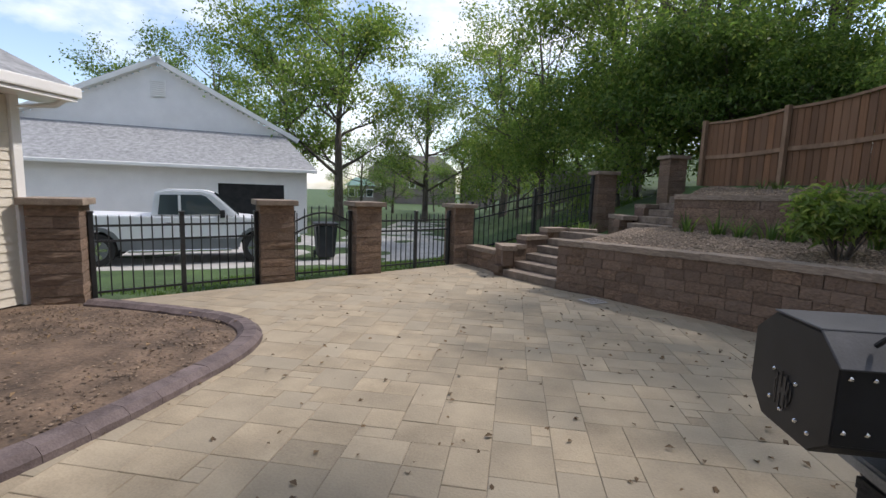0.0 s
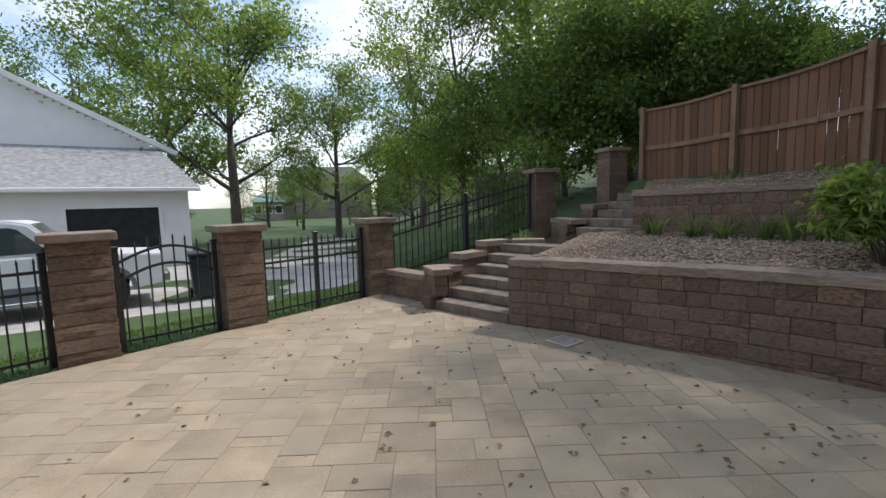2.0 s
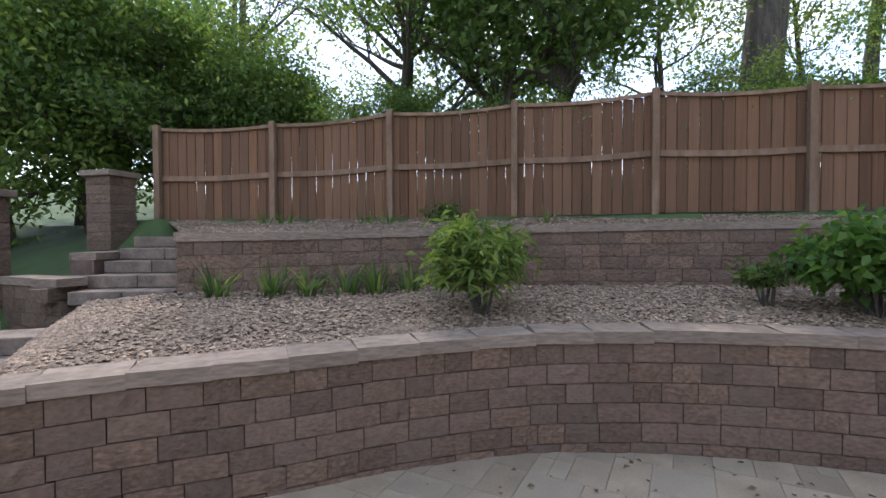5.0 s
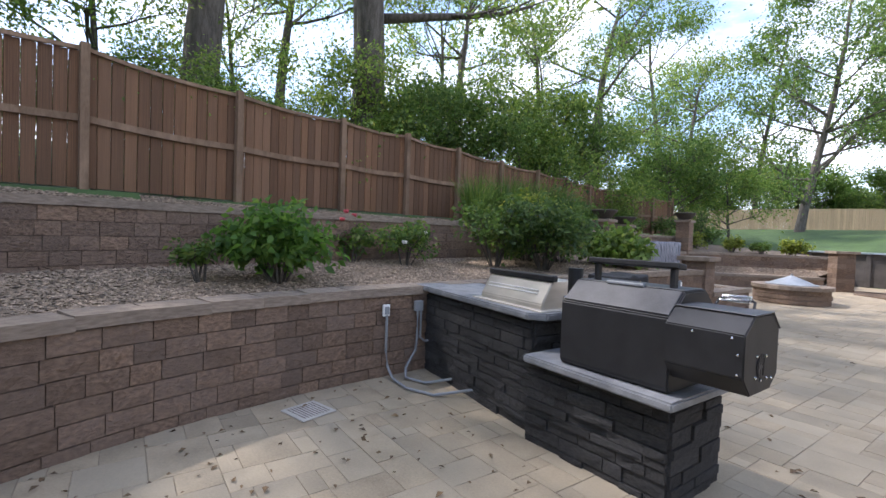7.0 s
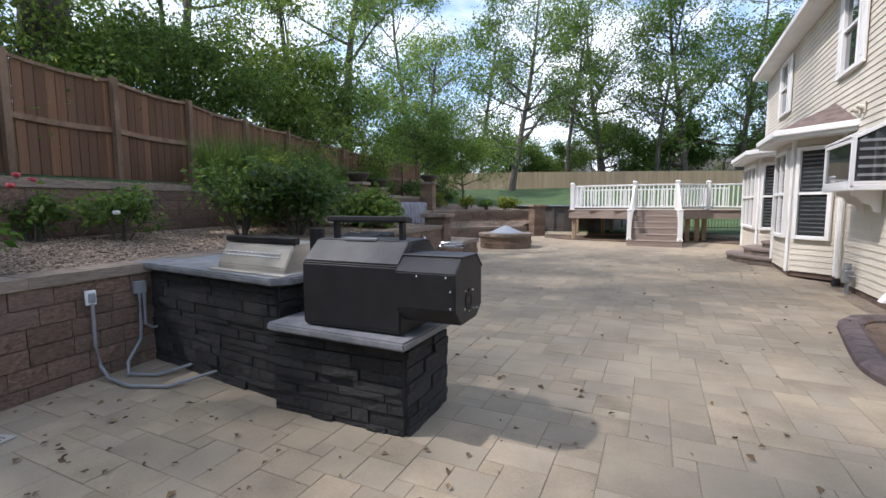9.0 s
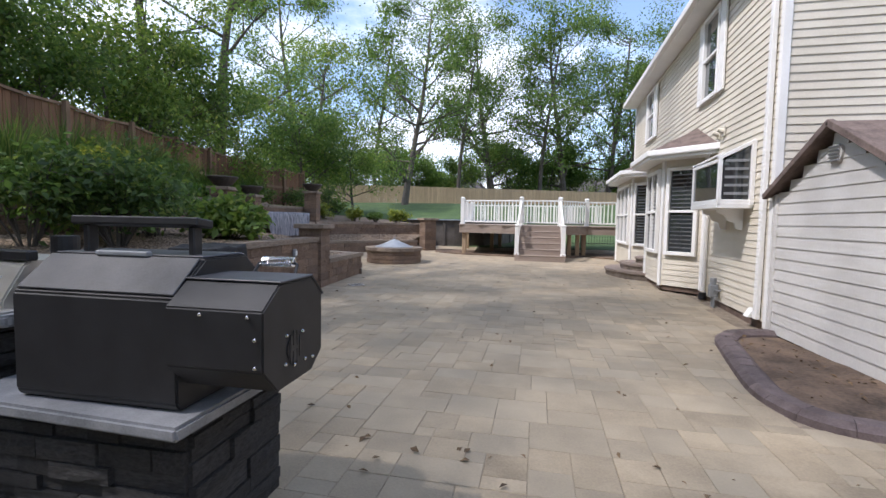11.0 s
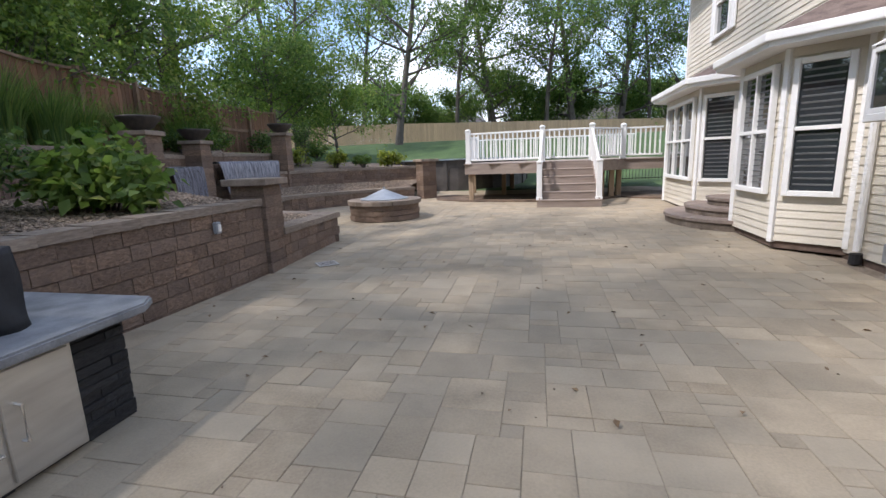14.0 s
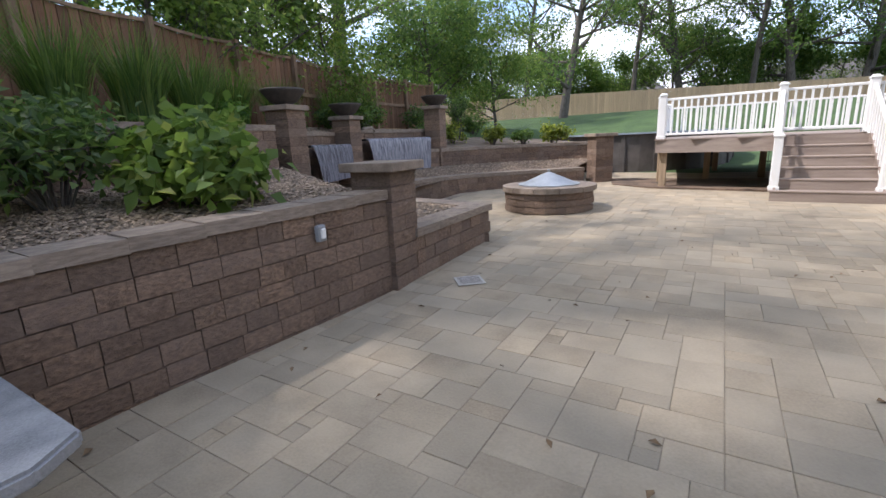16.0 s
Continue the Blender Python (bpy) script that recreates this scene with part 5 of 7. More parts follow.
def garden_window():
    root = tagged(empty("window_7", pose(-.89, -.88, 1.67), "projecting white garden window box with glass roof", "window"), kind="structure")
    w, d, h, hb = 1.2, .46, .66, .90
    part("sill_box", box_bm((d, w, .08), pose(d / 2, 0, .0), .008), M["white"], root)
    for sy in (-1, 1):
        part("window_frame", box_bm((.05, .05, h), pose(d - .03, sy * (w / 2 - .025), h / 2), .004), M["white"], root)
        part("window_frame", box_bm((.05, .07, hb), pose(.03, sy * (w / 2 + .0), hb / 2), .004), M["white"], root)
        part("window_frame", box_bm((d - .05, .045, .05), pose(d / 2, sy * (w / 2 - .025), .06), .004), M["white"], root)
        L = math.hypot(d, hb - h)
        part("window_frame", box_bm((L, .05, .05), pose(d / 2, sy * (w / 2 - .025), (h + hb) / 2, 0, math.degrees(math.atan2(hb - h, d)), 0), .004), M["white"], root)
        bm = bmesh.new()
        v = [bm.verts.new(p) for p in ((.05, sy * (w / 2 - .03), .08), (d - .05, sy * (w / 2 - .03), .08), (d - .05, sy * (w / 2 - .03), h - .04), (.05, sy * (w / 2 - .03), hb - .06))]
        bm.faces.new(v)
        part("pane", bm, M["glass"], root)
        for i in range(5):
            part("shutter_slat", box_bm((.30, .012, .035), pose(.22, sy * (w / 2 - .015), .17 + i * .115)), M["grey"], root)
        prof = [(0, 0), (.34, 0), (.33, -.06), (.24, -.09), (.20, -.17), (.11, -.20), (.08, -.29), (0, -.31)]
        bm = bmesh.new()
        lo = [bm.verts.new((x, -.025, z)) for x, z in prof]
        hi = [bm.verts.new((x, .025, z)) for x, z in prof]
        bm.faces.new(lo)
        bm.faces.new(hi[::-1])
        for i in range(len(prof)):
            bm.faces.new((lo[i], hi[i], hi[(i + 1) % len(prof)], lo[(i + 1) % len(prof)]))
        bmesh.ops.recalc_face_normals(bm, faces=bm.faces)
        ob = part("bracket", bm, M["white"], root)
        ob.matrix_local = pose(.02, sy * .32, -.04)
    for z in (.065, h - .025):
        part("window_frame", box_bm((.05, w - .1, .05), pose(d - .03, 0, z), .004), M["white"], root)
    part("pane", box_bm((.008, w - .1, h - .1), pose(d - .03, 0, h / 2)), M["glass"], root)
    L = math.hypot(d, hb - h)
    part("pane", box_bm((L, w - .08, .008), pose(d / 2, 0, (h + hb) / 2 + .01, 0, math.degrees(math.atan2(hb - h, d)), 0)), M["glass"], root)


garden_window()


def house_fittings():
    root = empty("downspout", pose(-.83, -1.98, 0), "white downspout beside the bay window", "downspout")
    bm = bmesh.new()
    tube(bm, [(.02, .0, 2.64), (.0, .0, 2.5), (0, 0, .22)], [.04] * 3, 8)
    part("pipe", bm, M["white"], root)
    part("drain_collar", cyl_bm(.065, .06, .12, pose(0, 0, .13), 12), M["smoker"], root)
    root = empty("downspout", pose(-.85, .12, 0), "white downspout at the corner of the house", "downspout")
    part("pipe", box_bm((.06, .09, 5.0), pose(.0, 0, 2.65), .008), M["white"], root)
    root = empty("utility_meter", pose(-.80, -1.36, .03), "grey gas regulator and meter box low on the wall", "meter")
    part("box", box_bm((.12, .14, .2), pose(0, 0, .28), .015, 2), M["grey"], root)
    part("cap", cyl_bm(.05, .05, .12, pose(0, -.02, .43), 14), M["grey"], root)
    for y in (-.04, .05):
        part("pipe", cyl_bm(.016, .016, .22, pose(0, y, .1), 8), M["grey"], root)
    bm = bmesh.new()
    tube(bm, [(0, .07, .3), (0, .16, .3), (-.06, .16, .3)], [.014] * 3, 8)
    part("valve", bm, M["grey"], root)
    root = empty("dryer_vent", pose(-.87, -.02, .22), "white hooded dryer vent low on the siding", "vent")
    bm = bmesh.new()
    prism(bm, [(0, -.08), (.10, -.075), (.10, .075), (0, .08)], -.06, .05)
    for v in bm.verts:
        if v.co.z > 0 and v.co.x > .05:
            v.co.x -= .07
    part("hood", bm, M["white"], root)
    for y, z in ((-1.72, 2.92), (-1.5, 2.93)):
        root = empty("flood_light", pose(-.87, y, z), "small beige wall vent above the garden window", "fitting")
        part("plate", box_bm((.02, .13, .17), None, .008), M["siding"], root)
        part("hood", cyl_bm(.05, .03, .09, pose(.05, 0, .01, 0, 70, 0), 12), M["siding"], root)


house_fittings()
# the house stands turned a little from the patio's axis
SKEW = pose(-.9, .3, 0) @ pose(0, 0, 0, 0, 0, -2.4) @ pose(.9, -.3, 0)
for ob in list(bpy.data.objects):
    if ob.parent is None and ob.name.split(".")[0].rstrip("_1234567") in ("house", "house_bay", "window", "downspout", "utility_meter", "dryer_vent", "flood_light"):
        ob.matrix_world = SKEW @ ob.matrix_world


def house_steps():
    root = empty("steps_house", Matrix(), "two rounded stone steps at the bay of the house", "steps", kind="structure")
    for k, (r, z) in enumerate(((1.35, .15), (.98, .30), (.6, .44))):
        bm = bmesh.new()
        n = 18
        cx, cy = -1.1, -5.3
        pts = [(cx + r * .95 * math.cos(math.radians(-95 + 190 * i / n)), cy + r * math.sin(math.radians(-95 + 190 * i / n))) for i in range(n + 1)]
        prism(bm, pts, fz(-5.5) - .02, fz(-5.5) + z - .04)
        part("step_riser", bm, M["tread"], root)
        bm = bmesh.new()
        pts = [(cx + (r + .03) * .95 * math.cos(math.radians(-95 + 190 * i / n)), cy + (r + .03) * math.sin(math.radians(-95 + 190 * i / n))) for i in range(n + 1)]
        prism(bm, pts, fz(-5.5) + z - .04, fz(-5.5) + z + .01)
        part("step_tread", bm, M["deckboard"], root)


house_steps()


def shed():
    root = empty("garden_shed", Matrix(), "pale plastic garden shed with a shingled gable roof", "shed")
    x0, ya, yb, yp, h, hp = -.9, .38, 2.62, 1.47, 1.79, 2.41
    bm = box_bm((2.0, yb - ya - .02, h), pose(x0 - 1.01, (ya + yb) / 2, h / 2))
    part("core", bm, M["mortar"], root)
    bm = bmesh.new()
    siding(bm, (x0, ya), (x0, yb), .05, hp, .135, .012, lambda z: (0, 1) if z < h else ((z - h) / (hp - h) * .5, 1 - (z - h) / (hp - h) * .5))
    part("wall", bm, M["shedside"], root)
    bm = bmesh.new()
    siding(bm, (x0, yb), (x0 - 2.0, yb), .05, h, .135, .012)
    part("wall", bm, M["shedside"], root)
    for y in (ya, yb):
        part("corner_trim", box_bm((.09, .09, h), pose(x0 - .02, y, h / 2), .01), M["shedside"], root)
    for sgn in (1, -1):
        L = math.hypot(yp - ya + .1, hp - h + .06)
        ang = math.degrees(math.atan2(hp - h, yp - ya)) * sgn
        for k in range(7):
            t = (k + .5) / 7
            y = yp - sgn * (1 - t) * (yp - ya + .1)
            z = hp - (1 - t) * (hp - h + .06) + .03
            part("shingle_course", box_bm((2.12, L / 7 + .02, .03), pose(x0 - .97, y, z, ang, 0, 0), .004), M["shingle_brown"], root)
    for sgn in (1, -1):
        L = math.hypot(yp - ya + .12, hp - h + .07)
        part("rake_trim", box_bm((.06, L, .07), pose(x0 + .10, yp - sgn * (yp - ya + .1) / 2, (hp + h) / 2 + .0, math.degrees(math.atan2(hp - h, yp - ya)) * sgn, 0, 0), .006), M["shingle_brown"], root)
    bm = cyl_bm(.10, .10, .03, pose(x0 + .02, yp, hp - .28, 0, 90, 0), 22)
    v = part("gable_vent", bm, M["shedside"], root)
    for i in range(5):
        part("louvre", box_bm((.02, .15, .02), pose(x0 + .045, yp, hp - .35 + i * .035, 0, 30, 0)), M["grey"], v)


shed()


def wing():
    root = empty("house_wing", Matrix(), "single-storey cream-sided house wing with a white eave", "house")
    x0, y1, top = -3.62, 8.06, 2.46
    part("wall_core", box_bm((5.0, 6.0, top + .1), pose(x0 - 2.53, y1 - 3.02, top / 2)), M["mortar"], root)
    bm = bmesh.new()
    siding(bm, (x0, y1 - 6), (x0, y1), .05, top)
    part("wall", bm, M["siding"], root)
    bm = bmesh.new()
    siding(bm, (x0, y1), (x0 - 5, y1), .05, top)
    part("wall", bm, M["siding"], root)
    part("corner_trim", box_bm((.1, .1, top), pose(x0, y1, top / 2 + .03), .004), M["white"], root)
    part("soffit", box_bm((.55, 6.8, .04), pose(x0 + .12, y1 - 2.95, top + .03)), M["white"], root)
    part("gutter", box_bm((.12, 6.9, .13), pose(x0 + .36, y1 - 2.95, top + .12), .02, 2), M["white"], root)
    bm = bmesh.new()
    pr = [(x0 + .42, top + .17), (x0 - 2.5, top + 1.5), (x0 - 5.4, top + .17)]
    lo = [bm.verts.new((x, y1 - 6.2, z)) for x, z in pr]
    hi = [bm.verts.new((x, y1 + .45, z)) for x, z in pr]
    for i in range(2):
        bm.faces.new((lo[i], lo[i + 1], hi[i + 1], hi[i]))
    bm.faces.new(hi)
    bm.faces.new((lo[0], hi[0], hi[2], lo[2]))
    part("roof", bm, M["shingle"], root)
    bm = bmesh.new()
    tube(bm, [(x0 + .36, y1 + .4, top + .08), (x0 + .25, y1 + .3, top - .05), (x0 + .02, y1 + .02, top - .12), (x0 + .05, y1 + .05, .3)], [.035] * 4, 8)
    part("downspout", bm, M["white"], root)


wing()


# ---- soil beds and curbs ----
def soil_bed(name, outline, label):
    bm = bmesh.new()
    cx, cy = np.mean([p[0] for p in outline]), np.mean([p[1] for p in outline])
    n = len(outline)
    rings = []
    for k in range(7):
        t = 1 - k / 7
        rings.append([bm.verts.new((cx + (x - cx) * t, cy + (y - cy) * t, .02 + .05 * (1 - t) + .025 * noise.noise(Vector((x * t * 5, y * t * 5, k))))) for x, y in outline])
    for a, b in zip(rings, rings[1:]):
        for i in range(n):
            bm.faces.new((a[i], a[(i + 1) % n], b[(i + 1) % n], b[i]))
    bm.faces.new(rings[-1])
    tagged(link(name, bm, M["soil"]), label, "soil", kind="structure")


def curb(name, line_pts, label):
    line = Line(line_pts, 2)
    root = empty(name, Matrix(), label, "garden edging", kind="structure")
    n = int(line.length / .24)
    st = line.length / n
    rnd = random.Random(name)
    for i in range(n):
        bm = bmesh.new()
        prof = [(-.13, -.03), (.13, -.03), (.12, .045), (.07, .085), (-.05, .09), (-.11, .05)]
        rings = []
        for j in range(4):
            s = (i + j / 3) * st - (0 if j else -.0015) - (.0015 if j == 3 else 0)
            x, y = line.at(s)
            u = line.heading(s)
            rings.append([bm.verts.new((x + u[1] * d, y - u[0] * d, z + rnd.uniform(-.003, .003))) for d, z in prof])
        for a, b in zip(rings, rings[1:]):
            for k in range(len(prof)):
                bm.faces.new((a[k], a[(k + 1) % len(prof)], b[(k + 1) % len(prof)], b[k]))
        bm.faces.new(rings[0])
        bm.faces.new(rings[-1][::-1])
        bmesh.ops.recalc_face_normals(bm, faces=bm.faces)
        part("curb_stone", bm, M["curb"], root)


CURB_A = [(-1.0, .45), (-.45, .55), (-.2, .85), (-.08, 1.4), (.1, 2.2), (.2, 2.75), (.12, 3.15), (-.15, 3.3), (-.7, 3.33), (-1.3, 3.3)]
CURB_B = [(-1.6, 4.3), (-.85, 4.75), (-.55, 5.25), (-.43, 5.8), (-.38, 6.3), (-.34, 6.8), (-.34, 7.2), (-.45, 7.6), (-.68, 7.88), (-1.0, 8.06), (-1.6, 8.17), (-2.3, 8.24), (-2.95, 8.26)]
soil_bed("soil_bed_shed", [(-2.6, .3)] + CURB_A + [(-2.6, 3.3)], "bare brown soil bed in front of the shed")
soil_bed("soil_bed_wing", [(-4.2, 4.3)] + CURB_B + [(-4.2, 8.3)], "bare brown soil bed with scattered leaves")
CLOD_A = resample([(-3.4, 4.6, .055), (-3.4, 8.0, .055)], 24)
CLOD_B = resample([(x - .16, min(y, 8.0), .04) for x, y in CURB_B[1:10]], 24)
stones("soil_clods", CLOD_A, CLOD_B, 3200, .013, "loose brown soil clods and pebbles on the bare bed", M["clod"], 12)
curb("curb_shed", CURB_A, "plum-brown concrete edging around the shed bed")
curb("curb_wing", CURB_B, "plum-brown concrete edging around the bare soil bed")


# ---- beyond the front fence ----
def neighbour_garage():
    G = pose(-12.39, 19.35, -.55, 0, 0, 30.8)
    root = empty("neighbour_garage", G, "neighbour's pale-sided building with grey shingle roof and open garage door", "garage")
    L, D, h, hr = 13.0, 9.0, 2.75, 5.0
    part("wall_core", box_bm((L - .04, D, h), pose(0, D / 2 + .05, h / 2)), M["interior_shade"], root)
    x0, x1 = 2.9, 5.6
    for a, b, z0, z1 in ((-L / 2, x0, 0, h), (x1, L / 2, 0, h), (x0, x1, 2.15, h)):
        bm = bmesh.new()
        siding(bm, (a, 0), (b, 0), z0, z1, .12)
        part("wall", bm, M["nsiding"], root)
    # the open doorway is a flat panel with the garage's shade painted on
    part("door_opening", box_bm((x1 - x0, .02, 2.15), pose((x0 + x1) / 2, .03, 1.07)), M["interior_shade"], root)
    for x in (x0, x1):
        part("door_trim", box_bm((.12, .05, 2.2), pose(x, -.02, 1.1)), M["white"], root)
    bm = bmesh.new()
    siding(bm, (L / 2, 0), (L / 2, D), 0, h, .12)
    part("wall", bm, M["nsiding"], root)
    n = 16
    for k in range(n):
        t0 = k / n
        y, z = -.45 + t0 * 4.4, h + .02 + t0 * 1.95
        ang = math.degrees(math.atan2(1.95, 4.4))
        part("shingle_course", box_bm((L + .8 - t0 * 1.2, 4.8 / n + .03, .03), pose(-t0 * .6, y + .14, z + .05, ang, 0, 0)), M["shingle"], root)
    part("gutter", box_bm((L + .8, .12, .14), pose(0, -.48, h + .02), .02), M["white"], root)
    bm = bmesh.new()
    siding(bm, (-5.4, 3.7), (6.2, 3.7), h + 1.7, h + 4.7, .12, .014, lambda z: ((z - h - 1.7) / 3.0 * .5, 1 - (z - h - 1.7) / 3.0 * .5))
    part("gable_wall", bm, M["nsiding"], root)
    for sgn in (-1, 1):
        Lg = math.hypot(5.8, 3.0)
        part("rake_trim", box_bm((Lg + .5, .5, .2), pose(.4 + sgn * 2.95, 3.65, h + 3.27, 0, sgn * math.degrees(math.atan2(3.0, 5.8)), 0)), M["white"], root)
    v = part("gable_vent", box_bm((.6, .06, .75), pose(.4, 3.64, h + 3.6), .01), M["white"], root)
    for i in range(7):
        part("louvre", box_bm((.5, .03, .05), pose(.4, 3.6, h + 3.33 + i * .09, 30)), M["nsiding"], v)


neighbour_garage()


def truck():
    root = empty("pickup_truck", pose(-6.65, 14.63, -.52, 0, 0, 32.8), "white pickup truck with grey lower panels parked on a driveway", "truck")

    def side(prof, y0, y1, bev):
        bm = bmesh.new()
        a = [bm.verts.new((x, y0, z)) for x, z in prof]
        b = [bm.verts.new((x, y1, z)) for x, z in prof]
        k = len(prof)
        bm.faces.new(a)
        bm.faces.new(b[::-1])
        for i in range(k):
            bm.faces.new((a[i], b[i], b[(i + 1) % k], a[(i + 1) % k]))
        bmesh.ops.recalc_face_normals(bm, faces=bm.faces)
        if bev:
            bmesh.ops.bevel(bm, geom=[e for e in bm.edges if abs(e.verts[0].co.y - e.verts[1].co.y) < .01], offset=bev, segments=2, affect="EDGES")
        return bm

    def arch(cx, r, n=8):
        return [(cx + r * math.cos(math.pi * i / n), .42 + r * math.sin(math.pi * i / n)) for i in range(n + 1)]

    ra, fa = -1.75, 1.85
    low = [(-2.85, .52)] + [(x, z) for x, z in arch(ra, .48)][::-1] + [(x, z) for x, z in arch(fa, .48)][::-1] + [(2.85, .5), (2.9, .75), (2.86, 1.12), (1.35, 1.22), (-.55, 1.22), (-2.85, 1.26)]
    part("body", side(low, -.95, .95, .03), M["truckpaint"], root)
    part("lower_trim", side([(-1.25, .36), (1.36, .36), (1.36, .66), (-1.25, .66)], -.975, .975, .01), M["truckgrey"], root, "grey lower door panels")
    cab = [(-.62, 1.2), (-.52, 1.82), (-.3, 1.9), (.55, 1.9), (.78, 1.84), (1.42, 1.22)]
    part("cab", side(cab, -.84, .84, .05), M["truckpaint"], root)
    for sy in (-1, 1):
        part("window", side([(-.46, 1.26), (-.40, 1.76), (.5, 1.78), (.62, 1.74), (1.05, 1.28)], sy * .80, sy * .86, 0), M["glass_truck"], root)
        part("window_pillar", box_bm((.06, .03, .52), pose(.02, sy * .855, 1.5)), M["truckpaint"], root)
        part("mirror", box_bm((.12, .22, .2), pose(1.0, sy * 1.02, 1.3), .03, 2), M["smoker"], root)
        part("wheel_flare", side([(x, z) for x, z in arch(fa, .55)] + [(x, z) for x, z in arch(fa, .46)][::-1], sy * .93, sy * .985, 0), M["truckgrey"], root)
        part("wheel_flare", side([(x, z) for x, z in arch(ra, .55)] + [(x, z) for x, z in arch(ra, .46)][::-1], sy * .93, sy * .985, 0), M["truckgrey"], root)
        part("door_handle", box_bm((.16, .03, .04), pose(-.25, sy * .965, 1.06), .01), M["chrome"], root)
        part("headlight", box_bm((.2, .2, .2), pose(2.76, sy * .8, .95), .03), M["chrome"], root)
        part("running_board", box_bm((2.3, .14, .06), pose(.05, sy * .98, .36), .015), M["chrome"], root)
        for cx in (ra, fa):
            w = part("wheel", cyl_bm(.40, .40, .27, pose(cx, sy * .84, .40, 90), 28), M["tyre"], root)
            part("rim", cyl_bm(.26, .26, .285, pose(cx, sy * .84, .40, 90), 24), M["truckgrey"], w)
            for k in range(6):
                part("spoke", box_bm((.24, .03, .06), pose(cx, sy * .98, .40, 0, k * 60, 0) @ pose(.12, 0, 0)), M["chrome"], w)
    part("windscreen", box_bm((.03, 1.5, .82), pose(1.08, 0, 1.54, 0, -46, 0)), M["glass_truck"], root)
    part("bumper", box_bm((.16, 1.9, .24), pose(2.9, 0, .6), .04, 2), M["chrome"], root)


truck()


def wheelie_bin():
    root = empty("wheelie_bin", pose(-.4, 0, 0) @ pose(-2.74, 15.94, -.52, 0, 0, 30.8), "dark wheeled rubbish bin behind the iron gate", "bin")
    bm = bmesh.new()
    lo = [(-.24, -.26), (.24, -.26), (.24, .26), (-.24, .26)]
    hi = [(-.30, -.34), (.30, -.34), (.30, .34), (-.30, .34)]
    a = [bm.verts.new((x, y, .08)) for x, y in lo]
    b = [bm.verts.new((x, y, 1.0)) for x, y in hi]
    bm.faces.new(a[::-1])
    bm.faces.new(b)
    for i in range(4):
        bm.faces.new((a[i], a[(i + 1) % 4], b[(i + 1) % 4], b[i]))
    bmesh.ops.bevel(bm, geom=list(bm.edges), offset=.03, segments=2, affect="EDGES")
    part("body", bm, M["bin"], root)
    part("lid", box_bm((.66, .74, .07), pose(0, 0, 1.04), .03, 2), M["bin"], root)
    for sx in (-1, 1):
        part("wheel", cyl_bm(.12, .12, .05, pose(sx * .27, .3, .12, 0, 90, 0), 18), M["tyre"], root)


wheelie_bin()


def drive():
    bm = bmesh.new()
    prism(bm, [(-17.14, 9.29), (-9.97, 11.22), (-5.1, 13.4), (-2.82, 14.97), (-1.48, 15.19), (0.22, 17.23), (1.33, 33.08), (-5.0, 32.99), (-4.29, 23.4), (-15.34, 17.48)], -1.0, -.515)
    tagged(link("road", bm, M["asphalt"]), "pale concrete driveway behind the iron fence", "driveway", kind="structure")


drive()


def far_house(x, y, z, yaw, w, d, h, roof, label, group="far houses"):
    root = empty("far_house", pose(x, y, z, 0, 0, yaw), label, "house", group)
    part("wall", box_bm((w, d, h), pose(0, 0, h / 2)), M["farwall"], root)
    bm = bmesh.new()
    r = d * .32
    v = [bm.verts.new(p) for p in ((-w / 2 - .4, -d / 2 - .4, h), (w / 2 + .4, -d / 2 - .4, h), (w / 2 + .4, d / 2 + .4, h), (-w / 2 - .4, d / 2 + .4, h), (-w / 2 + d * .3, 0, h + r), (w / 2 - d * .3, 0, h + r))]
    for f in ((0, 1, 5, 4), (1, 2, 5), (2, 3, 4, 5), (3, 0, 4), (3, 2, 1, 0)):
        bm.faces.new([v[i] for i in f])
    part("roof", bm, M[roof], root)
    for i in range(3):
        wdw = part("window", box_bm((1.0, .08, 1.2), pose(-w / 3 + i * w / 3, -d / 2 - .03, h * .6)), M["white"], root)
        part("pane", box_bm((.8, .04, 1.0), pose(-w / 3 + i * w / 3, -d / 2 - .07, h * .6)), M["glass"], wdw)


far_house(-4, -58, 1.5, 180, 14, 9, 3.2, "farroof", "dark-roofed house far behind the board fence")
far_house(14, -60, 1.5, 175, 13, 9, 3.2, "farroof", "dark-roofed house far behind the board fence")
far_house(-20, -57, 1.5, 184, 13, 9, 3.2, "farroof", "dark-roofed house far behind the board fence")
far_house(-20.4, 71, -.5, 20, 4, 4, 2.6, "greenroof", "small beige outbuilding with a green roof")
far_house(2.5, 75, -.5, 0, 14, 9, 5.2, "farroof", "house across the street beyond the driveway")
far_house(-14, 80, -.5, 10, 14, 9, 5.2, "farroof", "house across the street behind trees")


def far_fence():
    y, x = -38.0, -24.0
    rnd = random.Random(4)
    i = 0
    while x < 26:
        root = empty("board_fence_section", pose(x, -36 + .38 * (x - 8), terrain(x + 1.2, -36 + .38 * (x - 7)) - .02, 0, 0, 20.8), "fresh yellow cedar board fence section at the lawn's edge", "wooden fence", "yellow board fence sections")
        n = 14
        for k in range(n):
            m = pose((k + .5) * 2.4 / n, 0, .78 + rnd.uniform(-.015, .015))
            share("board", FRESH, root, m @ Matrix.Diagonal((2.4 / n - .006, .025, 1.6, 1)))
        x += 2.2436
        i += 1


FRESH = BOARD.copy()
FRESH.materials.clear()
FRESH.materials.append(M["fresh"])
far_fence()


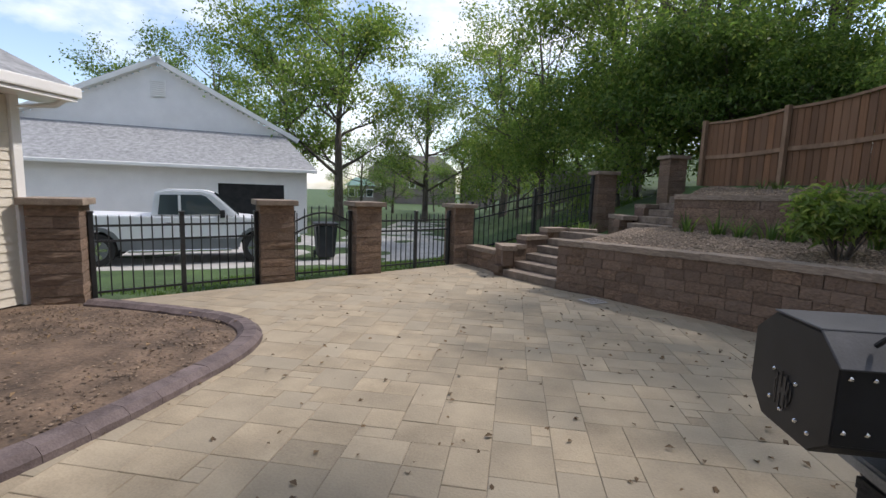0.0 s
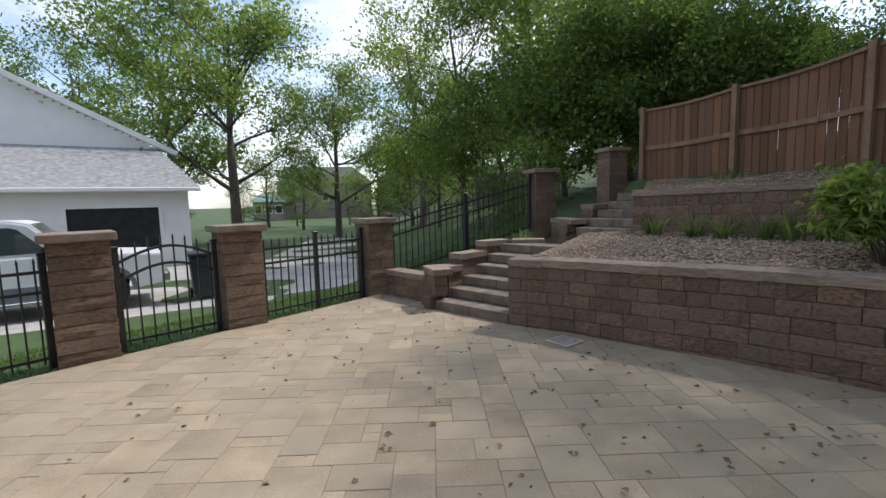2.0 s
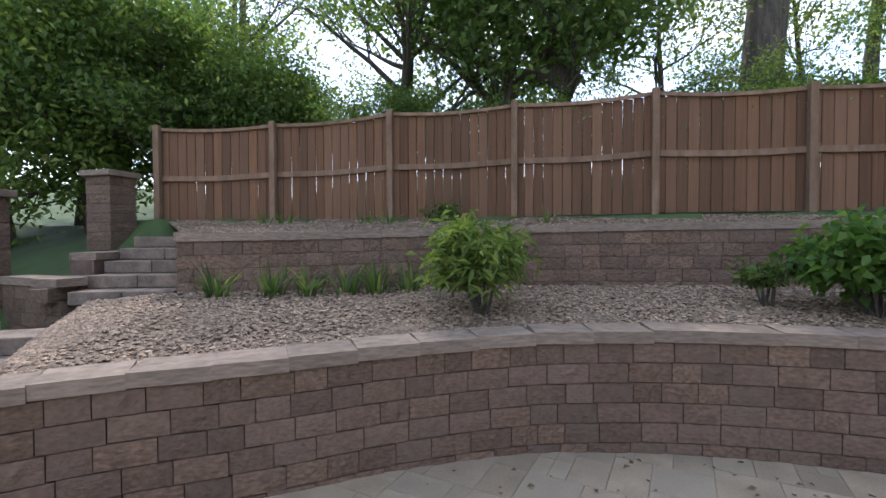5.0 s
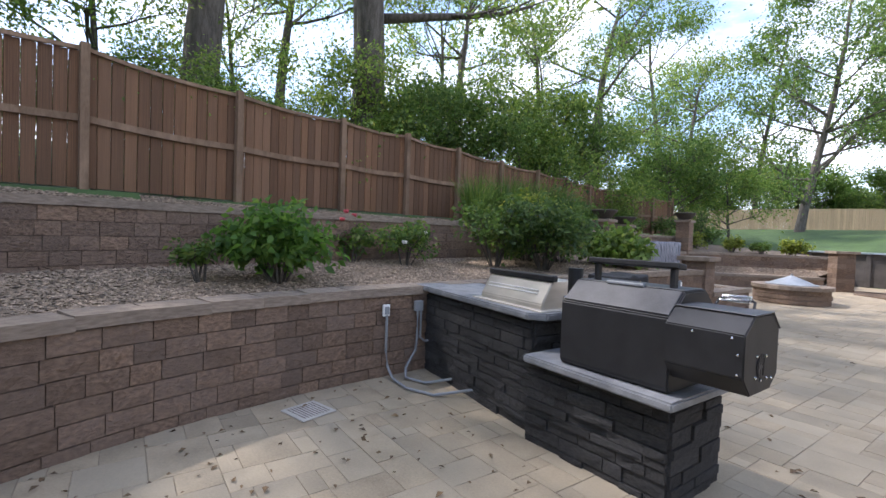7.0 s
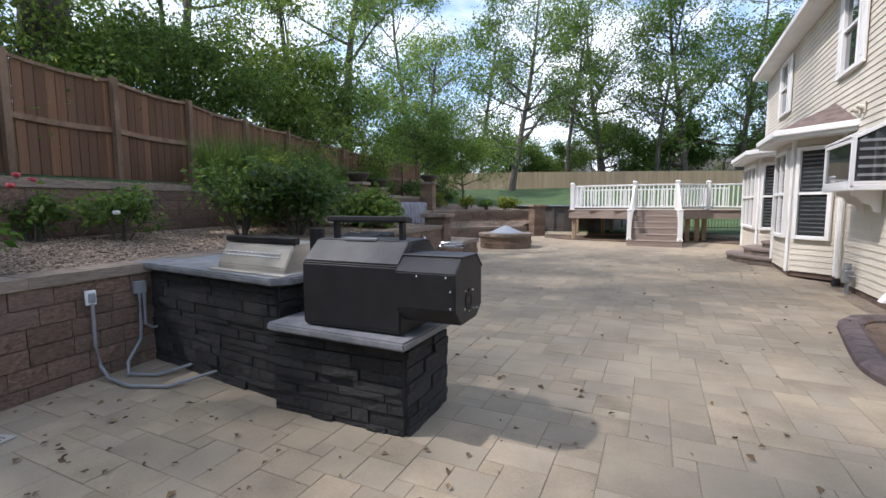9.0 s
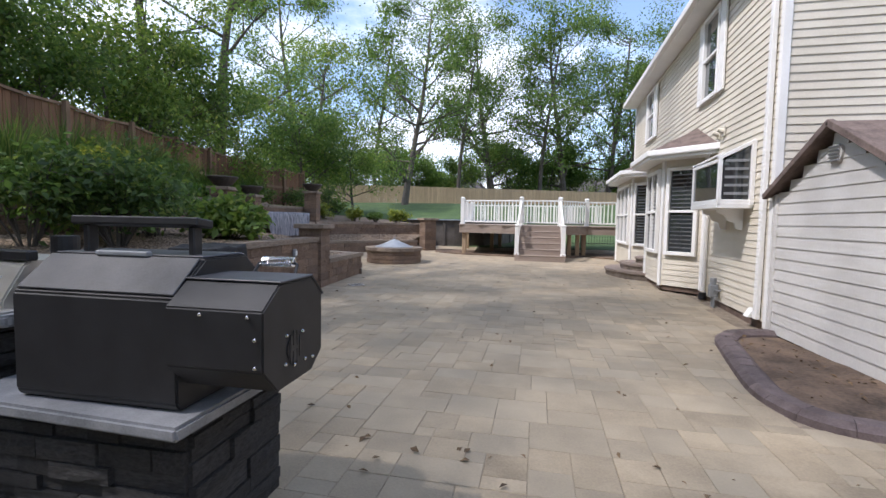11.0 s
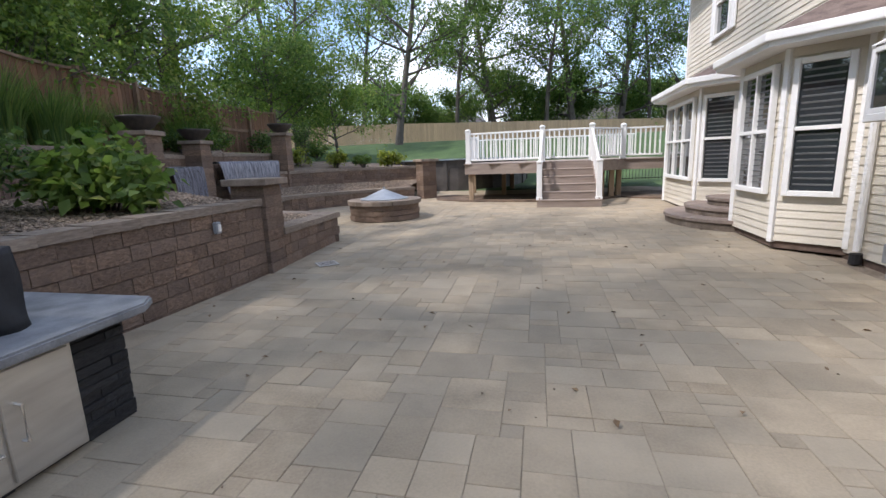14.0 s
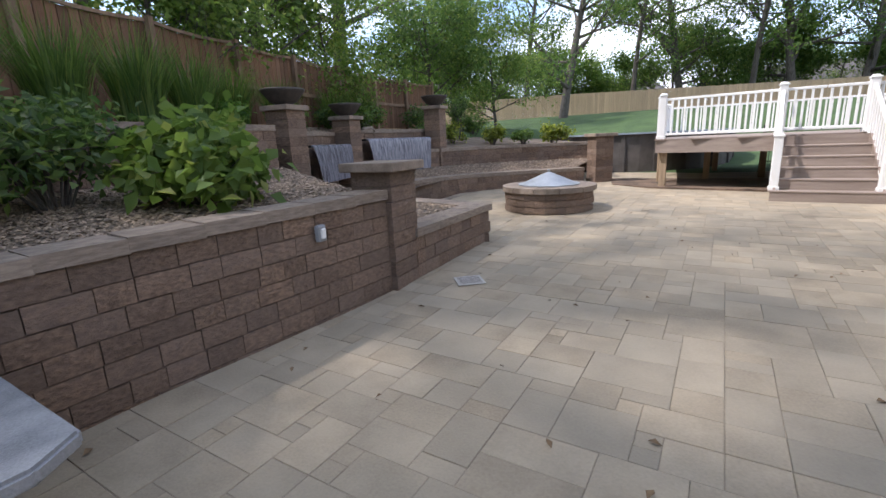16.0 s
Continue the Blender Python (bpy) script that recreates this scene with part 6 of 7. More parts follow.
def picket_fence():
    rnd = random.Random(8)
    root = empty("picket_fence", pose(3.6, 20.5, 1.3, 0, 0, 30), "old grey picket fence on the wooded slope", "fence")
    for i in range(34):
        h = rnd.uniform(1.0, 1.2)
        share("picket", GREYB, root, pose(i * .13, 0, h / 2 + i * .012, 0, rnd.uniform(-2, 2), 0) @ Matrix.Diagonal((.095, .02, h, 1)))
    part("rail", box_bm((4.5, .04, .08), pose(2.2, .03, .75, 0, -5, 0)), M["greywood"], root)


GREYB = BOARD.copy()
GREYB.materials.clear()
GREYB.materials.append(M["greywood"])
picket_fence()


# ---- plants ----
def leaf_mesh(name, centres, normals, size, mat, seed, aspect=.55, jitter=.9, spread=.35):
    """Folded leaves of four triangles at the given places, turned at random."""
    rng = np.random.default_rng(seed)
    n = len(centres)
    a = rng.normal(size=(n, 3)) * jitter + normals
    a /= np.linalg.norm(a, axis=1, keepdims=True)
    b = np.cross(a, rng.normal(size=(n, 3)))
    b /= np.linalg.norm(b, axis=1, keepdims=True)
    c = np.cross(a, b)
    s = size * (1 - spread + 2 * spread * rng.random((n, 1)))
    droop = np.array([0, 0, -.18])
    p0 = centres
    p1 = centres + b * s * .5 + c * s * aspect * .5 + a * s * .10
    p2 = centres + b * s + droop * s
    p3 = centres + b * s * .5 - c * s * aspect * .5 + a * s * .10
    v = np.stack([p0, p1, p2, p3], 1).reshape(-1, 3)
    k = 4 * np.arange(n)[:, None]
    f = np.concatenate([k + np.array([[0, 1, 2]]), k + np.array([[0, 2, 3]])], 0)
    me = bpy.data.meshes.new(name)
    me.vertices.add(len(v))
    me.vertices.foreach_set("co", v.ravel())
    me.loops.add(f.size)
    me.loops.foreach_set("vertex_index", f.ravel().astype(np.int32))
    me.polygons.add(len(f))
    me.polygons.foreach_set("loop_start", np.arange(0, f.size, 3, dtype=np.int32))
    me.update(calc_edges=True)
    me.materials.append(mat)
    return me


def grow(height, trunk_r, crown_base, crown_r, seed, lean=.06, limbs=9, twigs=5, leaves=6500, leaf=.17, mat="leaf_mid", clump=.55, forks=1):
    """One tree's meshes: bark tubes and a crown of leaf clumps round the twig ends."""
    rnd = random.Random(seed)
    bm = bmesh.new()
    ends = []

    def branch(p, d, length, r, depth):
        pts, rad = [p.copy()], [r]
        q = p.copy()
        dd = d.copy()
        n = 5
        for i in range(n):
            dd = (dd + Vector((rnd.uniform(-1, 1), rnd.uniform(-1, 1), rnd.uniform(-.4, .8))) * .16).normalized()
            q = q + dd * length / n
            pts.append(q.copy())
            rad.append(r * (1 - .75 * (i + 1) / n))
        tube(bm, pts, rad, 7 if depth == 0 else 5)
        if depth < 2:
            for k in range(twigs):
                t = rnd.uniform(.35, 1)
                i = min(int(t * n), n - 1)
                base = pts[i].lerp(pts[i + 1], t * n - i)
                nd = (dd + Vector((rnd.uniform(-1, 1), rnd.uniform(-1, 1), rnd.uniform(-.5, .7))) * .9).normalized()
                branch(base, nd, length * rnd.uniform(.4, .62), rad[i] * .55, depth + 1)
        if depth >= 1:
            ends.extend((pts[-1], pts[-3]))
        else:
            ends.append(pts[-1])

    for fk in range(forks):
        pts, rad = [Vector((0, 0, -.4))], [trunk_r * 1.35]
        q = Vector((0, 0, 0))
        dd = Vector((rnd.uniform(-lean, lean), rnd.uniform(-lean, lean), 1)) + (Vector((math.cos(fk * 2.6), math.sin(fk * 2.6), 0)) * .22 if forks > 1 else Vector())
        n = 9
        pts.append(q.copy())
        rad.append(trunk_r * 1.1)
        for i in range(n):
            dd = (dd + Vector((rnd.uniform(-1, 1), rnd.uniform(-1, 1), .6)) * .07).normalized()
            q = q + dd * height * .86 / n
            pts.append(q.copy())
            rad.append(trunk_r * (1 - .8 * (i + 1) / n))
        tube(bm, pts, rad, 12)
        for k in range(limbs):
            t = rnd.uniform(crown_base / height, .97)
            i = min(int(t * n) + 1, len(pts) - 2)
            base = pts[i].lerp(pts[i + 1], rnd.random())
            az = k * 2.4 + rnd.uniform(-.4, .4)
            up = rnd.uniform(.1, .9)
            nd = Vector((math.cos(az), math.sin(az), up)).normalized()
            branch(base, nd, crown_r * rnd.uniform(.65, 1.05) * (1.15 - .45 * t), rad[i] * .5, 0)
    rng = np.random.default_rng(seed)
    e = np.array([tuple(v) for v in ends])
    keep = rng.random(len(e)) < .9
    e = e[keep]
    idx = rng.integers(0, len(e), leaves)
    off = rng.normal(size=(leaves, 3)) * clump * (.5 + rng.random((len(e), 1))[idx])
    off[:, 2] *= .6
    cen = e[idx] + off
    nor = np.tile(np.array([0, 0, .6]), (leaves, 1))
    wood = bpy.data.meshes.new("trunk")
    bm.normal_update()
    bm.to_mesh(wood)
    bm.free()
    wood.polygons.foreach_set("use_smooth", [True] * len(wood.polygons))
    wood.materials.append(M["bark"])
    crown = leaf_mesh("crown", cen, nor, leaf, M[mat], seed)
    return wood, crown


KINDS = {
    "elm": grow(13, .30, 3.0, 5.2, 1, limbs=16, leaves=14000, leaf=.21, mat="leaf_light", clump=.55),
    "oak": grow(14, .40, 3.2, 5.5, 2, limbs=14, leaves=11500, leaf=.19, mat="leaf_mid", clump=.48),
    "oak2": grow(12, .30, 1.8, 4.6, 3, limbs=15, leaves=7500, leaf=.20, mat="leaf_mid", clump=.40),
    "fork": grow(15, .36, 4.5, 5.0, 4, limbs=8, twigs=4, leaves=5200, leaf=.16, mat="leaf_light", clump=.42, forks=2),
    "open": grow(15, .40, 5.0, 4.8, 12, limbs=10, twigs=4, leaves=8500, leaf=.17, mat="leaf_mid", clump=.46),
    "open2": grow(12, .26, 3.0, 4.2, 13, limbs=12, twigs=4, leaves=5600, leaf=.17, mat="leaf_light", clump=.42),
    "far": grow(7, .13, .5, 3.4, 15, limbs=16, leaves=7500, leaf=.26, mat="leaf_mid", clump=.55),
    "tall": grow(22, .34, 3.0, 5.0, 5, lean=.1, limbs=26, leaves=11000, leaf=.25, mat="leaf_mid", clump=.62),
    "tall2": grow(20, .24, 3.5, 4.0, 6, lean=.12, limbs=21, leaves=8000, leaf=.25, mat="leaf_mid", clump=.58),
    "under": grow(5.0, .10, .5, 2.3, 7, limbs=18, leaves=11500, leaf=.13, mat="leaf_mid", clump=.34),
    "under2": grow(4.2, .08, .4, 2.0, 8, limbs=16, leaves=9500, leaf=.12, mat="leaf_light", clump=.32),
    "yellow": grow(9, .14, 1.6, 3.6, 9, limbs=14, leaves=7500, leaf=.14, mat="leaf_light", clump=.42),
}


def tree(kind, x, y, z, s=1.0, yaw=0, label="broad green deciduous tree with a full crown", group="trees"):
    wood, crown = KINDS[kind]
    root = empty("tree", pose(x, y, z, 0, 0, yaw), label, "tree", group)
    root.scale = (s, s, s)
    for n, me in (("trunk", wood), ("crown", crown)):
        ob = new(n, me)
        ob.parent = root
    return root


def gz(x, y):
    return terrain(x, y) - .05


rt = random.Random(21)
DARK, LIGHT, THIN = "dark leafy tree behind the wooden fence", "light green leafy tree with a rounded crown", "tall thin tree with a high sparse crown"
for k, x, y, s in (
        ("elm", -8.5, 31, 1.05), ("elm", -14, 35, 1.1), ("oak2", -22, 38, 1.1), ("elm", -3.5, 34, .75), ("oak2", -30, 40, 1.1),
        ("yellow", 3.5, 24, 1.1), ("open2", 1.8, 31, .95), ("fork", 7.5, 25, .95), ("yellow", 5.6, 21.5, 1.0), ("fork", 9.5, 22, .85), ("open2", 11.5, 19, .8),
        ("open2", 14.5, 24, 1.0), ("oak2", 2.5, 44, 1.0), ("open2", 9, 36, 1.1)):
    tree(k, x, y, gz(x, y), s, rt.uniform(0, 360), LIGHT if k in ("elm", "yellow", "open2", "fork") else DARK)
for k, x, y, s in (
        ("oak", 11.4, 13.6, .55), ("oak", 12.2, 9.9, .95), ("open", 13.0, 6.3, 1.1), ("fork", 13.4, 2.2, 1.25), ("open2", 18.5, 3.0, .9), ("oak2", 13.2, 11.4, .62), ("yellow", 15.6, 8.0, .75), ("yellow", 15.8, 5.0, .7),
        ("open2", 19.0, -5.0, 1.0), ("yellow", 16.8, -2.5, 1.0), ("open2", 17.5, -9.5, .9), ("open", 17.5, -13.5, .95), ("open2", 22, 12, 1.0)):
    tree(k, x, y, gz(x, y), s, rt.uniform(0, 360), DARK if k.startswith("oak") else LIGHT)
for k, x, y, s in (
        ("tall", 12.5, -30, .85), ("tall2", 9.2, -38, .9), ("tall", 6.0, -42, 1.0), ("tall2", 1.2, -41, 1.0), ("tall", -1.5, -43, 1.0), ("tall", -6, -45, 1.0), ("tall2", -8.5, -44, .9),
        ("tall", -13, -47, 1.0), ("tall2", -18, -49, 1.0), ("tall2", 18, -38, 1.0), ("tall", 24, -34, 1.0), ("open2", 17.5, -24, 1.0), ("tall", -26, -54, 1.0)):
    tree(k, x, y, gz(x, y), s, rt.uniform(0, 360), THIN if k.startswith("tall") else LIGHT)
for i in range(22):
    x, y = -28 + i * 2.9 + rt.uniform(-1, 1), rt.uniform(-51, -45)
    y += .25 * min(x, 4)
    tree("far" if i % 4 else "yellow", x, y, 1.5, rt.uniform(.75, 1.15), rt.uniform(0, 360), "dark distant tree behind far houses", "distant trees")
for i in range(9):
    x, y = -19 + i * 2.8 + rt.uniform(-.6, .6), 46 + rt.uniform(-3, 5)
    tree("yellow" if i % 2 else "oak2", x, y, gz(x, y), rt.uniform(.45, .7), rt.uniform(0, 360), "leafy street tree beyond the driveway", "street trees")
for k, x, y, s in (
        ("under", 8.4, 17.4, .9), ("under", 7.2, 18.6, 1.0), ("under2", 5.6, 18.8, 1.0), ("under", 9.6, 15.9, .7), ("under2", 6.6, 20.5, 1.2), ("under", 10.3, 13.2, .5), ("under2", 3.9, 21.8, .9),
        ("under", 10.0, 12.4, .46), ("under", 11.8, 11.3, 1.25), ("under", 10.2, 11.0, .42), ("under2", 10.6, 9.4, .5), ("under", 10.8, 8.0, .42), ("under2", 11.1, 6.9, .52), ("under", 11.7, 5.8, .48), ("under2", 12.2, 4.4, .6), ("under", 9.2, 16.4, .8), ("under", 8.9, 19.0, 1.0), ("under2", 12.8, 2.8, .8), ("under", 13.2, 1.0, .75), ("under", 13.0, -.5, .85), ("under2", 12.9, -3.4, 1.0), ("under", 13.2, -6.0, 1.0),
        ("under2", 13.4, -8.6, 1.0), ("under", 5.0, 23.5, 1.1), ("under2", 2.6, 27, 1.2), ("under", 13.4, -14, 1.0), ("under2", 11.4, -16, .9), ("under", 14.5, -18, 1.0),
        ("under", 8.0, 20.8, 1.2), ("under2", 10.2, 18.6, 1.1), ("under2", 1.2, 34, 1.3)):
    tree(k, x, y, gz(x, y), s, rt.uniform(0, 360), "dense understorey shrub-tree with low branches", "understorey trees")


def shrub(name, label, x, y, z, w, h, count, leaf, mat, seed, aspect=.5, stems=9, category="shrub", flowers=None):
    root = empty(name, pose(x, y, z), label, category)
    rnd = random.Random(seed)
    rng = np.random.default_rng(seed)
    bm = bmesh.new()
    ends = []
    for i in range(stems):
        a = rnd.uniform(0, 6.28)
        r = w * .5 * math.sqrt(rnd.random())
        tip = Vector((math.cos(a) * r, math.sin(a) * r, h * rnd.uniform(.55, .98) * (1 - .35 * (r / (w * .5)) ** 2)))
        mid = tip * .5 + Vector((rnd.uniform(-.05, .05), rnd.uniform(-.05, .05), h * .08))
        tube(bm, [Vector((math.cos(a) * .04, math.sin(a) * .04, -.05)), mid, tip], [.012, .009, .004], 5)
        ends += [tip, mid.lerp(tip, .5), mid.lerp(tip, .75)]
        for k in range(3):
            b = mid.lerp(tip, rnd.uniform(.1, .8))
            t2 = b + Vector((rnd.uniform(-1, 1), rnd.uniform(-1, 1), rnd.uniform(-.2, .7))) * w * .22
            tube(bm, [b, t2], [.006, .003], 4)
            ends += [t2, b.lerp(t2, .5)]
    part("branching_wood", bm, M["bark"], root)
    e = np.array([tuple(v) for v in ends])
    idx = rng.integers(0, len(e), count)
    cen = e[idx] + rng.normal(size=(count, 3)) * w * .075
    cen[:, 2] = np.maximum(cen[:, 2], .02)
    nor = cen / np.maximum(np.linalg.norm(cen, axis=1, keepdims=True), .01) * .5 + np.array([0, 0, .7])
    me = leaf_mesh("leaves", cen, nor, leaf, M[mat], seed, aspect)
    ob = new("leaves", me)
    ob.parent = root
    if flowers:
        fmat, pts = flowers
        for p in pts:
            bm = bmesh.new()
            for k in range(7):
                a = k * 2 * math.pi / 7
                bmesh.ops.create_icosphere(bm, subdivisions=1, radius=.022, matrix=Matrix.Translation(Vector(p) + Vector((math.cos(a) * .022, math.sin(a) * .022, (k % 2) * .012))))
            part("flower", bm, M[fmat], root)
    return root


def straps(name, label, x, y, z, count, length, width, mat, seed, spreadr=.15, arch=.8, category="plant"):
    rng = random.Random(seed)
    bm = bmesh.new()
    for i in range(count):
        a = rng.uniform(0, 6.28)
        r = spreadr * math.sqrt(rng.random())
        base = Vector((math.cos(a) * r, math.sin(a) * r, -.02))
        az = a + rng.uniform(-.8, .8)
        out = Vector((math.cos(az), math.sin(az), 0))
        L = length * rng.uniform(.6, 1.1)
        lean = rng.uniform(.15, arch)
        side = Vector((-out.y, out.x, 0)) * width * .5
        prev = None
        for k in range(5):
            t = k / 4
            p = base + out * L * lean * t * t + Vector((0, 0, L * (t - .35 * lean * t * t)))
            wv = side * (1 - t ** 2 * .95)
            cur = (bm.verts.new(p - wv), bm.verts.new(p + wv))
            if prev:
                bm.faces.new((prev[0], prev[1], cur[1], cur[0]))
            prev = cur
    root = empty(name, pose(x, y, z), label, category)
    part("leaves", bm, M[mat], root)
    return root


shrub("flowering_shrub", "bright green long-leaved shrub in the gravel", 5.95, 9.35, .90, 1.05, .95, 2400, .12, "leaf_light", 31, .26, 18)
shrub("hibiscus_shrub", "rounded green broad-leaved shrub in the gravel", 7.0, 6.35, .93, 1.05, .80, 3200, .095, "leaf_shrub", 32, .7, 18)
shrub("small_shrub", "small sparse shrub beside the round one", 7.15, 7.05, .95, .48, .5, 380, .07, "leaf_mid", 33, .6, 7)
shrub("rose_bush", "rose bush with a white bloom in the gravel", 8.05, 4.15, .97, .9, .85, 900, .08, "leaf_mid", 34, .6, 10, flowers=("flower_white", [(-.3, .2, .4), (-.1, -.3, .55)]))
shrub("rose_bush", "rose bush with red blooms beside the upper wall", 8.35, 4.9, .97, .6, .8, 450, .08, "leaf_mid", 35, .6, 8, flowers=("flower_red", [(0, .1, .82), (.15, -.1, .78), (-.1, .2, .7)]))
shrub("rose_bush", "large dark rose bush in the lower bed", 7.7, 2.6, .97, 1.5, 1.25, 2100, .09, "leaf_mid", 36, .6, 18)
shrub("rose_bush", "tall leggy rose bush with yellowing leaves", 8.3, 1.2, 1.0, 1.3, 1.7, 1900, .09, "leaf_yellow", 37, .6, 16)
shrub("dark_shrub", "large dark grey-green shrub overhanging the block wall", 7.25, 1.9, .95, 1.75, 1.3, 5200, .09, "leaf_dark", 38, .55, 26)
shrub("dark_shrub", "dense dark green shrub in the lower bed", 8.0, .5, .97, 1.5, 1.2, 2600, .09, "leaf_dark", 39, .55, 18)
shrub("broadleaf_shrub", "bright broad-leaved shrub beside the block wall", 7.22, -.25, .98, 1.15, .72, 2600, .13, "leaf_light", 40, .7, 18)
for i, (x, y) in enumerate(((5.5, 11.5), (5.75, 11.2), (6.0, 10.92), (6.2, 10.68), (6.42, 10.42), (5.2, 11.95), (6.75, 9.95))):
    straps("iris_clump", "iris clump with strap leaves by the upper wall", x, y, .95, 22, .46, .035, "leaf_mid", 50 + i, .12, .9)
for i, (x, y) in enumerate(((7.05, 13.3), (7.2, 13.05), (7.65, 11.9), (7.75, 11.6), (8.45, 9.4), (3.75, 13.9), (3.95, 14.2), (3.6, 13.6))):
    straps("iris_clump", "small strap-leaved plant on the gravel strip", x, y, 1.72 if x > 7 else .72, 15, .36, .03, "leaf_mid", 60 + i, .1, .9)
shrub("low_shrub", "low fine-leaved green shrub at the fence foot", 8.25, 10.95, 1.74, .6, .38, 1100, .05, "leaf_mid", 70, .3, 9)
for i, (x, y, h) in enumerate(((9.6, 1.4, 1.0), (9.7, .5, 1.15), (9.85, -.4, 1.1), (10.0, -1.3, 1.15), (10.1, -2.1, 1.05), (10.8, -3.2, 1.0), (11.2, -4.6, 1.0), (11.7, -6.8, 1.1), (11.9, -8.0, 1.1))):
    straps("ornamental_grass", "tall feathery ornamental grass below the fence", x, y, 1.85, 420, h * 1.1, .018, "leaf_mid", 80 + i, .28, .55, "grass clump")
for i, (x, y, z, w, h, mt, lf) in enumerate(((10.2, -10.1, 1.26, .8, .75, "leaf_yellow", .08), (9.3, -10.9, 1.24, .75, .62, "leaf_yellow", .09), (7.7, -11.9, 1.22, .85, .6, "leaf_yellow", .11), (8.5, -11.5, 1.22, .7, .5, "leaf_mid", .08),
                                             (10.9, -9.8, 1.25, .9, .95, "leaf_mid", .09), (11.2, -6.2, 1.8, .9, .6, "leaf_dark", .08), (11.3, -7.4, 1.8, 1.1, .7, "leaf_mid", .08), (10.6, -4.2, 1.78, .7, .5, "leaf_mid", .08),
                                             (11.7, -10.8, 1.7, 1.3, 1.0, "leaf_dark", .1), (11.0, -13.0, 1.5, 1.2, .9, "leaf_mid", .1), (10.1, -2.6, 1.8, .6, .45, "leaf_shrub", .08), (10.7, -11.5, 1.4, .9, 1.9, "leaf_dark", .07))):
    shrub("garden_shrub", "yellow-green garden shrub above the seat wall" if mt == "leaf_yellow" else "green garden shrub on the upper terrace", x, y, z, w, h, 1100, lf, mt, 100 + i, .55, 12)
straps("water_plant", "small leafy plant below the waterfall", 9.2, -4.7, .47, 30, .3, .03, "leaf_mid", 150, .15, .9)


def dead_leaves():
    rng = np.random.default_rng(17)
    pts = []
    while len(pts) < 640:
        x, y = rng.uniform(-.5, 6.1), rng.uniform(-5, 13)
        dens = .95 if (x > 3.2 and 5 < y < 9.5) else (.35 if y > 4 else .10)
        if rng.random() < dens and inside_leaf(x, y):
            pts.append((x, y, floor_z(y) + .012))
    for _ in range(160):
        pts.append((rng.uniform(-3.4, -.6), rng.uniform(5.0, 8.05), .085))
    for _ in range(60):
        pts.append((rng.uniform(-.8, 0), rng.uniform(.8, 3.1), .085))
    c = np.array(pts)
    return leaf_mesh("dead_leaves", c, np.tile(np.array([0, 0, 3.0]), (len(c), 1)), .046, M["deadleaf"], 18, .55, .7, .5)


def inside_leaf(x, y):
    return x < xline(LOWPTS, y) - .05 and not (3.3 < x < 6.3 and 4.3 < y < 5.4) and not (4.9 < x < 6.4 and 1.4 < y < 3.4)


tagged(new("dead_leaves", dead_leaves()), "scattered dry brown leaves on the pavers and soil", "leaves", kind="stuff")


def lawn_blades():
    rng = np.random.default_rng(9)
    pts = []
    while len(pts) < 26000:
        x, y = rng.uniform(-9, 7.0), rng.uniform(9.2, 20)
        side = (x - P1[0]) * .75 - (y - P1[1]) * .661
        if side < .15 and not (x < -3.9 and y < 9.4):
            k = x * .9 - (y - 15)
            if x > 1.2 or side > -1.9 or rng.random() < .06:
                if not (x < 1.2 and side < -2.1):
                    pts.append((x, y, terrain(x, y)))
    c = np.array(pts)
    up = np.tile(np.array([0, 0, 0.0]), (len(c), 1))
    n = len(c)
    a = rng.uniform(0, 6.28, n)
    s = rng.uniform(.03, .08, n)
    w = .006
    lean = rng.normal(size=(n, 2)) * .03
    p0 = c + np.stack([np.cos(a) * w, np.sin(a) * w, np.zeros(n)], 1)
    p1 = c - np.stack([np.cos(a) * w, np.sin(a) * w, np.zeros(n)], 1)
    p2 = c + np.stack([lean[:, 0], lean[:, 1], s], 1)
    v = np.stack([p0, p1, p2], 1).reshape(-1, 3)
    me = bpy.data.meshes.new("grass_blades")
    me.from_pydata(v.tolist(), [], (3 * np.arange(n)[:, None] + np.array([0, 1, 2])).tolist())
    me.materials.append(M["blade"])
    return tagged(new("grass_blades", me), "short green lawn grass behind the iron fence", "grass", kind="stuff")


lawn_blades()


# ---- patio: base sheet, pavers ----
def patio_left(y):
    if y > 9.0:
        return -3.4 + (y - 9.0) * .98 + 0.5
    if y > -8:
        return -0.9
    return -1.0


def inside_patio(x, y):
    if y > 8.2 and (x - P1[0]) * .75 - (y - P1[1]) * .661 < 0.30:
        return False
    if y > 10.5 and (x - 1.9) + (y - 12.2) > 0.35 and x > 1.3:
        return False
    if y < -14.0 or y > 14.3 or x < -3.6:
        return False
    xl = xline(LOWPTS, y)
    return x < xl + (0.3 if y > -1.3 else .8)


def bed_outline_a():
    return [(-1.0, .45), (-.35, .62), (-.12, 1.0), (.02, 1.7), (.18, 2.4), (.2, 2.95), (.1, 3.25), (-.15, 3.34), (-.6, 3.35), (-1.2, 3.3)]


def in_poly(x, y, poly):
    c = False
    j = len(poly) - 1
    for i in range(len(poly)):
        xi, yi = poly[i]
        xj, yj = poly[j]
        if (yi > y) != (yj > y) and x < (xj - xi) * (y - yi) / (yj - yi) + xi:
            c = not c
        j = i
    return c


BEDA = [(-4, .45)] + bed_outline_a() + [(-4, 3.3)]
BEDB = [(-4, 4.3)] + CURB_B + [(-4, 8.28)]


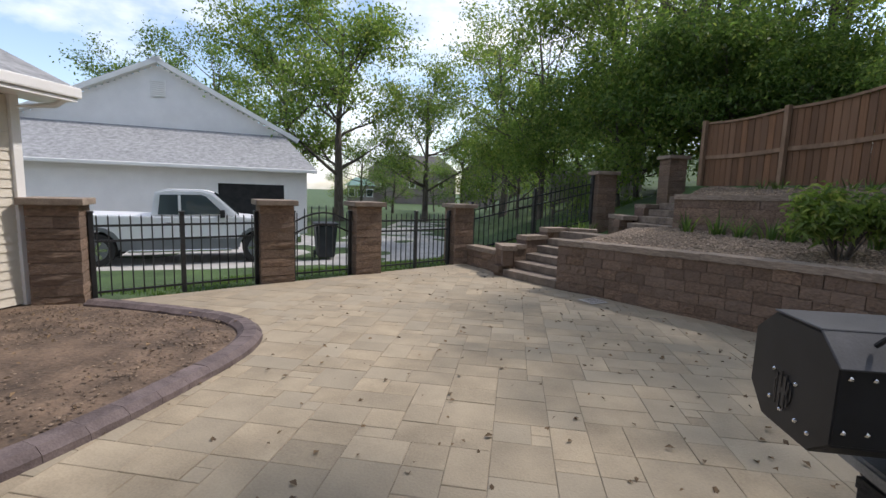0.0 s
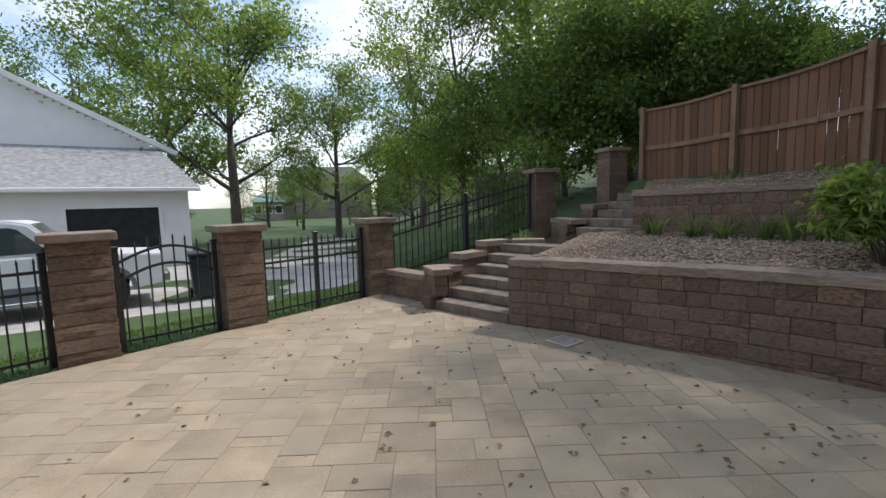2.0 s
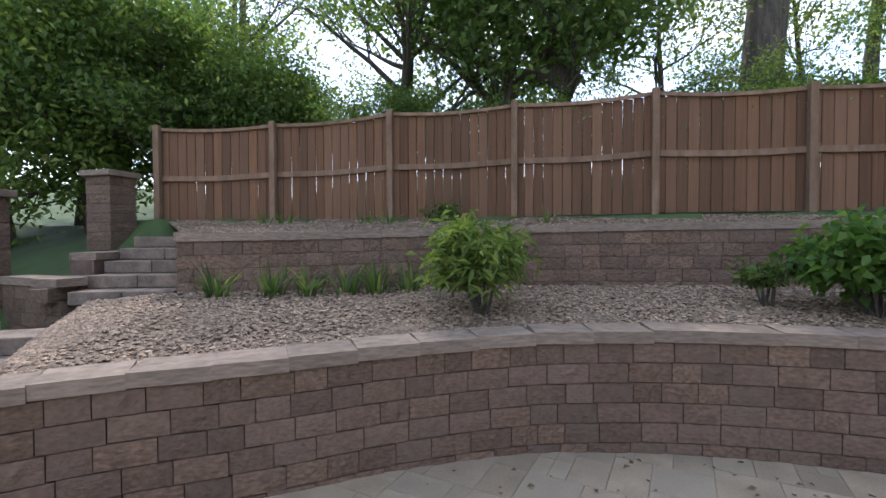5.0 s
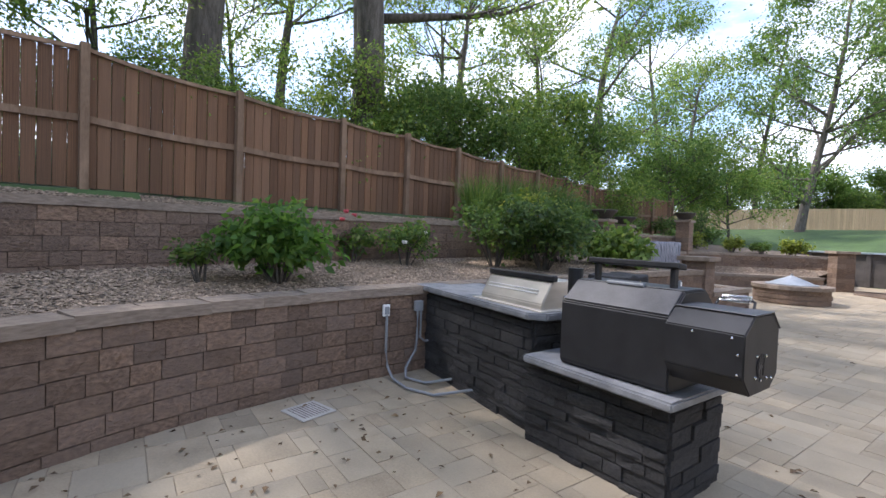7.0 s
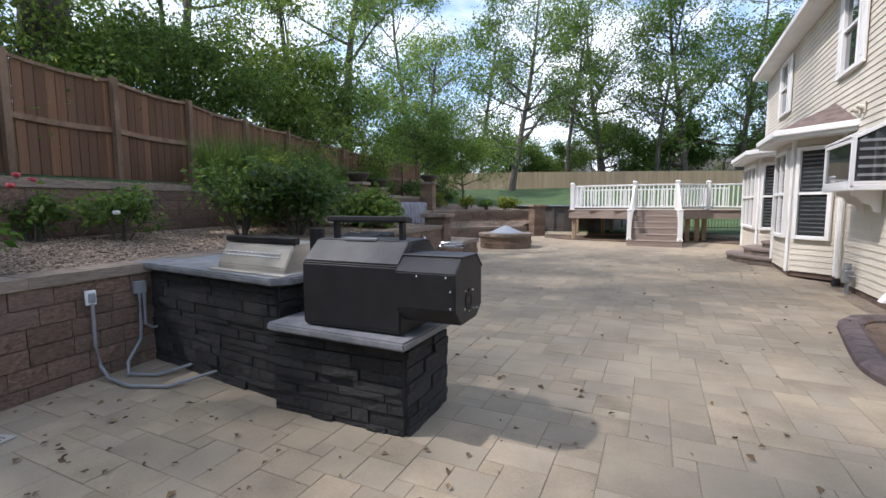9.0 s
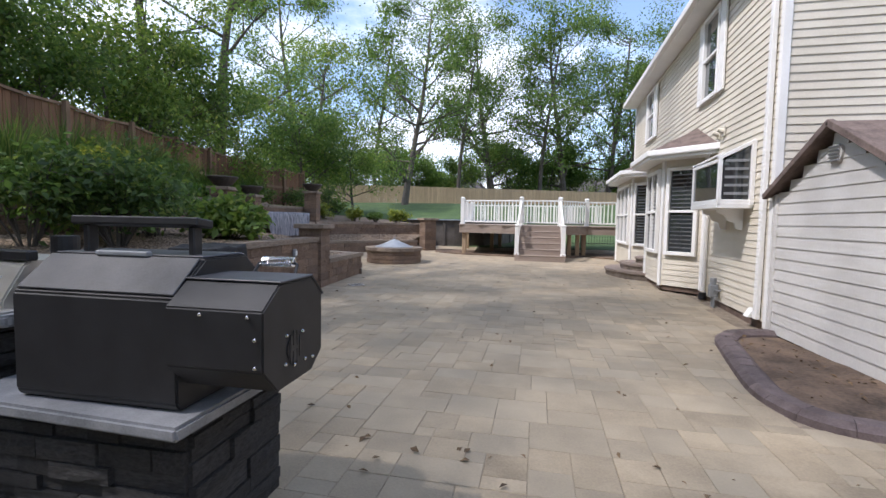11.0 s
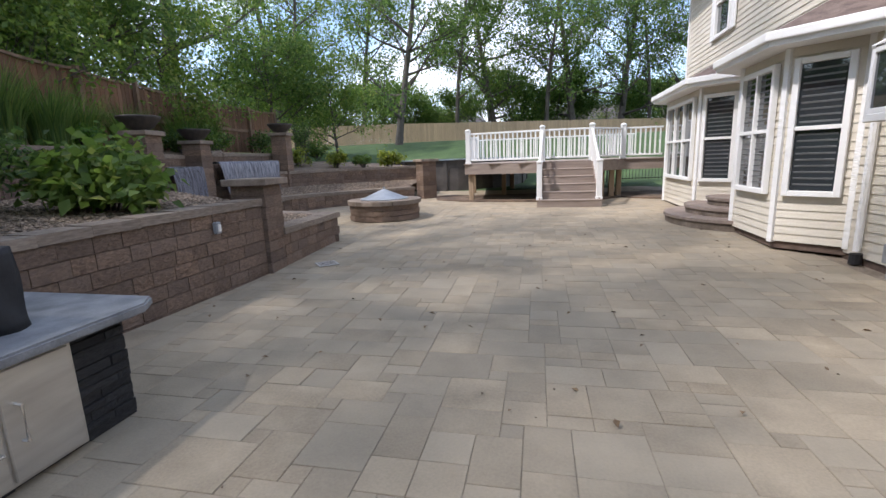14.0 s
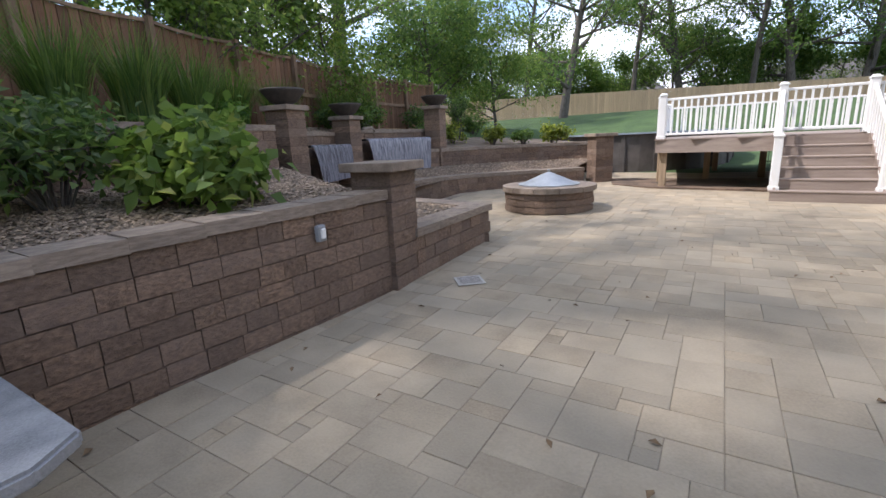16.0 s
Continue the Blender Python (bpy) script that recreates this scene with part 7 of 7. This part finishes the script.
def patio_sheet():
    bm = bmesh.new()
    ys = np.arange(-14, 14.31, .1)
    prev = None
    for y in ys:
        xs = [x for x in np.arange(-3.6, 9.0, .1) if inside_patio(x, y)]
        if not xs:
            prev = None
            continue
        cur = (bm.verts.new((min(xs), y, floor_z(y) - .005)), bm.verts.new((max(xs), y, floor_z(y) - .005)))
        if prev:
            bm.faces.new((prev[0], prev[1], cur[1], cur[0]))
        prev = cur
    return bm


pavement = empty("pavement", Matrix(), "patio of mixed-size tan and grey concrete pavers", "patio", kind="structure")
part("joint_sand", patio_sheet(), M["joint"], pavement)

CELL = 0.122


def paver_layout():
    rnd = random.Random(11)
    nx, ny = int(13.2 / CELL), int(28.6 / CELL)
    used = np.zeros((nx, ny), bool)
    out = []
    sizes = [(3, 2), (2, 3), (3, 3), (2, 2), (4, 3), (4, 2), (2, 1)]
    weight = [6, 2, 3, 4, 1.5, 3, 2]
    for j in range(ny):
        for i in range(nx):
            if used[i, j]:
                continue
            opts = [s for s in sizes if i + s[0] <= nx and j + s[1] <= ny and not used[i:i + s[0], j:j + s[1]].any()]
            if not opts:
                used[i, j] = True
                out.append((i, j, 1, 1))
                continue
            s = rnd.choices(opts, [weight[sizes.index(o)] for o in opts])[0]
            used[i:i + s[0], j:j + s[1]] = True
            out.append((i, j, *s))
    return out


def paver_mesh(w, h):
    bm = box_bm((w - .003, h - .003, .05), pose(0, 0, -.025), 0)
    bmesh.ops.bevel(bm, geom=[e for e in bm.edges if all(v.co.z > -.01 for v in e.verts)], offset=.003, segments=1, affect="EDGES")
    me = bpy.data.meshes.new("paver")
    bm.to_mesh(me)
    bm.free()
    me.materials.append(M["paver"])
    return me


PAVER_MESH = {}
far_v, far_f = [], []
rnd = random.Random(5)
near = 0
PA = math.radians(-1)
for i, j, w, h in paver_layout():
    cx0, cy0 = -4.4 + (i + w / 2) * CELL, -14.2 + (j + h / 2) * CELL
    cx = (cx0 - 2) * math.cos(PA) - (cy0 - 2) * math.sin(PA) + 2
    cy = (cx0 - 2) * math.sin(PA) + (cy0 - 2) * math.cos(PA) + 2
    edge = (cx - P1[0]) * .75 - (cy - P1[1]) * .661
    if cy > 8.2 and abs(edge - .22) < .36 and inside_patio(cx + .35, cy - .35) and not in_poly(cx, cy, BEDB):
        m = pose(cx, cy, floor_z(cy), 0, 0, math.degrees(PA))
        q4 = [m @ Vector((sx * (w * CELL / 2 - .0015), sy * (h * CELL / 2 - .0015), 0)) for sx, sy in ((-1, -1), (1, -1), (1, 1), (-1, 1))]
        val = [(p.x - P1[0]) * .75 - (p.y - P1[1]) * .661 - .22 for p in q4]
        ring = []
        for n4 in range(4):
            p, r, vp, vr = q4[n4], q4[(n4 + 1) % 4], val[n4], val[(n4 + 1) % 4]
            if vp >= 0:
                ring.append(p)
            if vp * vr < 0:
                ring.append(p.lerp(r, vp / (vp - vr)))
        if len(ring) >= 3:
            k, n4 = len(far_v), len(ring)
            far_v += [(p.x, p.y, p.z) for p in ring] + [(p.x, p.y, p.z - .03) for p in ring]
            far_f.append(tuple(range(k, k + n4)))
            far_f += [(k + q, k + n4 + q, k + n4 + (q + 1) % n4, k + (q + 1) % n4) for q in range(n4)]
        continue
    if not inside_patio(cx, cy) or in_poly(cx, cy, BEDA) or in_poly(cx, cy, BEDB) or (cx < -.75 and cy < .5):
        continue
    dz = rnd.uniform(-.002, .002)
    slope = math.degrees(math.atan(.017)) if cy < 1.2 else 0
    m = pose(cx, cy, floor_z(cy) + dz, -slope, 0, math.degrees(PA) + rnd.uniform(-.3, .3))
    if near < 300 and 1.4 < cx < 4.6 and -2.2 < cy < 12 and (w * h >= 4):
        near += 1
        if (w, h) not in PAVER_MESH:
            PAVER_MESH[w, h] = paver_mesh(w * CELL, h * CELL)
        share("paver", PAVER_MESH[w, h], pavement, m)
    else:
        a, b = w * CELL / 2 - .0015, h * CELL / 2 - .0015
        k = len(far_v)
        for z, s in ((-.03, 0), (-.003, 0), (0, .003)):
            for sx, sy in ((-1, -1), (1, -1), (1, 1), (-1, 1)):
                far_v.append(tuple(m @ Vector((sx * (a - s), sy * (b - s), z))))
        for r in (0, 4):
            for q in range(4):
                far_f.append((k + r + q, k + r + (q + 1) % 4, k + r + 4 + (q + 1) % 4, k + r + 4 + q))
        far_f.append((k + 8, k + 9, k + 10, k + 11))
fm = bpy.data.meshes.new("pavers")
fm.from_pydata(far_v, [], far_f)
fm.materials.append(M["paver_far"])
fo = new("pavers", fm)
fo.parent = pavement
fo["kind"] = "stuff"
